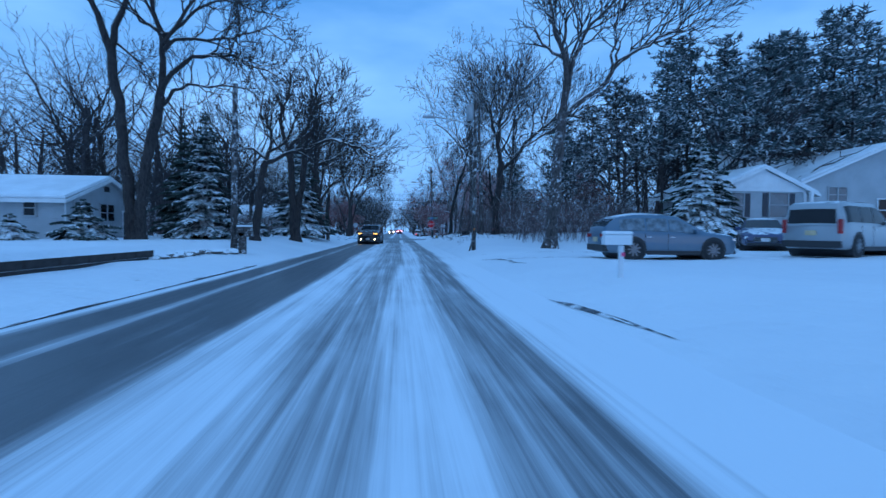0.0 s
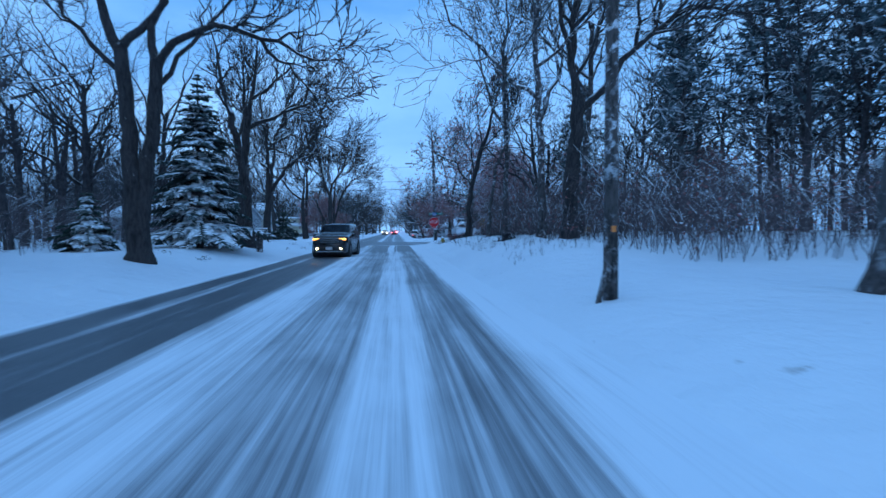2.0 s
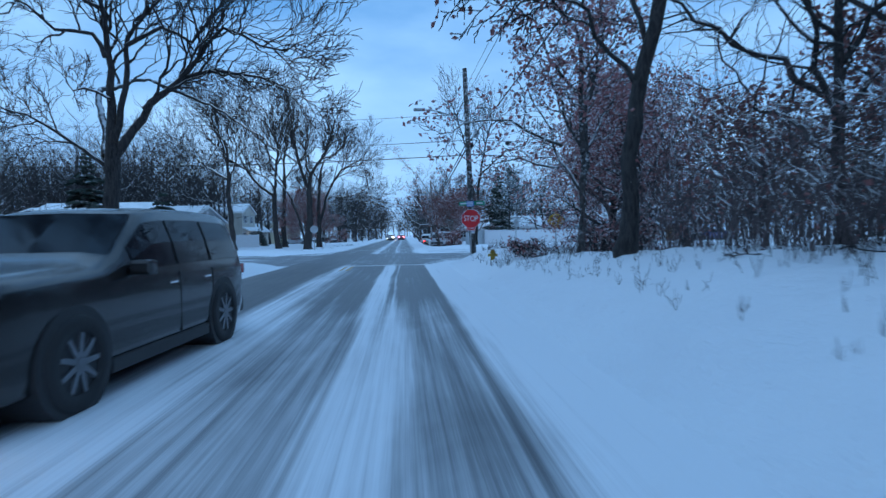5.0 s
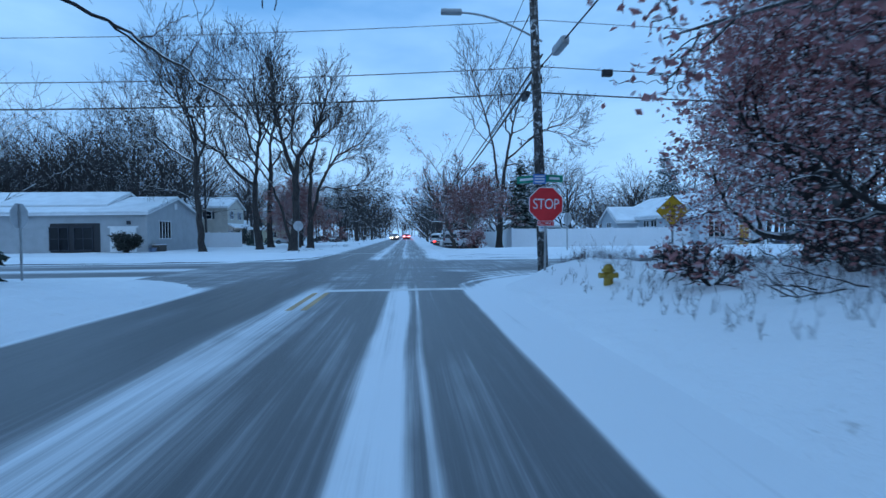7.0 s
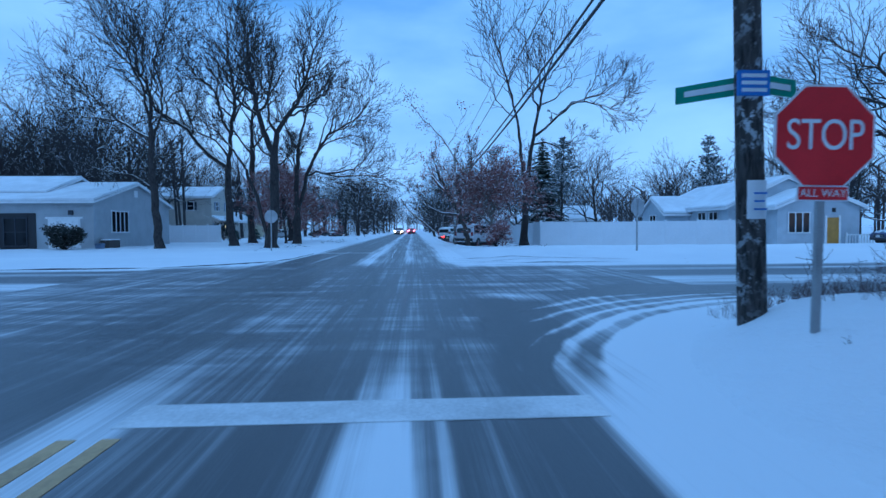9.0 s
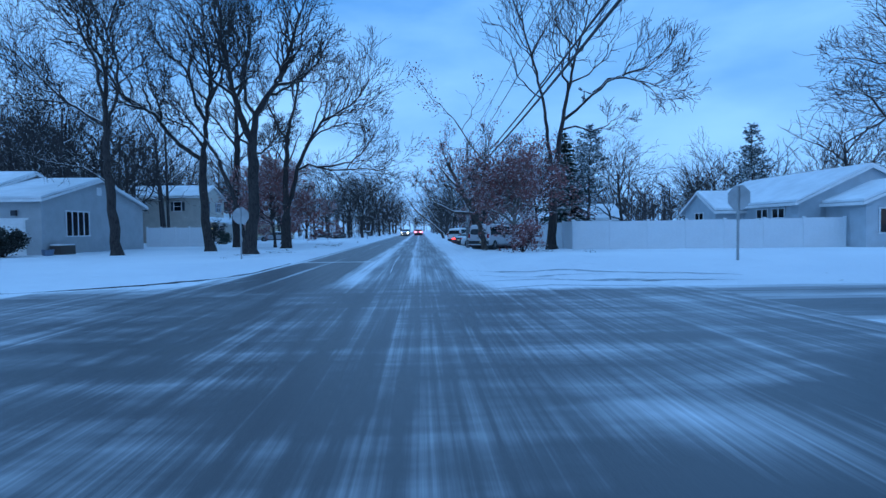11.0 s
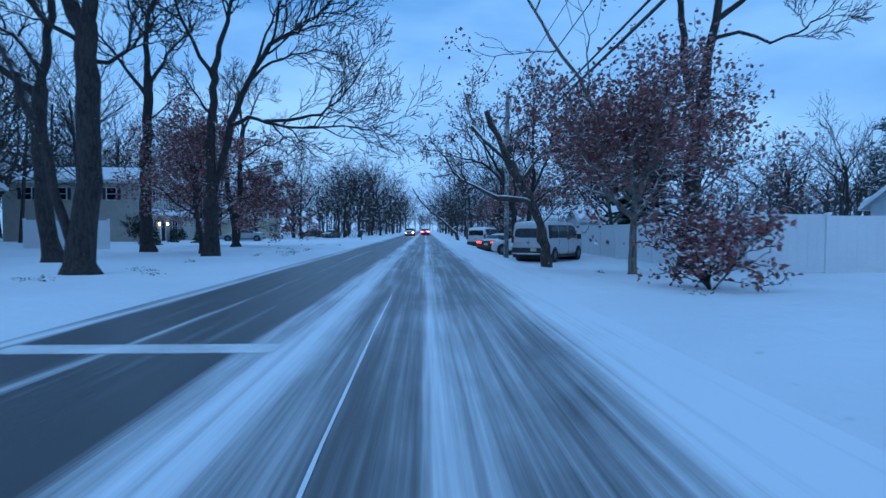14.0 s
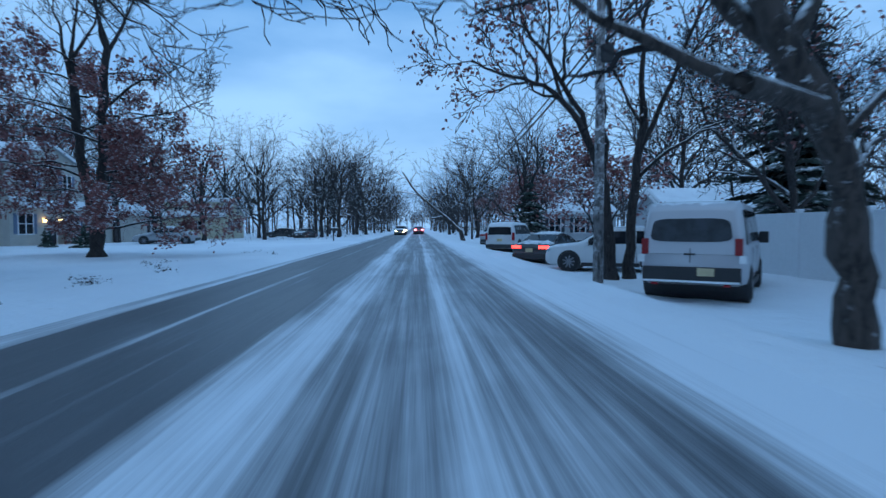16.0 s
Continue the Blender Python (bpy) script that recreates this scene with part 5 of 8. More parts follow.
bare_tree(30, 5.0, 0.15, loc=(6.0, 110.5), fork=0.55, limbs=15, spread=1.25, reach=1.5, lift=0.045, leaf=13500, leaf_size=0.13, keep=0.3, boughs=[([(5.7, 110.3, 3.6), (4.4, 109.6, 5.0), (3.1, 109, 6.6), (2.2, 109, 8.0), (0.9, 109, 9.2), (0.0, 109, 10.4)], 0.07, 0.015, 7)], label="small oak still holding russet leaves under snow", group=RUSSET, bark="bark_pale", last=3, kids=(9, 7, 5, 3))
tiered_oak()
bare_tree(32, 8.5, 0.14, loc=(-12.6, 124.5), fork=0.25, limbs=11, spread=1.1, leaf=9500, leaf_size=0.14, label="young oak holding dry russet leaves on a lawn", group=RUSSET, last=3, kids=(9, 7, 5, 3))
crooked_tree()
bare_tree(39, 9.5, 0.15, loc=(11.4, 128.3), fork=0.26, limbs=11, reach=0.9, leaf=900, leaf_size=0.14, group=RUSSET, label="twiggy young tree with a few russet leaves")
bare_tree(34, 10, 0.2, loc=(10.45, 72.1), fork=0.04, limbs=20, spread=1.1, reach=0.6, lift=0.04, leaf=46000, leaf_size=0.115, clump=0.24, label="dense oak thick with russet snow-covered leaves", group=RUSSET, last=3, kids=(14, 8, 6, 3), foliage="leaf_snowy")
bare_tree(35, 11, 0.125, loc=(5.75, 62.5), fork=0.3, limbs=9, spread=0.95, reach=0.55, leaf=4200, leaf_size=0.14, bark="bark_plaster", foliage="leaf_snowy", keep=0.8, boughs=[([(5.2, 62.8, 3.4), (4.3, 64, 3.9), (3.1, 64.8, 3.7)], 0.05, 0.012, 6), ([(5.2, 62.3, 4.0), (3.6, 62, 4.7), (2.2, 62, 4.6), (1.4, 62, 4.3)], 0.05, 0.012, 6)], label="slender oak with scattered russet leaves", group=RUSSET, last=3, kids=(9, 7, 5, 3))
bare_tree(36, 8.5, 0.13, loc=(9.4, 66.6), fork=0.06, limbs=14, spread=1.1, reach=0.7, leaf=11000, leaf_size=0.12, clump=0.25, group=RUSSET, foliage="leaf_snowy", label="young oak thick with russet leaves", last=3, kids=(9, 7, 5, 3))
o = Oak(37, (5.3, 128.0), twig="twig_mid", dense=0.45)
o.stem(0.19, 0.15, (5.3, 128, 0.0), (5.25, 128, 1.2), (5.15, 128, 2.2), (4.95, 128, 2.9), (4.7, 128, 3.65))
o.limb(0.12, 0.03, 8, (4.7, 128, 3.65), (4.25, 127.8, 4.4), (3.71, 127.6, 4.95), (3.1, 127.4, 5.35), (2.5, 127.2, 5.55), (1.7, 127.0, 5.6), (0.9, 126.8, 5.9))
o.limb(0.11, 0.025, 8, (4.75, 128, 3.55), (4.45, 128.1, 4.7), (3.9, 128.2, 5.6), (3.45, 128.2, 6.3), (2.9, 128.3, 7.0), (2.5, 128.4, 8.2), (2.1, 128.4, 9.8))
o.limb(0.1, 0.025, 8, (5.1, 128, 2.4), (5.3, 128.3, 3.8), (5.15, 128.5, 5.6), (5.5, 128.7, 7.6), (5.3, 128.8, 9.6))
o.limb(0.06, 0.02, 5, (3.71, 127.6, 4.95), (3.3, 127.3, 6.0), (3.2, 127.0, 7.2), (2.8, 126.8, 8.4))
o.done("slender dark tree leaning out over the road behind a pole", 1500)
o = Oak(38, (5.98, 128.2), twig="twig_mid", dense=0.7)
o.stem(0.17, 0.12, (5.98, 128.2, 0.0), (6.05, 128.2, 1.2), (6.2, 128.2, 2.5), (6.35, 128.2, 4.0), (6.38, 128.2, 5.1))
o.limb(0.1, 0.02, 8, (6.38, 128.2, 5.0), (6.3, 128, 6.6), (6.45, 127.9, 8.2), (6.3, 127.8, 10.2))
o.limb(0.1, 0.02, 8, (6.3, 128.2, 3.6), (6.9, 128, 5.0), (7.4, 127.8, 6.3), (7.8, 127.6, 7.4), (8.6, 127.4, 9.2))
o.limb(0.07, 0.02, 7, (6.2, 128.2, 2.7), (7.1, 127.9, 3.6), (8.0, 127.6, 4.2), (9.1, 127.4, 4.6), (10.0, 127.2, 5.3))
o.limb(0.06, 0.02, 6, (6.35, 128.2, 4.4), (5.8, 128.4, 5.6), (5.4, 128.6, 7.0))
o.done("slender bare tree with a few russet leaves behind a van", 1300)

o = Oak(42, (45.0, 114.0), twig="twig_mid", dense=1.1)
o.stem(0.5, 0.36, (45, 114, 0.0), (44.9, 114, 3.2), (44.7, 114, 6.0))
o.limb(0.26, 0.04, 9, (44.7, 114, 5.6), (43.3, 114, 7.6), (41.7, 114, 8.5), (39.7, 114, 9.4), (37.2, 114, 9.5), (35.3, 114, 9.4), (33.8, 114, 9.1), (32.2, 114, 8.3))
o.limb(0.09, 0.02, 6, (33.4, 114, 9.0), (32.4, 114, 10.3), (31.5, 114, 11.0), (30.4, 114, 10.8))
o.limb(0.28, 0.04, 10, (44.7, 114, 6.0), (43.6, 114, 9.4), (41.6, 114, 11.4), (37.7, 114, 12.3), (35.0, 114, 12.3), (34.2, 114, 13.1), (34.2, 114, 14.0), (33.5, 114, 15.2), (32.3, 114, 16.3))
o.limb(0.09, 0.02, 6, (34.5, 114, 13.0), (32.8, 114, 12.8), (31.4, 114, 13.1), (29.4, 114, 13.2))
o.limb(0.26, 0.03, 10, (44.7, 114, 6.0), (44.2, 114, 10.0), (41.6, 114, 13.2), (39.6, 114, 14.8), (38.3, 114, 14.9), (38.1, 114, 15.7), (38.6, 114, 17.5), (38.8, 114, 18.9))
o.limb(0.12, 0.03, 9, (39.6, 114, 14.8), (40.0, 114, 15.9), (41.5, 114, 16.6), (42.4, 114, 18.4))
o.limb(0.1, 0.03, 9, (38.0, 114, 15.6), (36.6, 114, 16.2), (35.6, 114, 16.9), (34.6, 114, 17.6))
o.limb(0.26, 0.03, 10, (44.7, 114, 6.0), (46.0, 114.5, 9.5), (48.0, 115, 12.5), (50.0, 115.5, 15.5))
o.done("great spreading oak with long level limbs behind a house")
o = Oak(43, (40.2, 117.0), twig="twig_mid", dense=0.8)
o.stem(0.14, 0.08, (40.2, 117, 0.0), (40.6, 117, 5.0), (40.8, 117, 8.5))
o.limb(0.08, 0.02, 9, (40.8, 117, 8.4), (41.1, 117, 10.5), (41.2, 117, 12.6), (41.1, 117, 14.6))
o.limb(0.05, 0.02, 6, (40.6, 117, 6.0), (39.4, 117, 7.6), (38.9, 117, 9.4))
o.done("thin young bare tree beside a house")

# background trees, a few kinds repeated
KIND = [bare_tree(60 + k, 15, 0.2, loc=(-52 - 7 * k, 66), fork=0.3, limbs=8, kids=(8, 7, 5, 3), spread=0.9 + 0.08 * (k % 3), reach=1.0, last=3, thin=0.011, group="bare trees behind the houses", label="bare grey deciduous tree rising from the snow", sides=(9, 4, 2, 2, 2), twig="twig_mid") for k in range(4)]
KIND_FAR = [bare_tree(70 + k, 14.5, 0.22, loc=(-56 - 9 * k, 150), fork=0.14, limbs=12, kids=(12, 7, 6, 3), spread=0.8 + 0.08 * (k % 3), reach=0.95, last=3, thin=0.016, group="bare trees along the far road", label="round-crowned bare tree beside the far road", sides=(9, 4, 2, 2, 2), twig="twig_mid") for k in range(3)]
KIND_LEAF = bare_tree(66, 7.5, 0.11, loc=(-66, 78), fork=0.2, limbs=9, kids=(9, 6, 4, 3), last=3, leaf=3000, leaf_size=0.2, group="leafy oaks along the road", label="oak with dry russet leaves and snow")
rnd = random.Random(5)


def stand(x, y, s, kind=None):
    ob = kind or rnd.choice(KIND_FAR if y > 138 or x > 32 else KIND)
    copy_thing(ob, pose(x, y, gz(x, y) - 0.1, 0, 0, rnd.uniform(0, 360)) @ Matrix.Diagonal((s * 1.1, s * 1.1, s * rnd.uniform(0.9, 1.1), 1)))


for x, y, s in ((-16, 52, 0.9), (-17, 63, 1.0), (-24, 44, 1.0), (-27, 52, 1.1), (-30, 38, 0.9), (-38, 42, 1.1), (-45, 46, 1.0), (-33, 60, 1.1), (-42, 62, 1.1),
                (-22, 74, 0.9), (-30, 72, 1.0), (-40, 76, 1.0), (-46, 135, 1.1), (-52, 128, 1.0), (-60, 140, 1.1), (-48, 112, 1.0), (-56, 105, 1.0), (-66, 118, 1.0),
                (-12, 193, 1.1), (-15.5, 199, 1.15), (-18, 208, 1.15), (-10, 214, 1.05), (-13, 228, 1.1), (-9, 244, 1.0), (-12, 262, 1.1), (-9, 285, 1.0), (-11, 310, 1.1), (-9, 340, 1.1), (-10, 380, 1.1),
                (8.5, 158, 0.85), (7.5, 186, 0.95), (12.5, 170, 1.0), (8, 208, 1.0), (6, 224, 1.0), (8, 244, 1.05), (6, 266, 1.0), (8, 292, 1.0), (6, 320, 1.1), (8, 360, 1.1), (7, 410, 1.1),
                (18, 150, 1.0), (26, 146, 1.0), (34, 138, 0.8), (42, 130, 0.75), (50, 122, 0.75), (24, 165, 1.1), (38, 152, 0.85), (58, 112, 0.75), (30, 180, 1.1), (-30, 175, 1.1), (-24, 195, 1.1), (-34, 210, 1.2),
                (20, 200, 1.1), (22, 230, 1.1), (-26, 235, 1.1), (-24, 270, 1.2), (20, 270, 1.2), (-40, 100, 0.7)):
    stand(x, y, s * (1.05 if y > 160 else 1.0))
for x, y, s in ((9, 160, 1.0), (11, 172, 1.0), (8.5, 138, 0.9), (10, 186, 1.0), (-50, 128, 0.8)):
    stand(x, y, s, KIND_LEAF)
for x, y, s in ((-31.5, 133, 1.15), (-36, 135, 1.2), (-41, 133, 1.25), (-46, 136, 1.25), (-38, 142, 1.25), (-52, 133, 1.25), (-33, 129.5, 1.0), (-45, 144, 1.3), (-27.5, 128.8, 0.95), (-57, 126, 1.2), (-48, 129, 1.0), (-36, 168, 1.1), (-42, 171, 1.1), (-48, 165, 1.0), (-56, 138, 1.0), (-44, 178, 1.0), (-25, 176, 1.0), (-33, 178, 1.1), (-20, 183, 1.0)):
    stand(x, y, s)
# the wood on the east side
for x, y, s in ((14.5, 49, 0.75), (8.6, 54, 0.7), (10.5, 58, 0.75), (16, 56, 0.8)):
    stand(x, y, s)
for k in range(8):
    y = rnd.uniform(36, 60)
    pine(200 + k, rnd.uniform(11, 15.5), (rnd.uniform(17, 28), y), rad=rnd.uniform(0.11, 0.17))
PINES = [o for o in scene.objects if o.name.startswith("pine_tree")]


def more_pine(k, x, y, s):
    copy_thing(PINES[k % len(PINES)], pose(x, y, gz(x, y), 0, 0, rnd.uniform(0, 360)) @ Matrix.Diagonal((s, s, s, 1)))


for k in range(6):
    y = rnd.uniform(32, 60)
    more_pine(k, rnd.uniform(13, 34) if y > 38 else rnd.uniform(26, 40), y, rnd.uniform(0.85, 1.15))
for x, y, s in ((12.5, 58, 0.8), (17, 51, 0.75), (11, 61.5, 0.7)):
    stand(x, y, s, KIND_LEAF)
for k, (x, y, s) in enumerate(((16, 128, 0.8), (44, 124, 0.85), (50, 120, 0.8), (40, 140, 0.9), (36, 134, 0.8), (22, 150, 0.8), (58, 128, 0.9), (64, 118, 0.8), (-52, 134, 0.8), (-60, 128, 0.8), (12, 182, 0.8), (-16, 208, 0.9), (-13, 222, 0.9))):
    more_pine(k, x, y, s)
for x, y, s in ((28, 30, 1), (40, 40, 1), (52, 44, 1), (38, 26, 0.9), (55, 30, 1.1)):
    more_pine(int(x), x + 4, y + 16, s)
for k, (x, y, s) in enumerate(((15.5, 50.0, 0.6), (11.0, 53.5, 0.55), (18.5, 56.0, 0.7), (28.0, 58.0, 1.05), (9.6, 49.2, 0.5), (29.5, 41.5, 1.0), (33, 44.5, 1.05), (38.5, 45.5, 1.1), (43.5, 46.0, 1.1), (48.5, 45.0, 1.1))):
    more_pine(k, x, y, s)

for k, (x, y, s) in enumerate(((27.0, 39.5, 1.05), (30.5, 43.0, 1.2), (34.0, 42.0, 1.15), (37.5, 46.0, 1.25), (32.5, 38.0, 1.05), (41.0, 45.0, 1.25), (36.0, 40.0, 1.1))):
    more_pine(k + 2, x, y, s)
more_pine(1, 12.6, 44.6, 0.8)
fr = random.Random(77)
g = Growth(540)
g.bough([(0, 0, 0.9), (-1.2, 0, 2.1), (-2.9, 0.3, 3.4), (-4.4, 0.4, 4.9), (-5.6, 0.4, 6.6)], 0.2, 0.06, 3, {"wob": 0.3, "lift": 0.03, "kids": (0, 6, 4, 3), "spread": 0.9, "reach": 0.6, "fork": 0.2, "open": False})
g.bough([(0.3, 0, -0.2), (0.1, 0, 0.5), (0, 0, 0.9)], 0.24, 0.2, 0, {"kids": (0, 0)})
ob = thing("tree", pose(3.6, 165, gz(3.6, 165)), "snow-plastered trunk leaning far over the road", "tree", "bare street trees")
part("trunk", g.tubes((0,), (9,)), "bark_snowy", ob, flat=False)
part("crown", g.tubes((1, 2, 3), (9, 6, 4, 3, 2)), "twig_snowy", ob)
far_wood("far_wood_end", [(fr.uniform(-60, 55), fr.uniform(560, 640)) for _ in range(90)], "distant bare trees closing the view down the road", 406, (14, 22))
far_wood("far_wood_west", [(fr.uniform(-95, -30) - (24 if 104 < y < 165 else 0) - (12 if 165 < y < 192 else 0), y) for y in [fr.uniform(20, 300) if k % 5 else fr.uniform(90, 300) for k in range(250)] if y > 80 or fr.random() < 0.55], "distant bare woodland west of the road", 401)
far_wood("wood_behind_house", [(fr.uniform(-64, -29), fr.uniform(130, 168)) for _ in range(60)], "bare woodland close behind the white ranch house", 407, (16, 22))
far_wood("far_wood_east", [(fr.uniform(38, 95), fr.uniform(92, 300)) for _ in range(230)], "distant bare woodland east of the road", 402, (9, 14))
far_wood("far_wood_north", [((fr.uniform(9, 36) if k % 2 else -fr.uniform(13, 40)), fr.uniform(205, 520)) for k in range(150)], "distant bare trees lining the road ahead", 403)
far_wood("far_wood_inner", [(fr.uniform(14, 45), fr.uniform(36, 62)) for _ in range(30)], "bare saplings and trees inside the wood", 404, (8, 15))
far_wood("far_wood_lawn", [(fr.uniform(-34, -13), fr.uniform(42, 66)) for _ in range(26)], "bare trees behind the west verge", 405, (9, 16))

far_wood("far_wood_yard", [(fr.uniform(-80, -0.68 * (y - 82)), y) for y in [fr.uniform(129, 149) for _ in range(80)]], "bare trees in the yards behind a white house", 407, (11, 17))
far_wood("far_wood_back", [(fr.uniform(-75, -31), fr.uniform(175, 188)) for _ in range(40)], "bare trees behind a tan house", 408, (11, 16))
br = random.Random(78)
thicket("undergrowth_yard", [(br.uniform(-75, -0.68 * (y - 82)), y) for y in [br.uniform(128, 146) for _ in range(420)]], "dark brush in the yards behind a white house", 417, (1.5, 4.0), "twig")
thicket("undergrowth_saplings", [(7.2 + abs(br.gauss(0, 9)), y) for y in [br.uniform(36, 62) for _ in range(260)]], "thin snow-plastered saplings inside the wood", 419, (3.0, 7.5), "twig_snowy")
thicket("undergrowth_sign", [(br.uniform(4.5, 10), br.uniform(72.5, 76.6)) for _ in range(800)], "dry weeds round the sign posts", 418, (0.12, 0.42))
th, tg = thicket("undergrowth_east", [(5.6 + abs(br.gauss(0, 6)) + (1.5 if y < 40 else 0), y) for y in [br.uniform(33, 62) for _ in range(1700)]], "dense brown undergrowth flecked with snow", 411)
tagged(part("undergrowth_leaves", leaves(tg, 3000, 0.1, 0.12), "leaf"), "dry russet leaves clinging to undergrowth", "undergrowth", kind="stuff")
thicket("undergrowth_west", [(-11.5 - abs(br.gauss(0, 9)), br.uniform(38, 72)) for _ in range(1300)], "tangle of grey undergrowth behind the verge", 412, (1.0, 3.0))
thicket("undergrowth_corner", [(br.uniform(4.9, 14), br.uniform(62, 76.0)) for _ in range(420)], "dry weeds poking through snow at the corner", 413, (0.25, 0.8))
thicket("undergrowth_roadside", [((br.uniform(5.6, 11) if k % 2 else -br.uniform(8.5, 17)), br.uniform(172, 340)) for k in range(520)], "distant brush under the roadside trees", 415, (1.5, 5.0), "twig")
thicket("undergrowth_edge", [(br.uniform(3.5, 7.0), br.uniform(36, 73)) for _ in range(760)], "dry weed stems poking through the snow", 416, (0.1, 0.4), "twig")
thicket("undergrowth_north", [((br.uniform(9, 40) if k % 2 else -br.uniform(16, 45)), br.uniform(165, 330)) for k in range(900)], "distant brown undergrowth", 414, (1.5, 4.5))
# fallen branches at the edge of the wood
for k in range(10):
    x, y = br.uniform(4.4, 7.5), br.uniform(41, 70)
    g = Growth(500 + k)
    g.grow(Vector((0, 0, 0.06)), Vector((br.uniform(-1, 1), br.uniform(-1, 1), 0.04)).normalized(), br.uniform(0.5, 1.3), 0.014, 2, 3, {"wob": 0.2, "lift": 0.0, "kids": (3, 3, 4, 3), "fork": 0.2, "spread": 0.8, "reach": 0.6, "open": False})
    ob = part("fallen_branch", g.tubes((2, 3, 4), (5, 5, 5, 4, 3)), "twig")
    ob.matrix_world = pose(x, y, gz(x, y))
    tagged(ob, "fallen bare branch lying in the snow", "branch", "fallen branches")
g = Growth(530)
for k in range(110):
    a, q = br.uniform(0, math.tau), min(1.0, abs(br.gauss(0, 0.5)))
    p = Vector((math.cos(a) * q * 0.55, math.sin(a) * q * 0.45, br.uniform(0.0, 0.3) * (1 - q * q)))
    a += br.uniform(1.0, 2.1)
    e = Vector((math.cos(a), math.sin(a), br.uniform(-0.2, 0.3))) * br.uniform(0.15, 0.42)
    g.line(0, [p - e * 0.5, p + Vector((0, 0, 0.04)), p + e * 0.5], [0.02, 0.016, 0.006])
ob = part("brush_pile", g.tubes((0,), (4,)), "twig")
ob.matrix_world = pose(4.85, 44.1, gz(4.85, 44.1) - 0.05)
tagged(ob, "heap of cut brown branches beside the wood", "brush pile", kind="stuff")

spruce(301, 7.6, 4.4, (-11.8, 33.0), "tall dark spruce with snow on its boughs", "needle_mid")
spruce(302, 2.3, 2.4, (-11.3, 42.5), "small spruce laden with snow", "needle_snowy")
spruce(303, 8.0, 5.0, (-8.8, 47.0), "broad dark spruce with drooping snowy boughs", "needle_mid", skirt=0.1)
spruce(304, 3.0, 2.6, (-9.6, 70.0), "small spruce on a snowy lawn")
spruce(305, 1.9, 3.2, (-15.2, 26.6), "rounded snow-covered evergreen by a house", "needle_mid", skirt=0.0, density=1.6)
spruce(306, 1.2, 2.2, (-17.8, 25.6), "low snow-covered evergreen shrub", "needle_snowy", skirt=0.0)
spruce(307, 1.3, 2.0, (-19.7, 26.4), "low snow-covered evergreen shrub", "needle_snowy", skirt=0.0)
spruce(308, 6.4, 5.6, (17.5, 31.5), "snow-covered blue spruce beside a house", "needle_snowy", density=2.0)
spruce(309, 3.2, 3.2, (-11.5, 57.5), "young spruce covered in snow", "needle_snowy")
spruce(310, 5.5, 4.0, (-14.5, 73.5), "dark spruce beside the side street")
spruce(311, 1.6, 1.2, (-22.5, 140.0), "small conical spruce with snow")
spruce(312, 1.3, 1.1, (-25.0, 149.0), "small conical spruce with snow")
spruce(313, 1.6, 1.4, (-22.0, 148.0), "small conical spruce with snow")
spruce(314, 12.5, 6.2, (15.5, 134.0), "tall dark spruce behind the fence")
spruce(315, 7.5, 4.0, (-14.5, 37.0), "dark spruce behind the street trees")
spruce(316, 6.0, 3.6, (8.5, 98 + 58), "dark spruce beside the road")


# ---- houses ----
def house(name, x0, x1, y0, y1, z0, eave, ridge, axis, wall, label, over=0.4):
    """Walls with gables, a snow-covered roof with overhang, fascia boards and a plinth."""
    ob = thing(name, pose(0, 0, 0), label, "house", "houses along the street")
    mx, my = (x0 + x1) / 2, (y0 + y1) / 2
    bm = bmesh.new()
    if axis == "x":
        prism(bm, [(y0, z0), (y1, z0), (y1, eave), (my, ridge), (y0, eave)], "x", x0, x1)
    else:
        prism(bm, [(x0, z0), (x1, z0), (x1, eave), (mx, ridge), (x0, eave)], "y", y0, y1)
    part("wall", bm, wall, ob)
    a0, a1, m = (y0, y1, my) if axis == "x" else (x0, x1, mx)
    b0, b1 = (x0 - 0.3, x1 + 0.3) if axis == "x" else (y0 - 0.3, y1 + 0.3)
    k = (ridge - eave) / (m - a0)
    lo, t = eave - k * over, 0.1
    for nm, lift, th, mt, ins in (("roof", 0.01, 0.12, "siding_grey", 0.0), ("roof_snow", 0.13, 0.16, "snow_cap", 0.05)):
        bm = bmesh.new()
        o = over - ins
        pts = [(a0 - o, eave - k * o + lift), (m, ridge + lift), (a1 + o, eave - k * o + lift), (a1 + o, eave - k * o + lift + th), (m, ridge + lift + th), (a0 - o, eave - k * o + lift + th)]
        prism(bm, pts, axis, b0 + ins, b1 - ins)
        if nm == "roof_snow":
            bmesh.ops.bevel(bm, geom=[e for e in bm.edges if e.calc_length() > 1.0], offset=0.05, segments=2, affect="EDGES")
        part(nm, bm, mt, ob, "thick even snow on the roof" if nm == "roof_snow" else "")
    for s in (a0 - over - 0.03, a1 + over):
        bm = bmesh.new()
        prism(bm, [(s, lo - 0.06), (s + 0.03, lo - 0.06), (s + 0.03, lo + 0.14), (s, lo + 0.14)], axis, b0, b1)
        part("fascia", bm, "white", ob)
    for e0, e1 in ((b0 - 0.03, b0), (b1, b1 + 0.03)):
        for sg in (-1, 1):
            p, q = (a0 - over if sg < 0 else a1 + over), m
            bm = bmesh.new()
            prism(bm, [(p, lo - 0.06), (q, ridge - 0.06), (q, ridge + 0.13), (p, lo + 0.13)], axis, e0, e1)
            part("bargeboard", bm, "white", ob)
    return ob


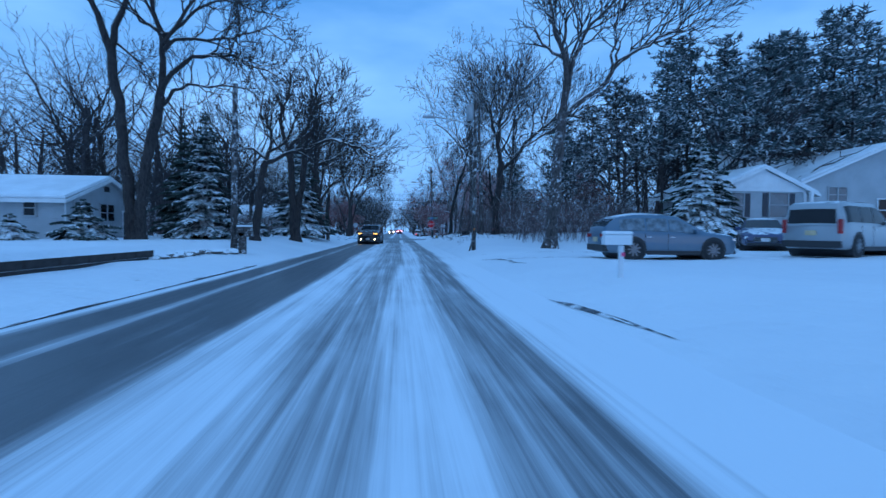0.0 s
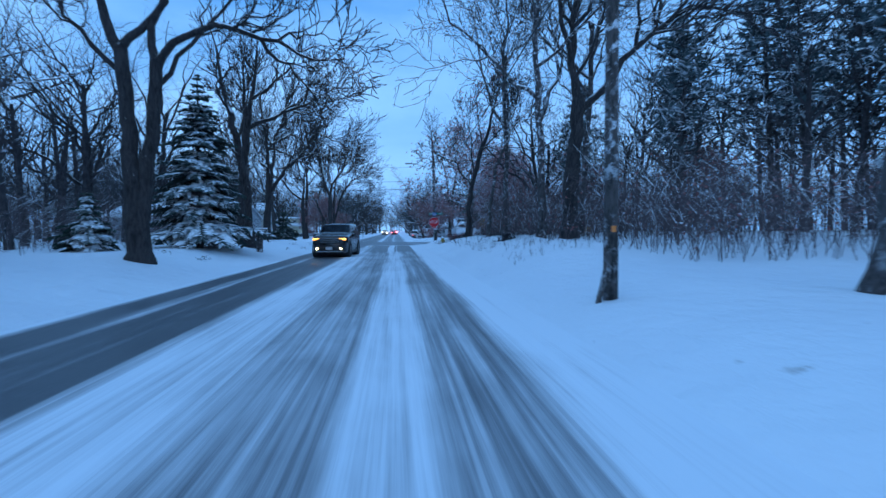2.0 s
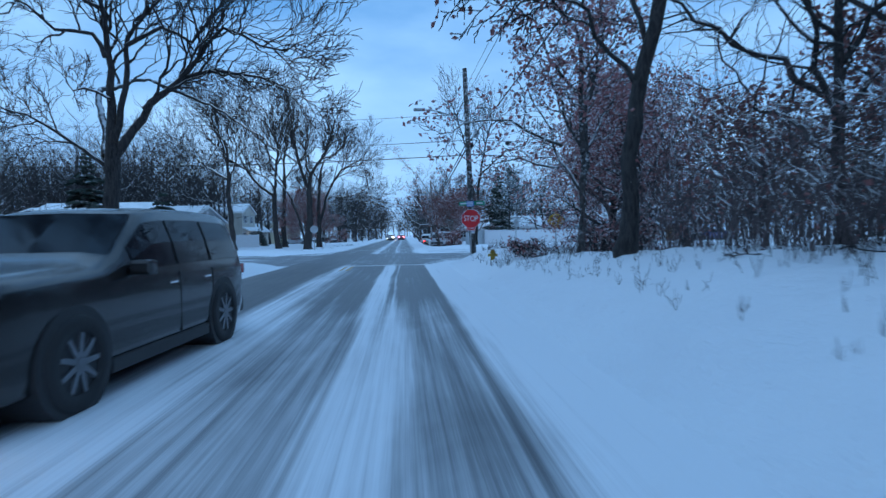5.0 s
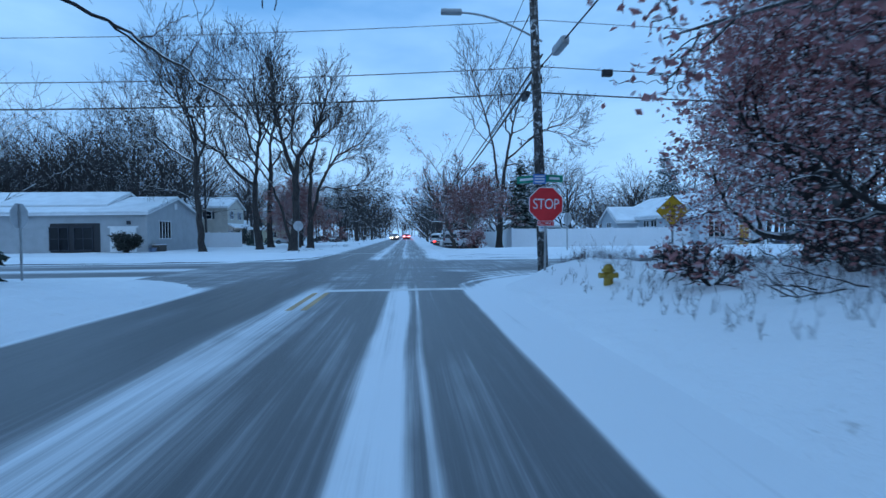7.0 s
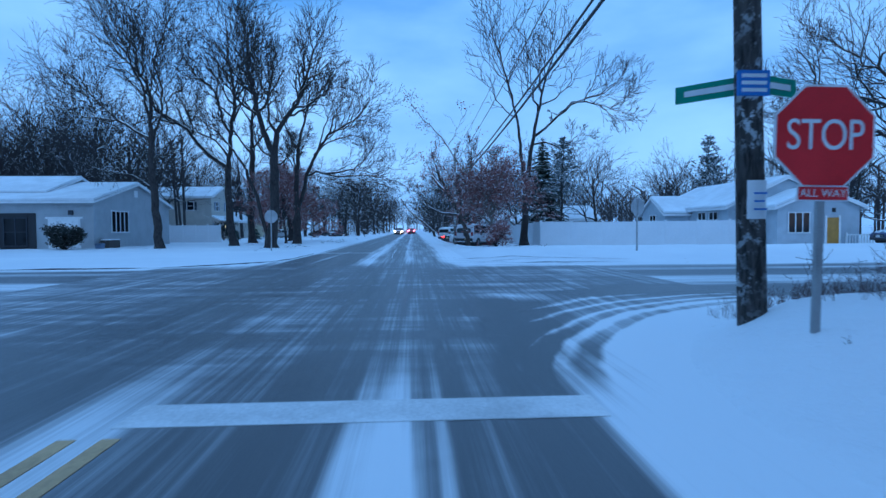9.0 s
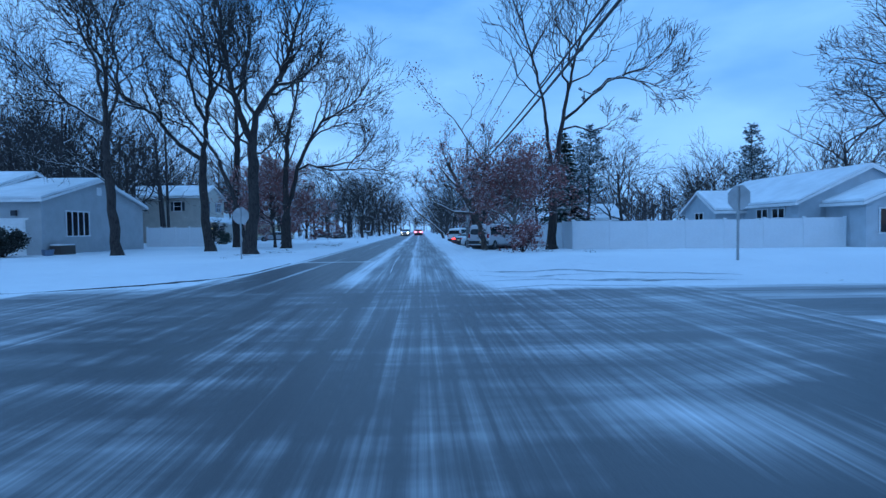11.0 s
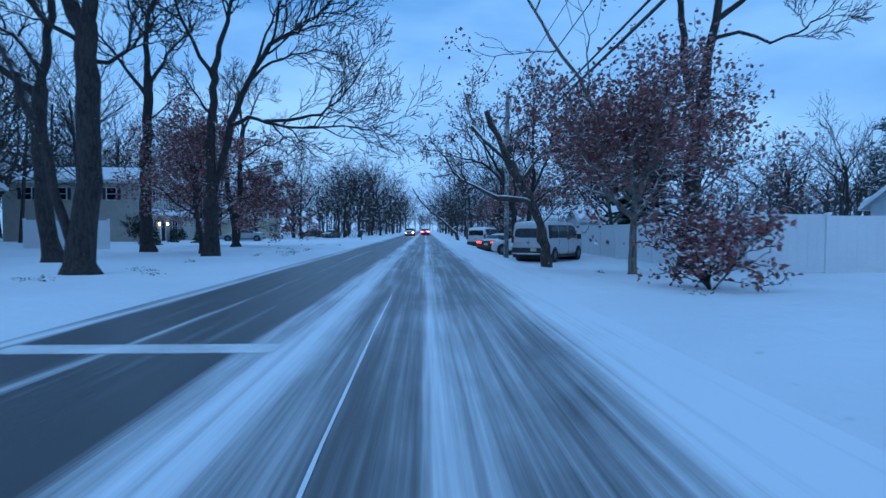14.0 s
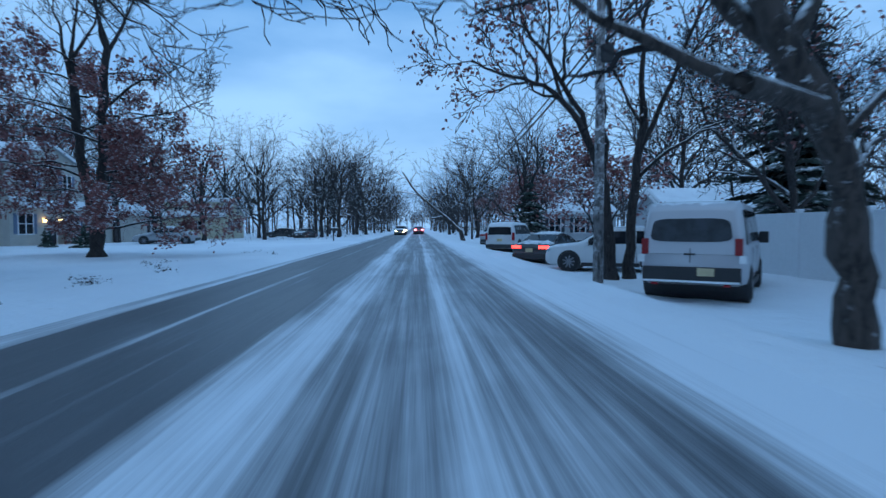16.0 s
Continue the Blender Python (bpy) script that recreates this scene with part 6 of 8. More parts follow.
def window(ob, face, at, u, z, w, h, cols=2, shutter=None, frame_mat="white", pane_mat="glass"):
    """A framed window on the wall plane face ('x-','x+','y-','y+') at the coordinate at, centred on u, z."""
    ax, sg = face[0], -1 if face[1] == "-" else 1

    def slab(nm, u0, u1, z0, z1, d0, d1, mt, parent):
        lo, hi = sorted((at + sg * d0, at + sg * d1))
        bm = boxed(lo, hi, u0, u1, z0, z1) if ax == "x" else boxed(u0, u1, lo, hi, z0, z1)
        return part(nm, bm, mt, parent)
    win = slab("window", u - w / 2, u + w / 2, z - h / 2, z + h / 2, 0.0, 0.02, "dark", ob)
    f = 0.07
    for k in range(cols):
        a, b = u - w / 2 + w * k / cols, u - w / 2 + w * (k + 1) / cols
        slab("pane", a + f / 2, b - f / 2, z - h / 2 + f / 2, z + h / 2 - f / 2, 0.02, 0.03, pane_mat, win)
        slab("mullion", b - f / 2, b + f / 2, z - h / 2, z + h / 2, 0.02, 0.07, frame_mat, win)
    slab("jamb", u - w / 2 - f / 2, u - w / 2 + f / 2, z - h / 2, z + h / 2, 0.02, 0.07, frame_mat, win)
    slab("head", u - w / 2 - f, u + w / 2 + f, z + h / 2, z + h / 2 + f, 0.0, 0.08, frame_mat, win)
    slab("sill", u - w / 2 - f, u + w / 2 + f, z - h / 2 - f, z - h / 2, 0.0, 0.1, frame_mat, win)
    if cols < 3:
        slab("rail", u - w / 2, u + w / 2, z - 0.025, z + 0.025, 0.03, 0.06, frame_mat, win)
    if shutter:
        for a in (u - w / 2 - 0.42, u + w / 2 + 0.08):
            slab("shutter", a, a + 0.34, z - h / 2, z + h / 2, 0.0, 0.04, shutter, win)
    return win


def plank(ob, nm, face, at, u0, u1, z0, z1, mt, d=0.05, label=""):
    ax, sg = face[0], -1 if face[1] == "-" else 1
    lo, hi = sorted((at, at + sg * d))
    return part(nm, boxed(lo, hi, u0, u1, z0, z1) if ax == "x" else boxed(u0, u1, lo, hi, z0, z1), mt, ob, label)


M["shutter_dark"] = plain("shutter_dark", (0.03, 0.035, 0.05), 0.5)
M["shutter_blue"] = plain("shutter_blue", (0.12, 0.17, 0.26), 0.5)
M["brown"] = plain("brown_plastic", (0.06, 0.05, 0.045), 0.6)

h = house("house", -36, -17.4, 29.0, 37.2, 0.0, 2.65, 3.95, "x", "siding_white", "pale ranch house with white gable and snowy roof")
window(h, "y-", 29.0, -19.05, 2.2, 0.6, 0.75, 1, None, "siding_white")
window(h, "y-", 29.0, -26.0, 1.85, 1.4, 1.0)
for u, w in ((30.6, 1.6), (33.1, 1.6)):
    window(h, "x+", -17.4, u, 2.1, w, 0.95, 2, None, "siding_white")
window(h, "x+", -17.4, 35.4, 1.5, 1.0, 1.4, 1)
plank(h, "gable_vent", "x+", -17.4, 32.85, 33.35, 3.3, 3.6, "dark")
plank(h, "corner_board", "x+", -17.4, 29.0, 29.12, 0.0, 2.65, "white", 0.03)

h = house("house", 19.55, 25.45, 33.2, 41.0, 0.3, 4.15, 5.5, "y", "siding_grey", "grey house wing with white gable and dark shutters", 0.75)
for u, w, z in ((20.82, 0.9, 3.15), (23.6, 1.3, 3.2)):
    window(h, "y-", 33.2, u, z, w, 1.5, 1, "shutter_dark", "siding_grey", "glass_blind")
part("gable_panel", prism(bmesh.new(), [(19.9, 4.3), (25.1, 4.3), (22.5, 5.42)], "y", 33.1, 33.18), "white", h, "white gable panel")
part("frieze_board", boxed(19.55, 25.45, 33.14, 33.2, 4.05, 4.3), "white", h)
for u in (19.56, 25.26):
    plank(h, "corner_board", "y-", 33.2, u, u + 0.18, 0.3, 4.05, "white")
plank(h, "porch_post", "y-", 32.75, 25.3, 25.48, 0.3, 4.05, "white", 0.18)
h = house("house", 22.6, 42, 36.0, 44.0, 0.3, 4.2, 7.0, "x", "siding_grey", "main block of a grey house with deep snowy roof")
h = house("house", 25.6, 37.0, 33.6, 42.0, 0.3, 4.75, 7.2, "y", "siding_grey", "broad grey gabled wing under deep snow", 0.45)
window(h, "y-", 33.6, 27.9, 3.95, 1.3, 0.95, 2, None, "siding_grey", "glass_blind")
window(h, "y-", 33.6, 31.5, 3.0, 1.6, 1.4, 2)
plank(h, "side_door", "y-", 33.6, 29.0, 30.2, 0.4, 2.7, "white", 0.05, "white side door")

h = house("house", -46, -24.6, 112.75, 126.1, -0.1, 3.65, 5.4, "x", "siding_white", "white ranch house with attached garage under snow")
window(h, "x+", -24.6, 116.6, 2.1, 2.7, 1.7, 4)
plank(h, "gable_vent", "x+", -24.6, 119.1, 119.7, 4.3, 4.9, "white")
plank(h, "plinth", "x+", -24.6, 112.8, 126.0, -0.1, 0.3, "siding_grey", 0.04)
d = plank(h, "garage_door", "y-", 112.75, -28.0, -25.6, 0.0, 2.3, "white", 0.05, "white panelled garage door")
for k in range(4):
    plank(d, "panel", "y-", 112.7, -27.9, -25.7, 0.07 + 0.56 * k, 0.55 + 0.56 * k, "white", 0.02)
plank(h, "garage_trim", "y-", 112.75, -28.2, -25.4, 2.3, 2.45, "white", 0.07)
# no recess is cut: a dark board on the wall paints the porch's shade
plank(h, "porch_recess", "y-", 112.75, -33.4, -28.9, -0.05, 2.75, "dark", 0.04, "flat dark board painted as the shade of a recessed porch")
for u in (-32.6, -30.4):
    window(h, "y-", 112.7, u, 1.3, 1.7, 2.1, 2, None, "shutter_dark")
plank(h, "wall_lamp", "y-", 112.75, -26.4, -26.1, 2.6, 2.95, "shutter_dark", 0.2)
h2 = house("roof_section", -44, -29.5, 115.0, 124.0, 3.7, 4.45, 5.95, "x", "siding_white", "raised roof section of the white ranch house")

h = house("house", -43.5, -29.5, 152, 161, -0.4, 6.2, 7.8, "x", "siding_tan", "two-storey tan house with a lit entrance")
for u in (-41, -37.5, -32.5):
    window(h, "y-", 152, u, 4.9, 1.0, 1.2, 1, "shutter_dark")
for u in (154.3, 158.6):
    window(h, "x+", -29.5, u, 4.9, 1.2, 1.3, 2, "shutter_blue")
window(h, "x+", -29.5, 153.6, 1.6, 1.6, 1.5, 2, "shutter_blue")
window(h, "x+", -29.5, 159.5, 1.6, 1.4, 1.5, 2, "shutter_blue")
plank(h, "entrance_door", "x+", -29.5, 156.0, 157.0, -0.2, 1.95, "shutter_dark", 0.06, "dark front door")
for u in (155.85, 157.0):
    plank(h, "door_post", "x+", -29.5, u, u + 0.15, -0.2, 2.1, "white", 0.12)
for u in (155.6, 157.5):
    plank(h, "wall_lantern", "x+", -29.5, u, u + 0.14, 1.75, 1.98, "lamp_warm", 0.18, "glowing porch lantern")
bm = bmesh.new()
prism(bm, [(-29.5, 3.3), (-28.3, 2.75), (-28.3, 2.95), (-29.5, 3.55)], "y", 152.0, 161.5)
part("porch_roof", bm, "snow_cap", h, "snowy lean-to roof over the entrance")
h = house("house", -33, -29.5, 161.5, 172, -0.4, 2.9, 4.2, "y", "siding_tan", "low side wing of a tan house")

h = house("house", -37, -27.5, 190, 199, -0.6, 3.0, 5.4, "x", "siding_cream", "cream house with a shed dormer in the roof")
for u in (193.0, 196.2):
    window(h, "x+", -27.5, u, 1.6, 1.2, 1.5, 2, "shutter_dark")
    window(h, "x+", -27.5, u, 3.9, 0.9, 1.2, 2)
window(h, "y-", 190, -31, 1.6, 1.2, 1.2)
dm = part("dormer", boxed(-36, -28.2, 190.9, 194.6, 3.2, 4.9), "siding_cream", h)
part("dormer_roof", boxed(-36.3, -27.9, 190.4, 194.6, 4.9, 5.15), "snow_cap", h)
for u in (-34, -32, -30):
    window(h, "y-", 190.9, u, 4.2, 1.1, 0.7)
h = house("house", -50, -38, 205, 214, -0.6, 3.0, 5.0, "x", "siding_grey", "grey house behind bare trees")

h = house("house", 26.4, 32.6, 107.2, 112, -0.3, 2.75, 4.0, "y", "siding_blue", "pale blue front wing with a door coloured as yellow-lit")
window(h, "y-", 107.2, 28.0, 1.6, 1.6, 1.4, 3)
# the yellow light at the entrance is put into the door's colour
plank(h, "door", "y-", 107.2, 30.1, 31.0, -0.1, 1.95, "door_yellow_lit", 0.05, "front door painted in the yellow of the light on it")
for u in (29.95, 31.0):
    plank(h, "door_post", "y-", 107.2, u, u + 0.15, -0.1, 2.1, "white", 0.07)
plank(h, "wall_lamp", "y-", 107.2, 30.5, 30.7, 2.35, 2.65, "dark", 0.12)
h = house("house", 24.6, 34, 110.5, 124, -0.3, 2.9, 5.1, "y", "siding_blue", "pale blue ranch house with broad snowy roof")
for u in (112.5, 114.3):
    window(h, "x-", 24.6, u, 1.9, 1.3, 1.2, 2)
h = house("house", 22.4, 26, 116.6, 121.4, -0.3, 2.6, 3.95, "x", "siding_blue", "small cross gable of a pale blue house")
window(h, "x-", 22.4, 119.0, 1.9, 1.3, 1.0, 2)
h = house("house", 18.8, 28.5, 152, 161, -0.4, 2.6, 4.6, "x", "siding_white", "white house with snowy roof behind the fence")
window(h, "y-", 152, 24.5, 1.6, 1.4, 1.2)
h = house("house", 12.2, 20, 168, 178, -0.4, 2.7, 4.4, "x", "siding_white", "white ranch house with dark shuttered windows")
for u in (13.6, 16.2):
    window(h, "y-", 168, u, 1.4, 1.2, 1.5, 2, "shutter_dark")
h = house("shed", 13, 17, 141, 145, -0.2, 2.2, 3.2, "x", "siding_white", "small white shed with snowy roof")

# ---- access rail by the yellow-lit door ----
rail = thing("handrail", pose(31.4, 106.9, -0.2), "white railing of an entrance ramp", "railing")
for k in range(13):
    part("baluster", boxed(k * 0.22, k * 0.22 + 0.05, -0.025, 0.025, 0.12, 0.85), "white", rail)
part("top_rail", boxed(-0.05, 2.8, -0.04, 0.04, 0.85, 0.93), "white", rail)
part("bottom_rail", boxed(-0.05, 2.8, -0.03, 0.03, 0.08, 0.14), "white", rail)
for x in (0.0, 2.7):
    part("post", boxed(x - 0.05, x + 0.05, -0.05, 0.05, -0.1, 1.05), "white", rail)


# ---- fences ----
def fence(a, b, height, label, n):
    """A panelled vinyl fence from a to b with capped posts."""
    ob = thing("fence", pose(0, 0, 0), label, "fence")
    a, b = Vector((*a, 0)), Vector((*b, 0))
    d = (b - a) / n
    ang = math.atan2(d.y, d.x)
    for k in range(n + 1):
        p = a + d * k
        z = gz(p.x, p.y) - 0.05
        m = Matrix.Translation((p.x, p.y, z)) @ Matrix.Rotation(ang, 4, "Z")
        ps = part("post", boxed(-0.065, 0.065, -0.065, 0.065, 0, height + 0.1), "vinyl", ob)
        ps.matrix_basis = m
        cp = part("cap", boxed(-0.085, 0.085, -0.085, 0.085, height + 0.1, height + 0.16, 0.02), "snow_cap", ps)
        if k < n:
            ln = d.length
            pn = part("panel", boxed(0.065, ln - 0.065, -0.02, 0.02, 0.06, height), "vinyl", ob)
            pn.matrix_basis = m
            part("top_rail", boxed(0.065, ln - 0.065, -0.04, 0.04, height - 0.02, height + 0.06), "vinyl", pn)
            part("bottom_rail", boxed(0.065, ln - 0.065, -0.04, 0.04, 0.04, 0.18), "vinyl", pn)
            for j in range(1, 8):
                part("board_joint", boxed(ln * j / 8 - 0.006, ln * j / 8 + 0.006, -0.025, 0.025, 0.18, height - 0.02), "vinyl", pn)
    return ob


fence((10.06, 111.2), (26.2, 108.6), 1.8, "tall white vinyl privacy fence on a snowy lawn", 7)
fence((10.06, 111.45), (10.0, 131.0), 1.8, "white vinyl privacy fence running back beside a parked van", 8)
fence((-26.6, 131.0), (-21.2, 131.0), 1.85, "short white vinyl fence beside the ranch house", 4)


# ---- kerbs ----
def kerb(tag, pts):
    """A low asphalt kerb along pts, half buried in snow."""
    verts, faces = [], []
    for k, (x, y) in enumerate(pts):
        a, b = pts[max(k - 1, 0)], pts[min(k + 1, len(pts) - 1)]
        d = Vector((b[0] - a[0], b[1] - a[1], 0)).normalized()
        nrm = Vector((-d.y, d.x, 0))
        lump = 0.02 * noise.noise((x * 0.7, y * 0.7, 5.0))
        for o, z in ((0.07, -0.05), (0.05, 0.045 + 2 * lump), (-0.06, 0.05 + 2 * lump), (-0.1, -0.05)):
            verts.append(Vector((x, y, z)) + nrm * o)
    for k in range(len(pts) - 1):
        for j in range(3):
            faces.append((4 * k + j, 4 * k + j + 1, 4 * k + j + 5, 4 * k + j + 4))
    tagged(part("kerb_" + tag, (verts, [], faces), "kerb"), "low dark asphalt kerb edged with snow", "kerb", kind="structure")


M["kerb"] = snowed("kerb_snow", (0.07, 0.068, 0.07), low=0.55, high=1.0, patch=0.5, scale=0.8, fine=12)
arc = lambda cx, cy, r, a0, a1: [(cx + r * math.cos(radians(a0 + (a1 - a0) * k / 14)), cy + r * math.sin(radians(a0 + (a1 - a0) * k / 14))) for k in range(15)]
line = lambda x0, y0, x1, y1, n: [(x0 + (x1 - x0) * k / n, y0 + (y1 - y0) * k / n) for k in range(n)]
kerb("northwest", line(-5.45, 99, -5.45, 94.2, 8) + arc(-11.35, 94.2, 5.9, 0, -90) + line(-11.4, 88.3, -30, 88.3, 16))
kerb("southwest", line(-5.45, 19, -5.45, -20, 40))

# ---- poles, wires and signs ----
def cable(name, a, b, sag, r, label, parent=None):
    a, b = Vector(a), Vector(b)
    n = 18
    pts = [a.lerp(b, k / n) - Vector((0, 0, sag * 4 * (k / n) * (1 - k / n))) for k in range(n + 1)]
    g = Growth(1)
    g.line(0, pts, [r] * (n + 1))
    ob = part(name, g.tubes((0,), (5,)), "wire", parent)
    return ob if parent else tagged(ob, label, "cable", "overhead wires")


def utility_pole(x, y, h, r, label, lean=(0, 0), wood="pole"):
    ob = thing("utility_pole", pose(x, y, gz(x, y) - 0.2), label, "utility pole", "utility poles")
    part("shaft", rod(bmesh.new(), (0, 0, 0), (lean[0], lean[1], h + 0.2), r, r * 0.72, 12), wood, ob, flat=False)
    return ob


def lamp_arm(ob, z, reach, rise):
    g = Growth(1)
    pts = [Vector((-reach * k / 8, 0, z + rise * math.sin(k / 8 * math.pi / 2))) for k in range(9)]
    g.line(0, pts, [0.03] * 9)
    part("lamp_arm", g.tubes((0,), (6,)), "galv", ob)
    bm = boxed(-reach - 0.55, -reach + 0.05, -0.12, 0.12, z + rise - 0.05, z + rise + 0.08, 0.04)
    part("lamp_head", bm, "galv", ob, "cobra-head street light")


M["orange_tag"] = plain("orange_tag", (0.7, 0.22, 0.04), 0.5)
utility_pole(-7.4, 23.3, 6.9, 0.15, "weathered wooden pole on the verge", (0.05, 0))
p = utility_pole(3.53, 29.4, 8.4, 0.12, "wooden utility pole with transformer and street light")
part("transformer", rod(bmesh.new(), (-0.3, -0.05, 7.2), (-0.3, -0.05, 8.0), 0.2, 0.2, 14), "galv", p, "grey can transformer", flat=False)
lamp_arm(p, 6.9, 2.3, 0.4)
part("brace", rod(bmesh.new(), (-0.26, -0.12, 0.1), (-0.08, -0.04, 0.75), 0.045, 0.04, 8), "pole", p, "short slanting wooden brace")
part("tag", boxed(-0.035, 0.035, -0.13, -0.112, 1.28, 1.38), "orange_tag", p, "small orange tag")
ps = utility_pole(4.0, 74.5, 9.6, 0.16, "wooden utility pole with street-name signs, flecked with snow", (-0.3, 0))
lamp_arm(ps, 6.9, 2.4, 0.8)
part("blue_sign", boxed(-0.33, 0.04, -0.2, -0.17, 2.74, 3.02), "sign_blue", ps, "small blue notice with white lines")
for k in range(3):
    part("text_bar", boxed(-0.29, 0.0, -0.206, -0.202, 2.78 + 0.08 * k, 2.82 + 0.08 * k), "sign_white", ps)
for sg, ang, w in ((1, 22, 0.66), (-1, -46, 0.86)):
    bl = part("street_name_sign", boxed(0.05, 0.05 + w, -0.012, 0.012, 2.82, 3.03), "sign_green", ps, "green street-name blade")
    bl.matrix_basis = Matrix.Rotation(radians(ang if sg > 0 else 180 + ang), 4, "Z")
    for dd in (-0.016, 0.016):
        part("name_bar", boxed(0.22, w - 0.06, dd - 0.002, dd + 0.002, 2.89, 2.96), "sign_white", bl)
bm = bmesh.new()
rows = [[bm.verts.new((0.17 * math.sin(a) - 0.05 + 0.008 * noise.noise((a * 3, z * 9, 0)), -0.172 * math.cos(a) + 0.012 * noise.noise((a * 4, z * 7, 5)), z)) for a in (-0.75, -0.5, -0.25, 0, 0.25, 0.5, 0.72)] for z in (1.36, 1.45, 1.54, 1.63, 1.72, 1.8)]
for p, q in zip(rows, rows[1:]):
    for k in range(6):
        bm.faces.new((p[k], p[k + 1], q[k + 1], q[k]))
nb = part("notice", bm, "sign_white", ps, "weathered white paper wrapped round the pole")
for k in range(3):
    part("text_bar", boxed(-0.12, 0.03 - 0.03 * (k % 2), -0.194, -0.186, 1.46 + 0.09 * k, 1.48 + 0.09 * k), "sign_blue", nb)
pe = utility_pole(4.45, 126.5, 9.7, 0.15, "tall wooden utility pole flecked with snow beside parked cars", (0.05, 0), "pole_flecked")
part("splice_box", boxed(0.0, 0.35, -0.2, 0.0, 6.3, 6.8, 0.05), "plastic", pe)
utility_pole(6.0, 178.0, 9.5, 0.14, "wooden utility pole further down the road")
utility_pole(-33.0, 76.5, 9.0, 0.14, "wooden utility pole on the side street")
utility_pole(38.0, 74.0, 9.0, 0.14, "wooden utility pole on the side street")
for z0, z1, z2, r, sg in ((6.3, 6.4, 6.6, 0.042, 0.5), (6.6, 6.7, 7.0, 0.032, 0.5), (8.5, 8.4, 8.6, 0.018, 0.6), (9.4, 9.6, 9.5, 0.013, 0.6)):
    cable("overhead_cable", (4.0, 74.5, z0), (4.64, 127.0, z1), sg, r, "black overhead cable along the road")
    cable("overhead_cable", (4.64, 127.0, z1), (6.0, 178.0, z2), sg, r, "black overhead cable along the road")
for z0, z1, r in ((6.6, 6.3, 0.02), (7.8, 8.9, 0.012), (8.2, 9.4, 0.01)):
    cable("overhead_cable", (3.53, 29.4, z0), (4.0, 74.5, z1), 0.5, r, "black overhead cable along the road")
    cable("overhead_cable", (4.6, -20, z0), (3.53, 29.4, z0), 0.5, r, "black overhead cable along the road")
for z0, z1, r in ((5.5, 5.9, 0.022), (6.25, 6.7, 0.014), (7.6, 7.9, 0.01)):
    cable("overhead_cable", (-33.0, 76.5, z1), (4.0, 74.5, z0), 0.55, r, "overhead cable across the street")
    cable("overhead_cable", (4.0, 74.5, z0), (38.0, 74.0, z1), 0.6, r, "overhead cable across the street")
for p0, p1, nm in (((5.75, 74.3, 5.95), (6.05, 74.5, 6.15), "cable_box"), ((4.02, 75.3, 6.0), (4.2, 76.1, 6.25), "splice_case"), ((4.05, 77.0, 6.0), (4.2, 77.8, 6.2), "splice_case")):
    tagged(part(nm, boxed(p0[0], p1[0], p0[1], p1[1], p0[2], p1[2], 0.04), "plastic"), "black cable splice box hung on a wire", "cable box", "overhead wires")

ob = thing("cable_coil", pose(8.1, 74.25, 5.6), "small coil of spare black cable hung on a wire", "cable coil", "overhead wires")
g = Growth(2)
g.line(0, [Vector((0.16 * math.cos(k * math.tau / 16), 0, 0.16 * math.sin(k * math.tau / 16))) for k in range(17)], [0.016] * 17)
part("loop", g.tubes((0,), (6,)), "wire", ob)
g = Growth(3)
g.line(0, [Vector((-2.2 + 0.14 * k, 0, 0.16 + 0.05 * math.sin(k * 2.1) + 0.02 * math.cos(k * 5))) for k in range(17)], [0.013] * 17)
part("slack_cable", g.tubes((0,), (5,)), "wire", ob)
tagged(part("splice_case", boxed(3.88, 4.08, 72.0, 73.0, 6.08, 6.3, 0.05), "galv"), "grey cable splice case hung on a wire", "cable box", "overhead wires")


def octagon(bm, w, y0, y1):
    r = w / 2 / math.cos(math.pi / 8)
    return prism(bm, [(r * math.cos(math.pi / 8 + k * math.pi / 4), r * math.sin(math.pi / 8 + k * math.pi / 4)) for k in range(8)], "y", y0, y1)


def stop_sign(x, y, z, w, turn, label, lean=0.0):
    """An octagonal stop sign on a steel post, its face towards local -y."""
    ob = thing("stop_sign", pose(x, y, gz(x, y), 0, lean, turn), label, "stop sign", "stop signs at the crossing")
    h = z - gz(x, y)
    part("post", boxed(-0.03, 0.03, 0.0, 0.05, -0.3, h + 0.35), "galv", ob)
    face = part("plate", octagon(bmesh.new(), w, -0.012, -0.006), "sign_white", ob)
    face.location = (0, 0, h)
    back = part("backing", octagon(bmesh.new(), w, -0.005, 0.0), "sign_back", ob)
    back.location = (0, 0, h)
    red = part("red_field", octagon(bmesh.new(), w * 0.955, -0.016, -0.013), "sign_red", ob)
    red.location = (0, 0, h)
    words("lettering", "STOP", w * 0.42, pose(0, -0.019, h, 90, 0, 0), "sign_white", ob, 0.001, 0.95).scale = (0.8, 1.02, 1.0)
    return ob, h


s, sh = stop_sign(3.69, 73.05, 2.16, 0.914, -2, "red octagonal stop sign on a steel post in snow", 1.0)
aw = part("supplementary_plate", boxed(-0.235, 0.235, -0.012, 0.0, sh - 0.58, sh - 0.44), "sign_white", s)
part("plate_field", boxed(-0.222, 0.222, -0.016, -0.012, sh - 0.567, sh - 0.453), "sign_red", aw)
words("plate_lettering", "ALL WAY", 0.1, pose(0, -0.019, sh - 0.51, 90, 0, 0), "sign_white", aw, 0.001)
stop_sign(-8.45, 102.2, 2.14, 0.76, 178, "stop sign for oncoming traffic seen from its grey back", 0)
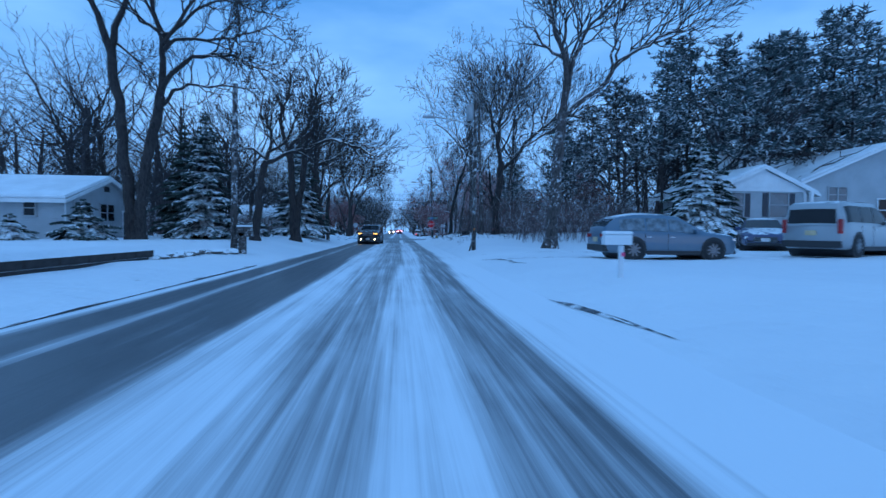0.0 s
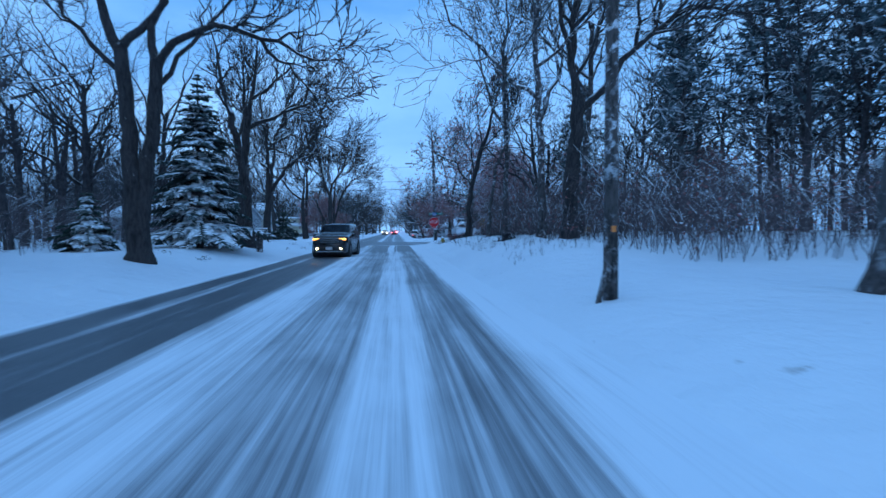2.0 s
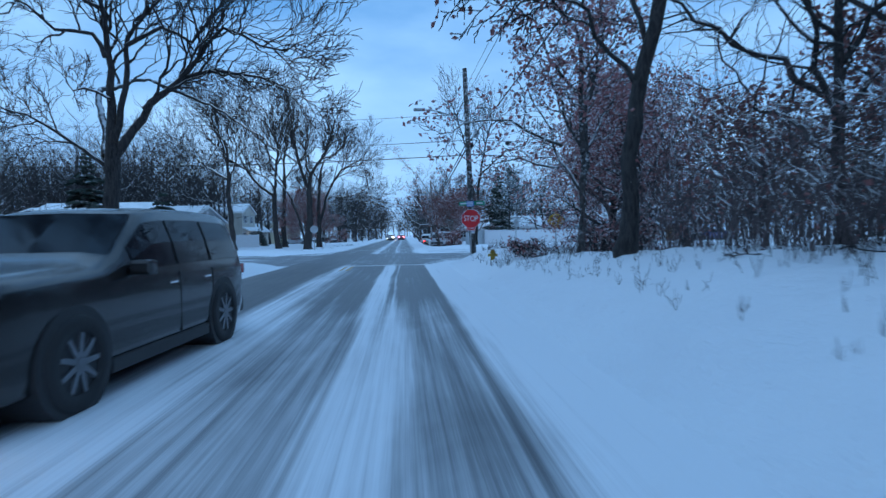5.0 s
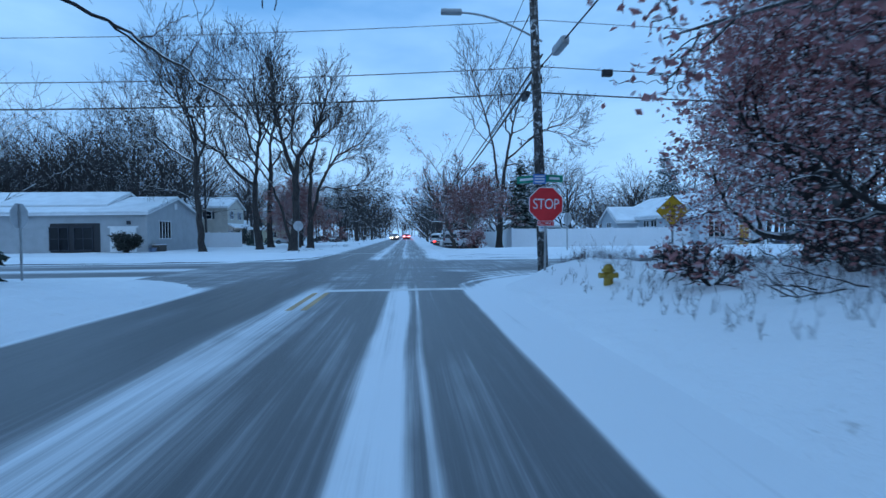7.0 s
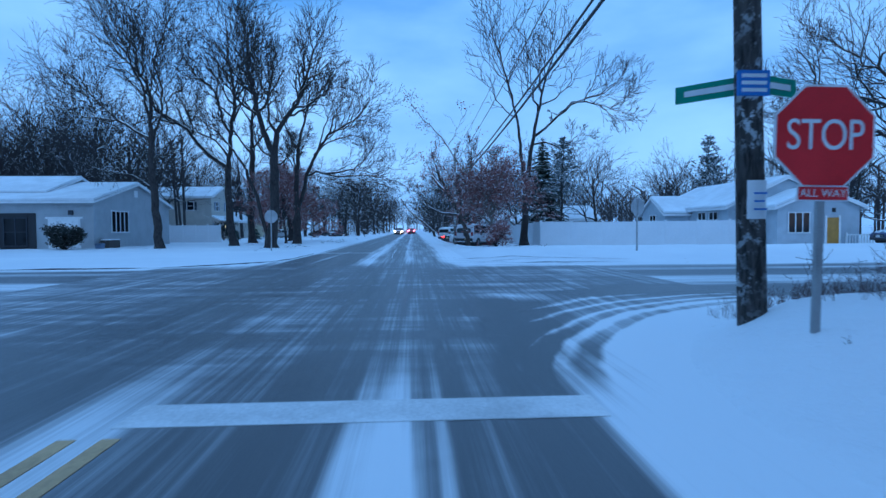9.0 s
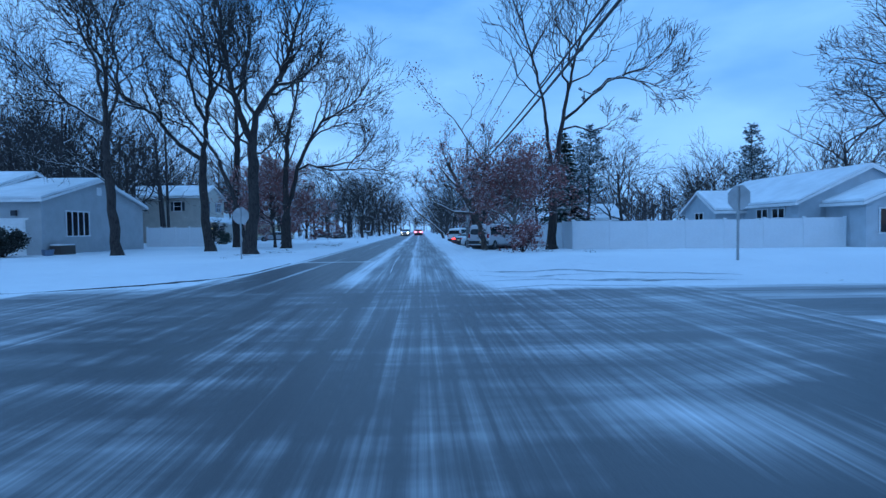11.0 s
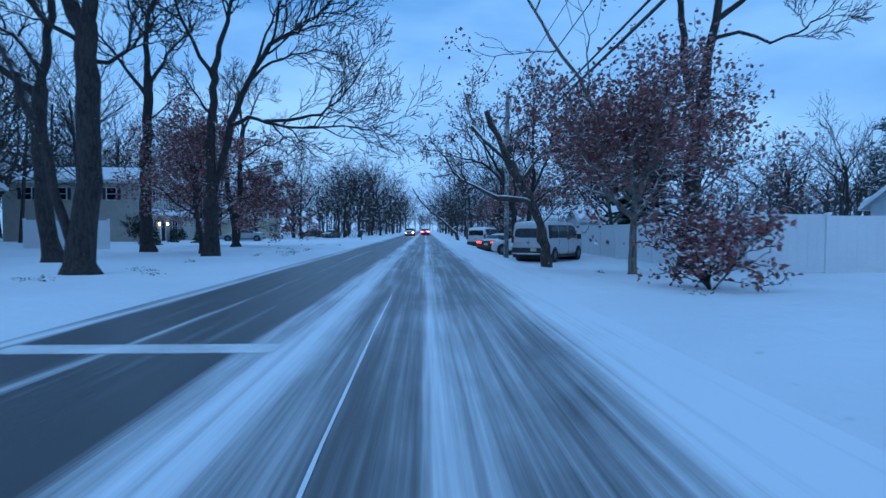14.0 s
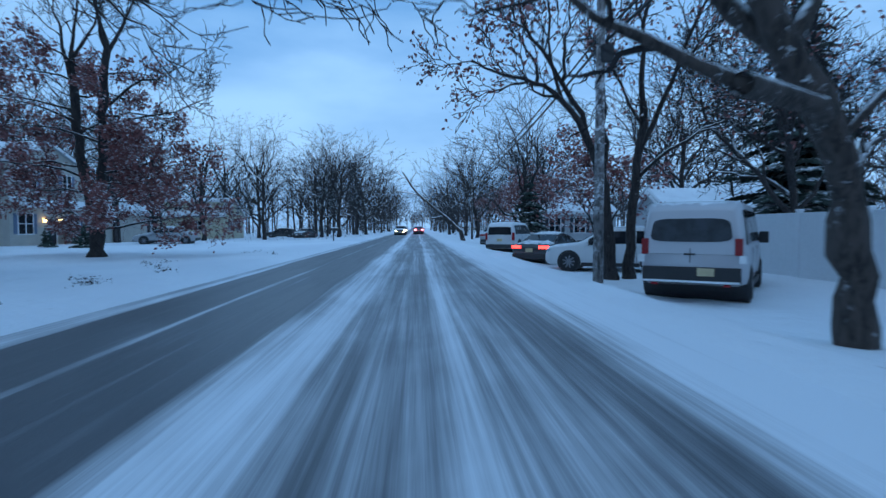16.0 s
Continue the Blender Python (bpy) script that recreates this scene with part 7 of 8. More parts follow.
stop_sign(-12.0, 76.4, 2.1, 0.76, 268, "stop sign of the side street seen from its grey back", 0)
stop_sign(9.85, 92.1, 2.25, 0.76, 112, "stop sign of the side street, turned half away", 0)

ob = thing("marker_post", pose(-9.9, 72.3, gz(-9.9, 72.3)), "thin dark marker post with a pink top", "marker post")
part("stake", boxed(-0.03, 0.03, -0.03, 0.03, -0.2, 0.5), "timber", ob)
part("tip", boxed(-0.033, 0.033, -0.033, 0.033, 0.5, 0.82), "pink", ob, "fluorescent pink tip")

ob = thing("warning_sign", pose(8.9, 76.5, gz(8.9, 76.5), 0, 0, -12), "yellow diamond warning sign on a post", "traffic sign")
part("post", boxed(-0.03, 0.03, 0.0, 0.05, -0.3, 2.2), "galv", ob)
dz = 2.0
pl = part("plate", prism(bmesh.new(), [(0, dz - 0.54), (0.54, dz), (0, dz + 0.54), (-0.54, dz)], "y", -0.012, 0.0), "sign_black", ob)
part("yellow_field", prism(bmesh.new(), [(0, dz - 0.52), (0.52, dz), (0, dz + 0.52), (-0.52, dz)], "y", -0.016, -0.012), "sign_yellow", pl)
for k, tx in enumerate(("CHILDREN", "IN", "AREA")):
    words("lettering", tx, 0.135, pose(0, -0.019, dz + 0.15 - 0.16 * k, 90, 0, 0), "sign_black", ob, 0.001)

ob = thing("fire_hydrant", pose(4.27, 69.9, gz(4.27, 69.9) - 0.1) @ Matrix.Scale(0.85, 4), "yellow fire hydrant half sunk in snow", "hydrant")
part("barrel", rod(bmesh.new(), (0, 0, -0.1), (0, 0, 0.45), 0.12, 0.11, 16), "hydrant", ob, flat=False)
part("flange", rod(bmesh.new(), (0, 0, 0.42), (0, 0, 0.48), 0.16, 0.16, 16), "hydrant", ob)
bm = bmesh.new()
bmesh.ops.create_uvsphere(bm, u_segments=16, v_segments=8, radius=0.125)
for v in bm.verts:
    v.co.z = max(0, v.co.z) * 1.15 + 0.48
part("bonnet", bm, "hydrant", ob, flat=False)
part("operating_nut", rod(bmesh.new(), (0, 0, 0.6), (0, 0, 0.67), 0.035, 0.03, 6), "hydrant", ob)
for a in (0, 90, 180):
    v = Vector((math.cos(radians(a + 180)), -math.sin(radians(a)), 0))
    nz = part("outlet", rod(bmesh.new(), v * 0.1 + Vector((0, 0, 0.33)), v * 0.2 + Vector((0, 0, 0.33)), 0.07, 0.06, 12), "hydrant", ob)
    part("outlet_cap", rod(bmesh.new(), v * 0.2 + Vector((0, 0, 0.33)), v * 0.24 + Vector((0, 0, 0.33)), 0.075, 0.07, 8), "hydrant", nz)
bm = bmesh.new()
bmesh.ops.create_uvsphere(bm, u_segments=12, v_segments=8, radius=0.15)
for v in bm.verts:
    v.co.z = v.co.z * 0.35 + 0.66
part("snow_cap", bm, "snow_cap", ob, flat=False)


def mailbox(x, y, label, top, post, body, turn=0, chunky=False):
    ob = thing("mailbox", pose(x, y, gz(x, y), 0, 0, turn), label, "mailbox", "roadside mailboxes")
    w = 0.14 if chunky else 0.05
    part("post", boxed(-w, w, -w, w, -0.2, top - 0.25, 0.02), post, ob)
    if chunky:
        part("arm", boxed(-0.16, 0.42, -0.14, 0.14, top - 0.42, top - 0.24, 0.03), post, ob)
    bm = bmesh.new()
    prism(bm, [(-0.11, top - 0.24), (0.11, top - 0.24), (0.11, top - 0.09), (0.075, top - 0.03), (0, top), (-0.075, top - 0.03), (-0.11, top - 0.09)], "x", -0.2, 0.38)
    part("box", bm, body, ob)
    part("door", boxed(0.38, 0.395, -0.1, 0.1, top - 0.23, top - 0.06), body, ob)
    part("snow_cap", boxed(-0.22, 0.4, -0.1, 0.1, top - 0.02, top + 0.05, 0.03), "snow_cap", ob)
    return ob


mailbox(-6.95, 22.9, "stout wooden mailbox stand capped with snow", 1.12, "pole", "pole", 0, True)
mailbox(-6.9, 50.2, "wooden mailbox stand with a broad snowy box", 1.2, "pole", "pole", 0, True)
mb = mailbox(4.2, 10.9, "white mailbox post with pale box", 0.93, "vinyl", "vinyl", 180)
part("reflector", boxed(-0.04, 0.04, 0.112, 0.118, 0.45, 0.53), "pink", mb, "small pink reflector")
mailbox(-7.9, 160.0, "black mailbox on a dark post", 1.15, "plastic", "plastic", 0)

# low timber edging and stones beside the first lawn
for k in range(9):
    for c in range(2):
        y0 = 7.0 + k * 1.28 + 0.4 * c
        ob = part("timber_beam", boxed(-0.1, 0.1, 0.01, 1.26, 0.0, 0.215, 0.015), "timber")
        ob.matrix_world = pose(-9.05 + 0.02 * k, y0, 0.09 + 0.22 * c, 0, 0, -1 + 0.4 * c)
        tagged(ob, "dark landscape timber edging a snowy lawn", "timber edging", "timber edging beams")
rs = random.Random(9)
for k in range(16):
    bm = bmesh.new()
    bmesh.ops.create_icosphere(bm, subdivisions=2, radius=0.5)
    a, b, c = rs.uniform(0.35, 0.7), rs.uniform(0.4, 0.8), rs.uniform(0.12, 0.2)
    for v in bm.verts:
        v.co = Vector((v.co.x * a, v.co.y * b, v.co.z * c * 1.6)) * (1 + 0.25 * noise.noise(v.co * 3 + Vector((k, 0, 0))))
    ob = part("flagstone", bm, "stone")
    x, y = -8.9 + k * 0.11 + rs.uniform(-0.15, 0.15), 18.9 + k * 0.24
    ob.matrix_world = pose(x, y, gz(x, y) + 0.02 + 0.06 * (k % 2), 0, 0, rs.uniform(0, 180))
    tagged(ob, "flat grey stone dusted with snow", "stone", "garden edging stones")


def shrub(seed, loc, h, w, label, leaf, mat="leaf", size=0.13, stems=9):
    g = Growth(seed)
    c = {"wob": 0.3, "lift": 0.03, "kids": (5, 4, 3, 2), "fork": 0.15, "spread": 0.9, "reach": 0.6, "open": False}
    for k in range(stems):
        a = g.r.uniform(0, math.tau)
        g.grow(Vector((0, 0, -0.05)), Vector((math.cos(a) * w / h * 0.55, math.sin(a) * w / h * 0.55, 1)).normalized(), h * g.r.uniform(0.6, 0.95), 0.022, 0, 2, c)
    ob = thing("shrub", pose(loc[0], loc[1], gz(*loc)), label, "shrub", "garden shrubs")
    part("crown", g.tubes((0, 1, 2), (4, 3, 2)), "twig", ob)
    tagged(part("foliage", leaves(g, leaf, size, 0.1), mat, ob), kind="stuff")
    return ob


shrub(71, (5.55, 104.9), 1.7, 2.6, "bushy sapling with russet leaves in the snow", 2300)
shrub(72, (-25.2, 110.2), 1.7, 2.2, "dark evergreen bush in front of a garage", 9000, "bush", 0.13, 26)
shrub(73, (-24.0, 140.5), 2.4, 2.4, "dark rounded bush beside the white fence", 2500, "bush", 0.12)
shrub(74, (-28.2, 158.0), 1.4, 1.8, "low dark bush by an entrance", 1500, "needle", 0.12)
for k, (x, y, h) in enumerate(((7.6, 66.0, 1.2), (8.5, 68.4, 1.4), (9.6, 69.8, 1.5), (11.2, 70.6, 1.6), (8.0, 64.0, 1.3), (12.6, 69.2, 1.6))):
    shrub(80 + k, (x, y), h, 2.2, "low bare brush with a few russet leaves", 420, "leaf_snowy", stems=16)
shrub(75, (5.6, 69.3), 0.9, 1.6, "low tangle of russet leaves in the snow", 200, "leaf_snowy")
shrub(76, (5.2, 67.5), 0.8, 1.8, "low tangle of russet leaves in the snow", 180, "leaf_snowy")
ob = thing("storage_box", pose(-24.0, 113.9, gz(-24, 113.9)), "brown storage box with snow on its lid", "storage box")
part("box", boxed(-0.35, 0.35, -0.8, 0.8, 0, 0.62, 0.03), "brown", ob)
part("snow_cap", boxed(-0.34, 0.34, -0.78, 0.78, 0.62, 0.7, 0.03), "snow_cap", ob)
ob = thing("bin", pose(-23.9, 112.2, gz(-24, 112)), "small blue-grey tub beside a storage box", "tub")
part("tub", rod(bmesh.new(), (0, 0, 0), (0, 0, 0.4), 0.3, 0.36, 14), "shutter_blue", ob)


# ---- vehicles ----
def wheel(ob, x, y, r, w, spokes=9):
    """A tyre under its vehicle, with a spoked rim on the outer side."""
    s = 1 if x > 0 else -1
    bm = bmesh.new()
    prof = [(r * 0.64, -w / 2), (r * 0.93, -w / 2), (r, -w * 0.36), (r, w * 0.36), (r * 0.93, w / 2), (r * 0.64, w / 2)]
    n, rings = 24, []
    for k in range(n):
        a = k * math.tau / n
        rings.append([bm.verts.new((x + t, y + q * math.cos(a), r + q * math.sin(a))) for q, t in prof])
    for k in range(n):
        for j in range(len(prof)):
            bm.faces.new((rings[k][j], rings[(k + 1) % n][j], rings[(k + 1) % n][(j + 1) % 6], rings[k][(j + 1) % 6]))
    tyre = part("wheel", bm, "rubber", ob, flat=False)
    bm = rod(bmesh.new(), (x - s * w * 0.1, y, r), (x + s * w * 0.38, y, r), r * 0.66, r * 0.66, 20)
    part("rim_well", bm, "plastic", tyre)
    bm = bmesh.new()
    for k in range(spokes):
        a = k * math.tau / spokes + 0.3
        c, d = Vector((0, math.cos(a), math.sin(a))), Vector((0, -math.sin(a), math.cos(a)))
        o = Vector((x + s * w * 0.47, y, r))
        q = [o - d * 0.03, o + d * 0.03, o + c * r * 0.62 + d * 0.02, o + c * r * 0.62 - d * 0.02]
        top = [bm.verts.new(v) for v in q]
        bot = [bm.verts.new(v - Vector((s * w * 0.18, 0, 0))) for v in q]
        bm.faces.new(top)
        for j in range(4):
            bm.faces.new((top[j], top[(j + 1) % 4], bot[(j + 1) % 4], bot[j]))
    part("rim", bm, "rim", tyre)
    part("hub", rod(bmesh.new(), (x + s * w * 0.3, y, r), (x + s * w * 0.49, y, r), r * 0.15, r * 0.12, 10), "rim", tyre)
    return tyre


SHAPES = {
    "suv": dict(roof=((0, 0.6), (0.012, 0.72), (0.05, 0.85), (0.12, 0.955), (0.26, 1.0), (0.46, 0.995), (0.55, 0.965), (0.72, 0.68), (0.76, 0.645), (0.92, 0.6), (0.975, 0.56), (0.992, 0.5), (1, 0.42)), belt=((0, 0.56), (0.1, 0.62), (0.72, 0.575), (0.95, 0.54), (1, 0.4)), top=0.75, side=(0.1, 0.3, 0.47, 0.66), back=(0.014, 0.075), front=(0.56, 0.715)),
    "wagon": dict(roof=((0, 0.6), (0.01, 0.78), (0.045, 0.92), (0.1, 0.985), (0.3, 1.0), (0.48, 0.99), (0.545, 0.965), (0.675, 0.7), (0.7, 0.68), (0.93, 0.635), (0.975, 0.61), (0.99, 0.54), (1, 0.42)), belt=((0, 0.56), (0.1, 0.6), (0.68, 0.6), (0.95, 0.58), (1, 0.4)), top=0.76, side=(0.08, 0.27, 0.45, 0.63), back=(0.012, 0.04), front=(0.555, 0.67)),
    "boxy": dict(roof=((0, 0.58), (0.008, 0.86), (0.03, 0.96), (0.09, 1.0), (0.5, 1.0), (0.58, 0.97), (0.715, 0.665), (0.75, 0.645), (0.94, 0.585), (0.985, 0.5), (1, 0.4)), belt=((0, 0.56), (0.1, 0.59), (0.72, 0.575), (0.95, 0.5), (1, 0.38)), top=0.8, side=(0.05, 0.26, 0.45, 0.65), back=(0.0006, 0.0079), front=(0.585, 0.71)),
    "sedan": dict(roof=((0, 0.56), (0.015, 0.67), (0.13, 0.71), (0.165, 0.73), (0.32, 0.95), (0.44, 1.0), (0.54, 0.98), (0.72, 0.7), (0.77, 0.66), (0.93, 0.56), (0.985, 0.48), (1, 0.38)), belt=((0, 0.54), (0.1, 0.66), (0.72, 0.63), (0.95, 0.5), (1, 0.36)), top=0.72, side=(0.24, 0.43, 0.66), back=(0.18, 0.315), front=(0.55, 0.715)),
    "van": dict(roof=((0, 0.5), (0.006, 0.9), (0.022, 0.97), (0.08, 1.0), (0.68, 1.0), (0.74, 0.97), (0.86, 0.62), (0.885, 0.57), (0.965, 0.48), (0.99, 0.42), (1, 0.33)), belt=((0, 0.48), (0.1, 0.55), (0.8, 0.54), (0.95, 0.44), (1, 0.3)), top=0.86, side=(0.06, 0.3, 0.54, 0.79), back=(0.0019, 0.0056), front=(0.75, 0.855)),
}


def car(m, label, body, L, W, H, kind, r=0.34, front=0.9, rear=0.8, lamps=False, tails=False, group="parked cars", plate="plate", snow=0.05, glass="glass"):
    """A road vehicle lofted from its side profile, its nose towards local +y; kind: suv, boxy, sedan or van."""
    ob = thing("van" if kind == "van" else "car", m, label, "van" if kind == "van" else "car", group)
    sh = SHAPES[kind]
    at = lambda rows, u: float(np.interp(u, [p[0] for p in rows], [p[1] for p in rows]))
    half = ((0, 0.86), (0.02, 0.94), (0.08, 1), (0.86, 1), (0.94, 0.95), (0.98, 0.86), (1, 0.74))
    base = ((0, 0.36), (0.05, 0.25), (0.94, 0.22), (1, 0.28))
    Y = lambda u: (u - 0.5) * L

    def ring(u):
        roof, wd, bot = at(sh["roof"], u) * H, at(half, u) * W / 2, at(base, u) + (0.1 if kind == "van" else 0.0)
        belt = min(at(sh["belt"], u) * H, roof - 0.03)
        k = max(0.0, min(1.0, (roof - belt) / (H - at(sh["belt"], 0.4) * H)))
        wr = wd * (0.93 + (sh["top"] - 0.93) * k)
        return bot, belt, roof, wd, wr

    def side(u, v):
        bot, belt, roof, wd, wr = ring(u)
        return Vector((wd * 0.985 + (wr - wd * 0.985) * v + 0.02 * math.sin(v * math.pi), Y(u), belt + (roof - 0.05 - belt) * v))
    us = sorted({0, 0.0025, 0.006, 0.008, 0.012, 0.03, 0.05, 0.08, 0.12, 0.16, 0.2, 0.26, 0.32, 0.38, 0.44, 0.5, 0.55, 0.6, 0.66, 0.72, 0.76, 0.8, 0.85, 0.9, 0.94, 0.965, 0.98, 0.992, 1.0})
    verts, faces = [], []
    for u in us:
        bot, belt, roof, wd, wr = ring(u)
        mid = (bot + belt) / 2
        pts = [(wd * 0.86, bot), (wd * 0.965, bot + 0.05), (wd * 0.995, bot + 0.18), (wd, mid), (wd * 0.995, belt - 0.09), (wd * 0.975, belt), (side(u, 0.5).x, side(u, 0.5).z), (wr, roof - 0.05), (wr - 0.05, roof - 0.012), (wr * 0.6, roof + 0.008), (0, roof + 0.014)]
        row = [(x, Y(u), z) for x, z in pts] + [(-x, Y(u), z) for x, z in pts[-2::-1]]
        verts += row
    n = 21
    for k in range(len(us) - 1):
        for j in range(n - 1):
            faces.append((k * n + j, k * n + j + 1, (k + 1) * n + j + 1, (k + 1) * n + j))
        faces.append((k * n + n - 1, k * n, (k + 1) * n, (k + 1) * n + n - 1))
    faces += [tuple(range(n))[::-1], tuple((len(us) - 1) * n + j for j in range(n))]
    bm = bmesh.new()
    vs = [bm.verts.new(v) for v in verts]
    for f in faces:
        bm.faces.new([vs[i] for i in f])
    part("body", bm, body, ob, flat=False)

    def pane(nm, grid, out, mt=glass):
        bm = bmesh.new()
        rows = [[bm.verts.new(p + out * 0.012) for p in g] for g in grid]
        low = [[bm.verts.new(p - out * 0.02) for p in g] for g in grid]
        h, w = len(grid), len(grid[0])
        for i in range(h - 1):
            for j in range(w - 1):
                bm.faces.new((rows[i][j], rows[i][j + 1], rows[i + 1][j + 1], rows[i + 1][j]))
        rim = [(0, j) for j in range(w)] + [(i, w - 1) for i in range(1, h)] + [(h - 1, j) for j in range(w - 2, -1, -1)] + [(i, 0) for i in range(h - 2, 0, -1)]
        for (i, j), (p, q) in zip(rim, rim[1:] + rim[:1]):
            bm.faces.new((rows[i][j], low[i][j], low[p][q], rows[p][q]))
        return part(nm, bm, mt, ob)
    for nm, (u0, u1), out in (("rear_window", sh["back"], Vector((0, -1, 0.35))), ("windscreen", sh["front"], Vector((0, 0.7, 0.7)))):
        grid = []
        for k in range(5):
            u = u0 + (u1 - u0) * k / 4
            bot, belt, roof, wd, wr = ring(u)
            grid.append([Vector((wr * 0.94 * (j / 3 - 1), Y(u), roof + 0.012 - 0.02 * abs(j / 3 - 1))) for j in range(7)])
        if kind == "van" and nm == "rear_window":
            bot, belt, roof, wd, wr = ring(0.004)
            bm = bmesh.new()
            ring_v = []
            for k in range(28):
                a = k * math.tau / 28
                cx, cz = math.copysign(abs(math.cos(a)) ** 0.35, math.cos(a)), math.copysign(abs(math.sin(a)) ** 0.4, math.sin(a))
                ring_v.append((cx * W * 0.365 * (1 - 0.05 * cz), Y(0.0) - 0.008 + 0.034 * (cz + 1) * 0.5, H * 0.715 + cz * H * 0.115))
            outer = [bm.verts.new(p) for p in ring_v]
            bm.faces.new(outer)
            back = bmesh.ops.extrude_face_region(bm, geom=bm.faces[:])["geom"]
            bmesh.ops.translate(bm, verts=[q for q in back if isinstance(q, bmesh.types.BMVert)], vec=(0, 0.06, 0))
            bmesh.ops.recalc_face_normals(bm, faces=bm.faces)
            part(nm, bm, "glass_frost", ob, "rear window dusted with snow")
            continue
        pane(nm, grid, out.normalized(), glass if nm == "windscreen" else "glass")
    cuts = sh["side"]
    for a, c in zip(cuts, cuts[1:]):
        for s in (1, -1):
            grid = []
            for k in range(5):
                u = a + 0.007 + (c - a - 0.014) * k / 4
                grid.append([Vector((s * p.x, p.y, p.z)) for p in (side(u, v) for v in (0.1, 0.48, 0.86))])
            pane("window", grid, Vector((s, 0, 0.25)).normalized())
    if snow:
        u0, u1 = (0.13, 0.5) if kind != "sedan" else (0.36, 0.52)
        if kind == "van":
            u0, u1 = 0.05, 0.68
        bm = bmesh.new()
        rows = []
        for k in range(9):
            u = u0 + (u1 - u0) * k / 8
            bot, belt, roof, wd, wr = ring(u)
            e = min(1.0, 3 * min(k, 8 - k) / 8 + 0.15)
            rows.append([bm.verts.new((wr * 0.9 * (j / 4 - 1), Y(u), roof + 0.004 + snow * e * (1 - abs(j / 4 - 1) ** 3))) for j in range(9)])
        for i in range(8):
            for j in range(8):
                bm.faces.new((rows[i][j], rows[i][j + 1], rows[i + 1][j + 1], rows[i + 1][j]))
        part("roof_snow", bm, "snow_cap", ob, "layer of snow on the roof", flat=False)
    f, b = L / 2, -L / 2
    yf, yr = f - front, b + rear
    belt = at(sh["belt"], 0.4) * H
    for y in (yf, yr):
        part("wheel_arch", rod(bmesh.new(), (-W / 2 - 0.004, y, r * 1.02), (W / 2 + 0.004, y, r * 1.02), r * 1.17, r * 1.17, 28), "plastic", ob)
        for s in (-1, 1):
            wheel(ob, s * (W / 2 - 0.075), y, r, 0.22)
    nose = ring(0.97)[2]
    for s in (-1, 1):
        part("sill_trim", boxed(*sorted((s * W / 2 * 0.94, s * W / 2 * 1.002)), yr + r * 1.2, yf - r * 1.2, 0.2, 0.34, 0.02), "plastic", ob)
        part("mirror", boxed(*sorted((s * W / 2 * 0.98, s * (W / 2 + 0.2))), Y(cuts[-1]) - 0.05, Y(cuts[-1]) + 0.1, belt, belt + (0.15 if kind != "van" else 0.3), 0.035), body if kind != "van" else "plastic", ob)
        for y in (Y(cuts[-2]) + 0.12, Y(cuts[-3]) + 0.12 if len(cuts) > 3 else Y(cuts[0]) + 0.35):
            part("door_handle", boxed(*sorted((s * W / 2 * 0.975, s * W / 2 * 1.012)), y - 0.09, y + 0.09, belt - 0.15, belt - 0.12, 0.01), "chrome", ob)
            part("door_gap", boxed(*sorted((s * W / 2 * 0.98, s * W / 2 * 1.003)), y - 0.16, y - 0.148, 0.36, belt - 0.03), "plastic", ob)
        w9 = ring(0.955)[3]
        part("headlight", boxed(*sorted((s * w9 * 0.55, s * w9 * 0.97)), Y(0.95), Y(0.988), nose - 0.2, nose - (0.1 if lamps else 0.08), 0.03), {1: "lamp_amber", 2: "lamp_far"}.get(int(lamps), "chrome"), ob)
        if lamps:
            part("indicator", boxed(*sorted((s * w9 * 0.42, s * w9 * 0.56)), Y(0.96), Y(0.99), nose - 0.22, nose - 0.1, 0.02), "lamp_amber", ob)
            part("fog_lamp", boxed(*sorted((s * w9 * 0.64, s * w9 * 0.75)), Y(0.97), f + 0.03, 0.42, 0.5, 0.035), "lamp_white", ob)
            part("bumper_lip", boxed(*sorted((0.0, s * W * 0.36)), f - 0.05, f + 0.035, 0.3, 0.335, 0.01), "chrome", ob)
        wt, z0, z1 = ring(0.012)[3], belt * 0.8, belt * 1.1
        if kind in ("van", "boxy"):
            part("tail_light", boxed(*sorted((s * wt * 0.86, s * wt * 1.015)), b - 0.012, b + 0.12, belt * (0.86 if kind == "van" else 0.72), belt * 1.16, 0.02), {1: "lamp_red", 2: "lamp_brake"}.get(int(tails), "red_lens"), ob)
        else:
            part("tail_light", boxed(*sorted((s * wt * 0.5, s * wt * 1.03)), b - 0.012, b + 0.2, belt * 0.82, belt * 0.96, 0.025), {1: "lamp_red", 2: "lamp_brake"}.get(int(tails), "red_lens"), ob)
    part("front_bumper", boxed(-W * 0.38, W * 0.38, f - 0.12, f + 0.015, 0.24, 0.36, 0.03), "plastic", ob)
    part("rear_bumper", boxed(-W * 0.45, W * 0.45, b - 0.03, b + 0.15, 0.3 if kind != "van" else 0.4, 0.52 if kind != "van" else 0.74, 0.03), "plastic", ob)
    if kind == "van":
        part("bumper_snow", boxed(-W * 0.44, W * 0.44, b - 0.09, b - 0.02, 0.42, 0.46), "snow_cap", ob)
        for s in (-1, 1):
            part("reversing_lens", boxed(*sorted((s * W * 0.43, s * W * 0.495)), b - 0.02, b + 0.05, belt * 0.72, belt * 0.86, 0.01), "white", ob)
            part("reflector", boxed(*sorted((s * W * 0.3, s * W * 0.36)), b - 0.1, b - 0.02, 0.36, 0.41), "red_lens", ob)
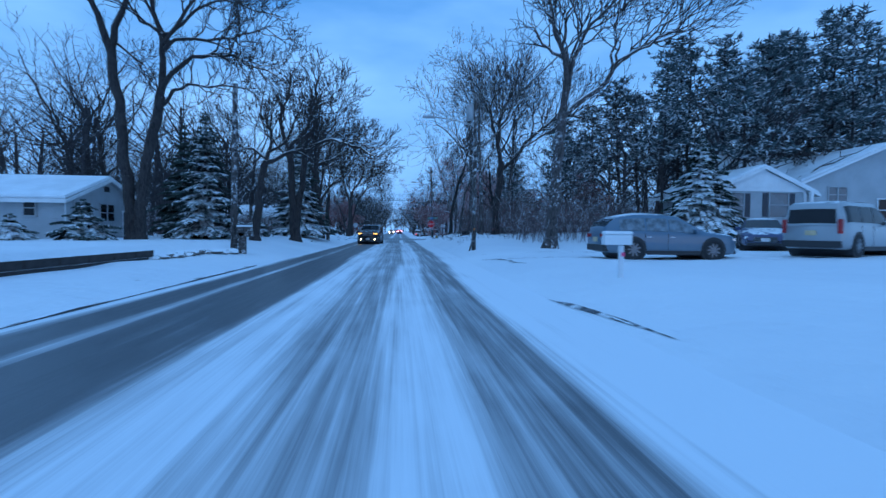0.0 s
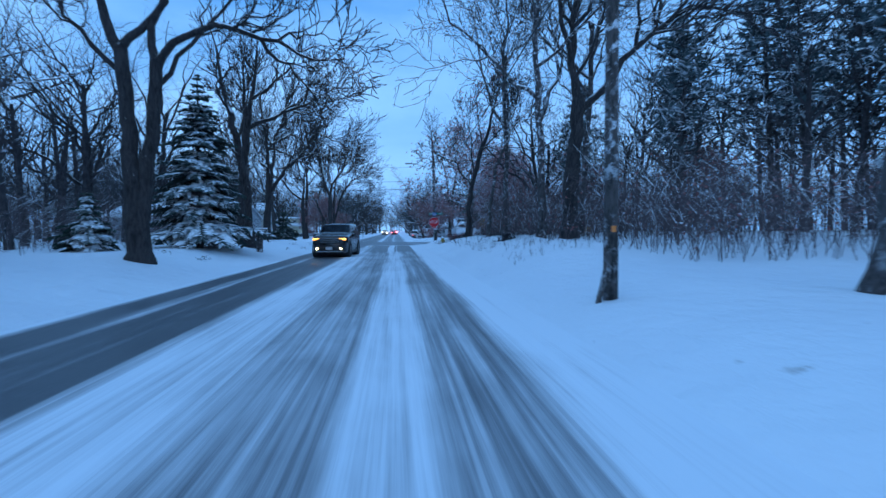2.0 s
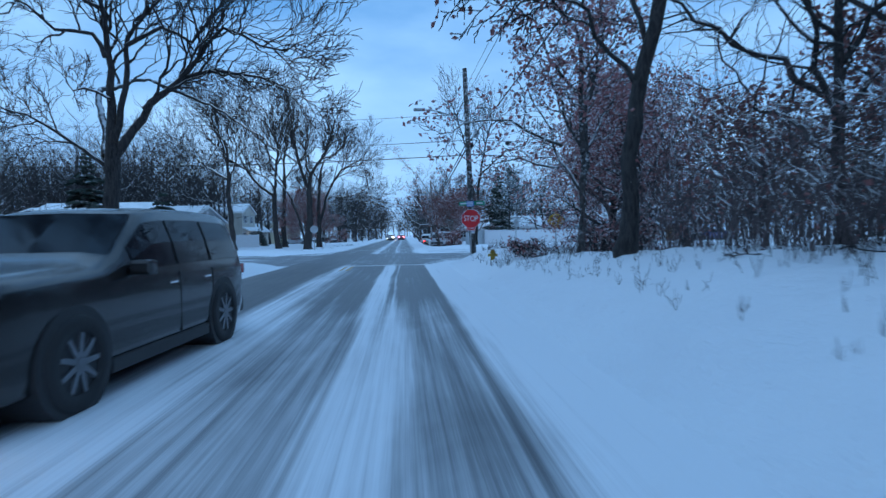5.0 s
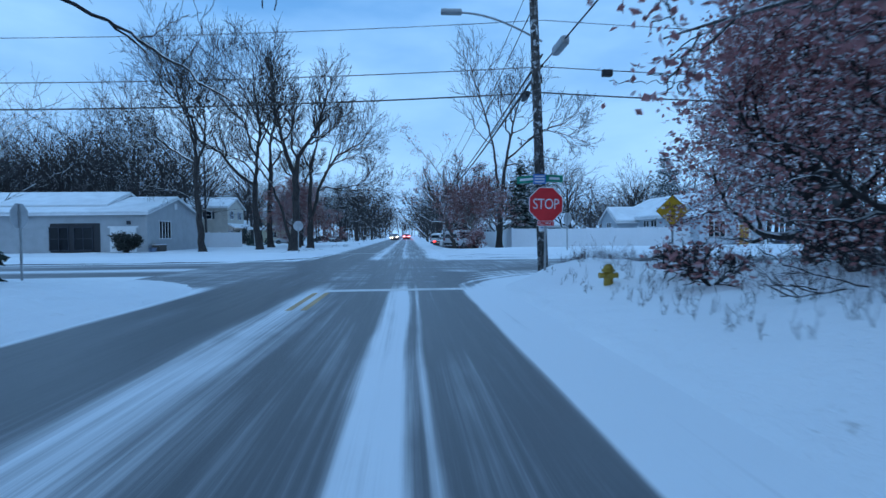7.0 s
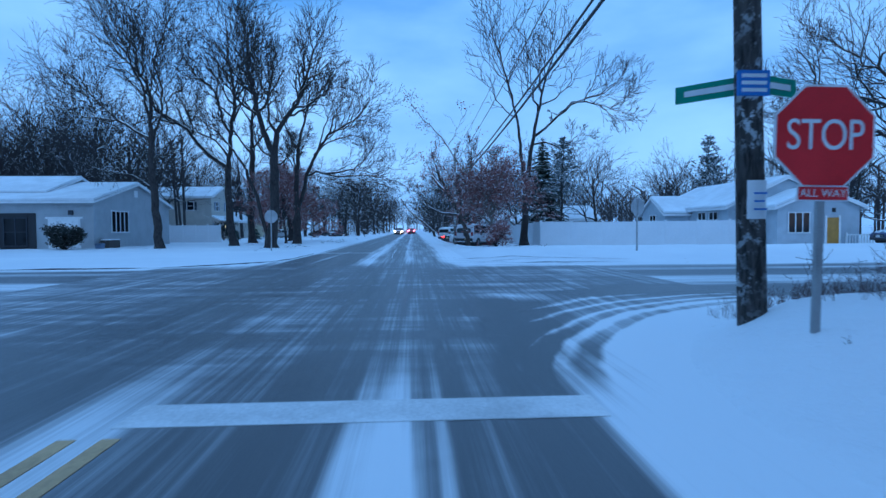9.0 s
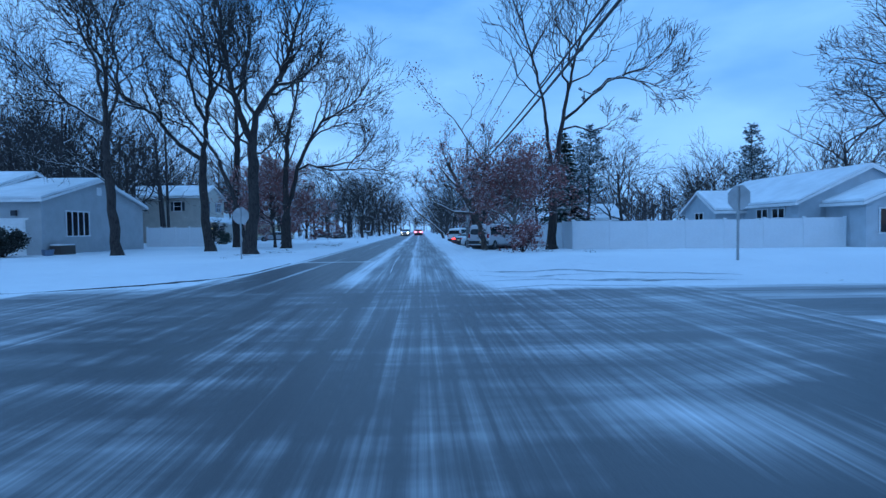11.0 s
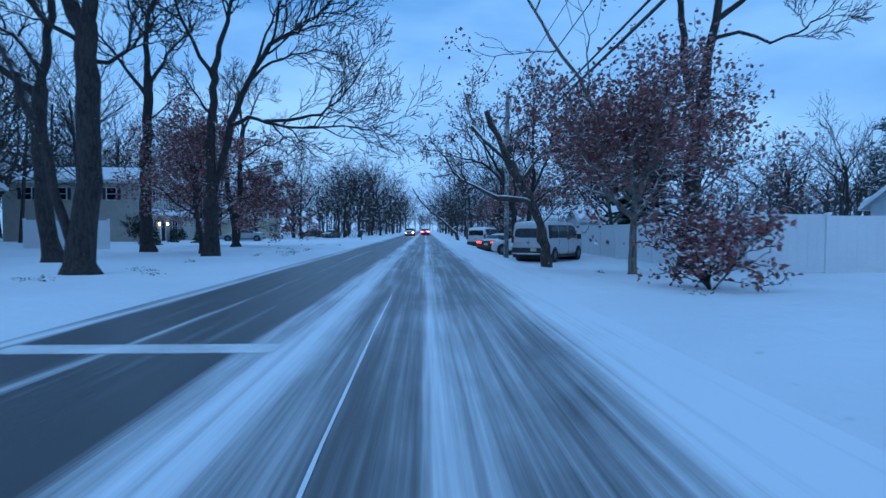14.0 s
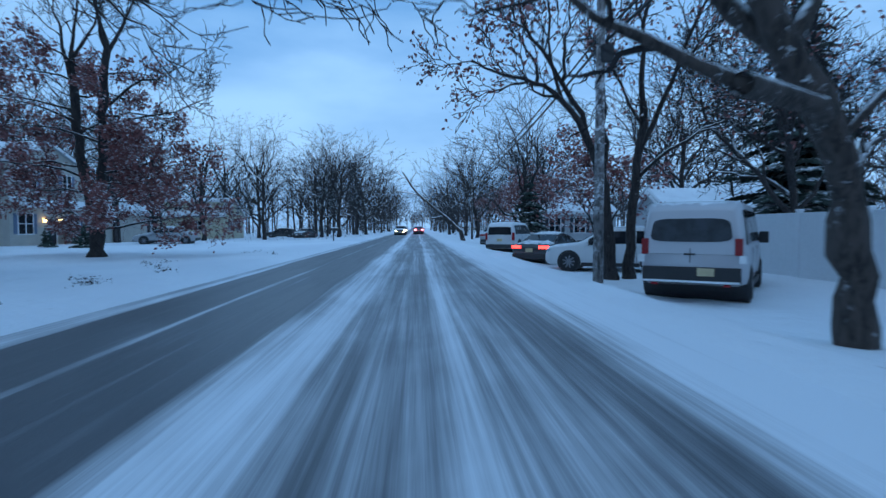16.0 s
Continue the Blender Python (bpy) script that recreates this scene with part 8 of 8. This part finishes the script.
        part("door_seam", boxed(-0.008, 0.008, b - 0.004, b + 0.02, 0.82, belt * 0.98), "plastic", ob)
        part("rear_handle", boxed(-0.12, 0.1, b - 0.02, b + 0.01, belt * 0.86, belt * 0.89), "plastic", ob)
    gr = part("grille", boxed(-W * 0.25, W * 0.25, f - 0.09, f + 0.004, nose - 0.34, nose - 0.1, 0.02), "plastic", ob)
    for k in range(3):
        part("grille_bar", boxed(-W * 0.24, W * 0.24, f + 0.004, f + 0.016, nose - 0.31 + 0.08 * k, nose - 0.296 + 0.08 * k), "chrome" if k == 2 else "galv", gr)
    pz, px = (belt * 0.66, 0.0) if kind != "van" else (0.56, 0.3)
    part("rear_plate", boxed(px - 0.16, px + 0.16, b - 0.05, b + 0.0, pz, pz + 0.16), plate, ob)
    part("front_plate", boxed(-0.16, 0.16, f + 0.012, f + 0.03, 0.42, 0.56), "plate_w", ob)
    return ob


def parked(x, y, turn, *a, **k):
    f = Vector((-math.sin(radians(turn)), math.cos(radians(turn)))) * a[2] * 0.5
    # one dark ribbon serves as bare ground and as the car's painted shadow
    tyre_track([(x - f.x, y - f.y), (x, y), (x + f.x, y + f.y)], a[3] * 1.0, "slush", "bare ground and painted shadow beneath a parked car", "bare_ground")
    return car(pose(x, y, gz(x, y) - 0.03, 0, 0, turn), *a, **k)


M["paint_grey"] = paint("paint_slate", (0.1, 0.155, 0.22))
M["paint_silver"] = paint("paint_silver", (0.33, 0.35, 0.37))
M["paint_blue"] = paint("paint_navy", (0.02, 0.035, 0.12))
M["paint_black"] = paint("paint_charcoal", (0.03, 0.032, 0.036), 0.25)
M["paint_dark"] = paint("paint_dark", (0.011, 0.01, 0.011), 0.25, 0.05, 1.6)
M["paint_white"] = paint("paint_white", (0.66, 0.67, 0.68))
M["paint_van"] = paint("paint_van", (0.52, 0.51, 0.53), 0.4)

parked(8.6, 18.2, -90, "slate grey crossover with snow on its roof", "paint_grey", 4.65, 1.85, 1.55, "suv", 0.37, 0.92, 0.98, glass="glass_dust_reflect")
parked(16.1, 23.8, 150, "navy blue sedan with a snow-covered bonnet and windscreen", "paint_blue", 4.6, 1.8, 1.42, "sedan", 0.32)
parked(15.0, 17.7, -62, "silver boxy sport utility vehicle dusted with snow", "paint_silver", 4.75, 1.95, 1.8, "boxy", 0.38, 0.9, 1.0)
car(pose(-3.15, 52.35, 0, 0, 0, 176), "dark grey sport utility vehicle with headlights lit on the road", "paint_dark", 5.05, 1.92, 1.8, "wagon", 0.41, 0.95, 1.0, lamps=True, group="cars on the road", snow=0)
car(pose(6.6, 124.6, gz(6.0, 123.4) + 0.02, 0, 0, -35), "silver passenger van with dirty rear doors in snow", "paint_van", 5.6, 2.1, 2.1, "van", 0.36, 1.0, 1.05)
parked(6.6, 131.6, 66, "white crossover with snow on its bonnet", "paint_white", 4.6, 1.85, 1.62, "suv", 0.36)
parked(5.6, 136.5, -38, "black sedan with one tail light glowing", "paint_black", 4.7, 1.82, 1.42, "sedan", 0.33, tails=True)
parked(5.4, 146.0, -28, "white sport utility vehicle with snowy roof", "paint_white", 4.9, 1.95, 1.8, "boxy", 0.38)
parked(5.8, 156.0, -20, "snow-covered grey car beside the road", "paint_silver", 4.5, 1.8, 1.45, "sedan", 0.33, snow=0.12)
parked(-21.0, 157.5, 100, "silver sedan parked on a snowy drive", "paint_silver", 4.8, 1.82, 1.44, "sedan", 0.33)
parked(-17.5, 196.0, 160, "snow-covered dark sedan on a drive", "paint_black", 4.6, 1.8, 1.45, "sedan", 0.33, snow=0.12)
parked(-22.0, 200.0, 90, "dark car parked before a house", "paint_black", 4.5, 1.8, 1.5, "suv", 0.34)
parked(33.5, 104.0, 90, "dark red car beside a pale blue house", "paint_blue", 4.5, 1.8, 1.45, "sedan", 0.33)
for x, y, tn, lf, lr in ((-3.4, 205, 180, True, False), (-3.6, 226, 180, True, False), (-0.4, 250, 0, False, True), (-0.3, 275, 0, False, True), (-0.3, 215, 0, False, True)):
    car(pose(x, y, 0, 0, 0, tn), "distant car on the road with its lights on", "paint_grey", 4.6, 1.85, 1.55, "suv", 0.36, lamps=2 * lf, tails=2 * lr, group="cars on the road", snow=0.05)

# clumps of dead leaves and weeds on the lawns
lr = random.Random(31)
LV, LF = [], []
for k, (x, y) in enumerate([(-7.1, 122.3), (-7.2, 122.45), (-7.0, 122.4), (-6.95, 125.3), (-7.05, 125.35)] + [(lr.uniform(-10.5, -6.3), lr.uniform(104, 140)) for _ in range(16)] + [(lr.uniform(-9, -6.2), lr.uniform(36, 66)) for _ in range(12)] + [(lr.uniform(4.2, 9), lr.uniform(98, 112)) for _ in range(5)]):
    g = Growth(600 + k)
    for j in range(26):
        a = lr.uniform(0, math.tau)
        g.tips.append((Vector((lr.gauss(0, 0.12), lr.gauss(0, 0.16), lr.uniform(0.0, 0.12))), Vector((0, 0, 1))))
    v, _, f = leaves(g, 26, 0.055, 0.03)
    off = len(LV)
    LV += [p + Vector((x, y, gz(x, y) - 0.02)) for p in v]
    LF += [tuple(i + off for i in q) for q in f]
tagged(part("leaf_litter", (LV, [], LF), "timber"), "scattered dead leaves poking out of the lawn snow", "leaf litter", kind="stuff")
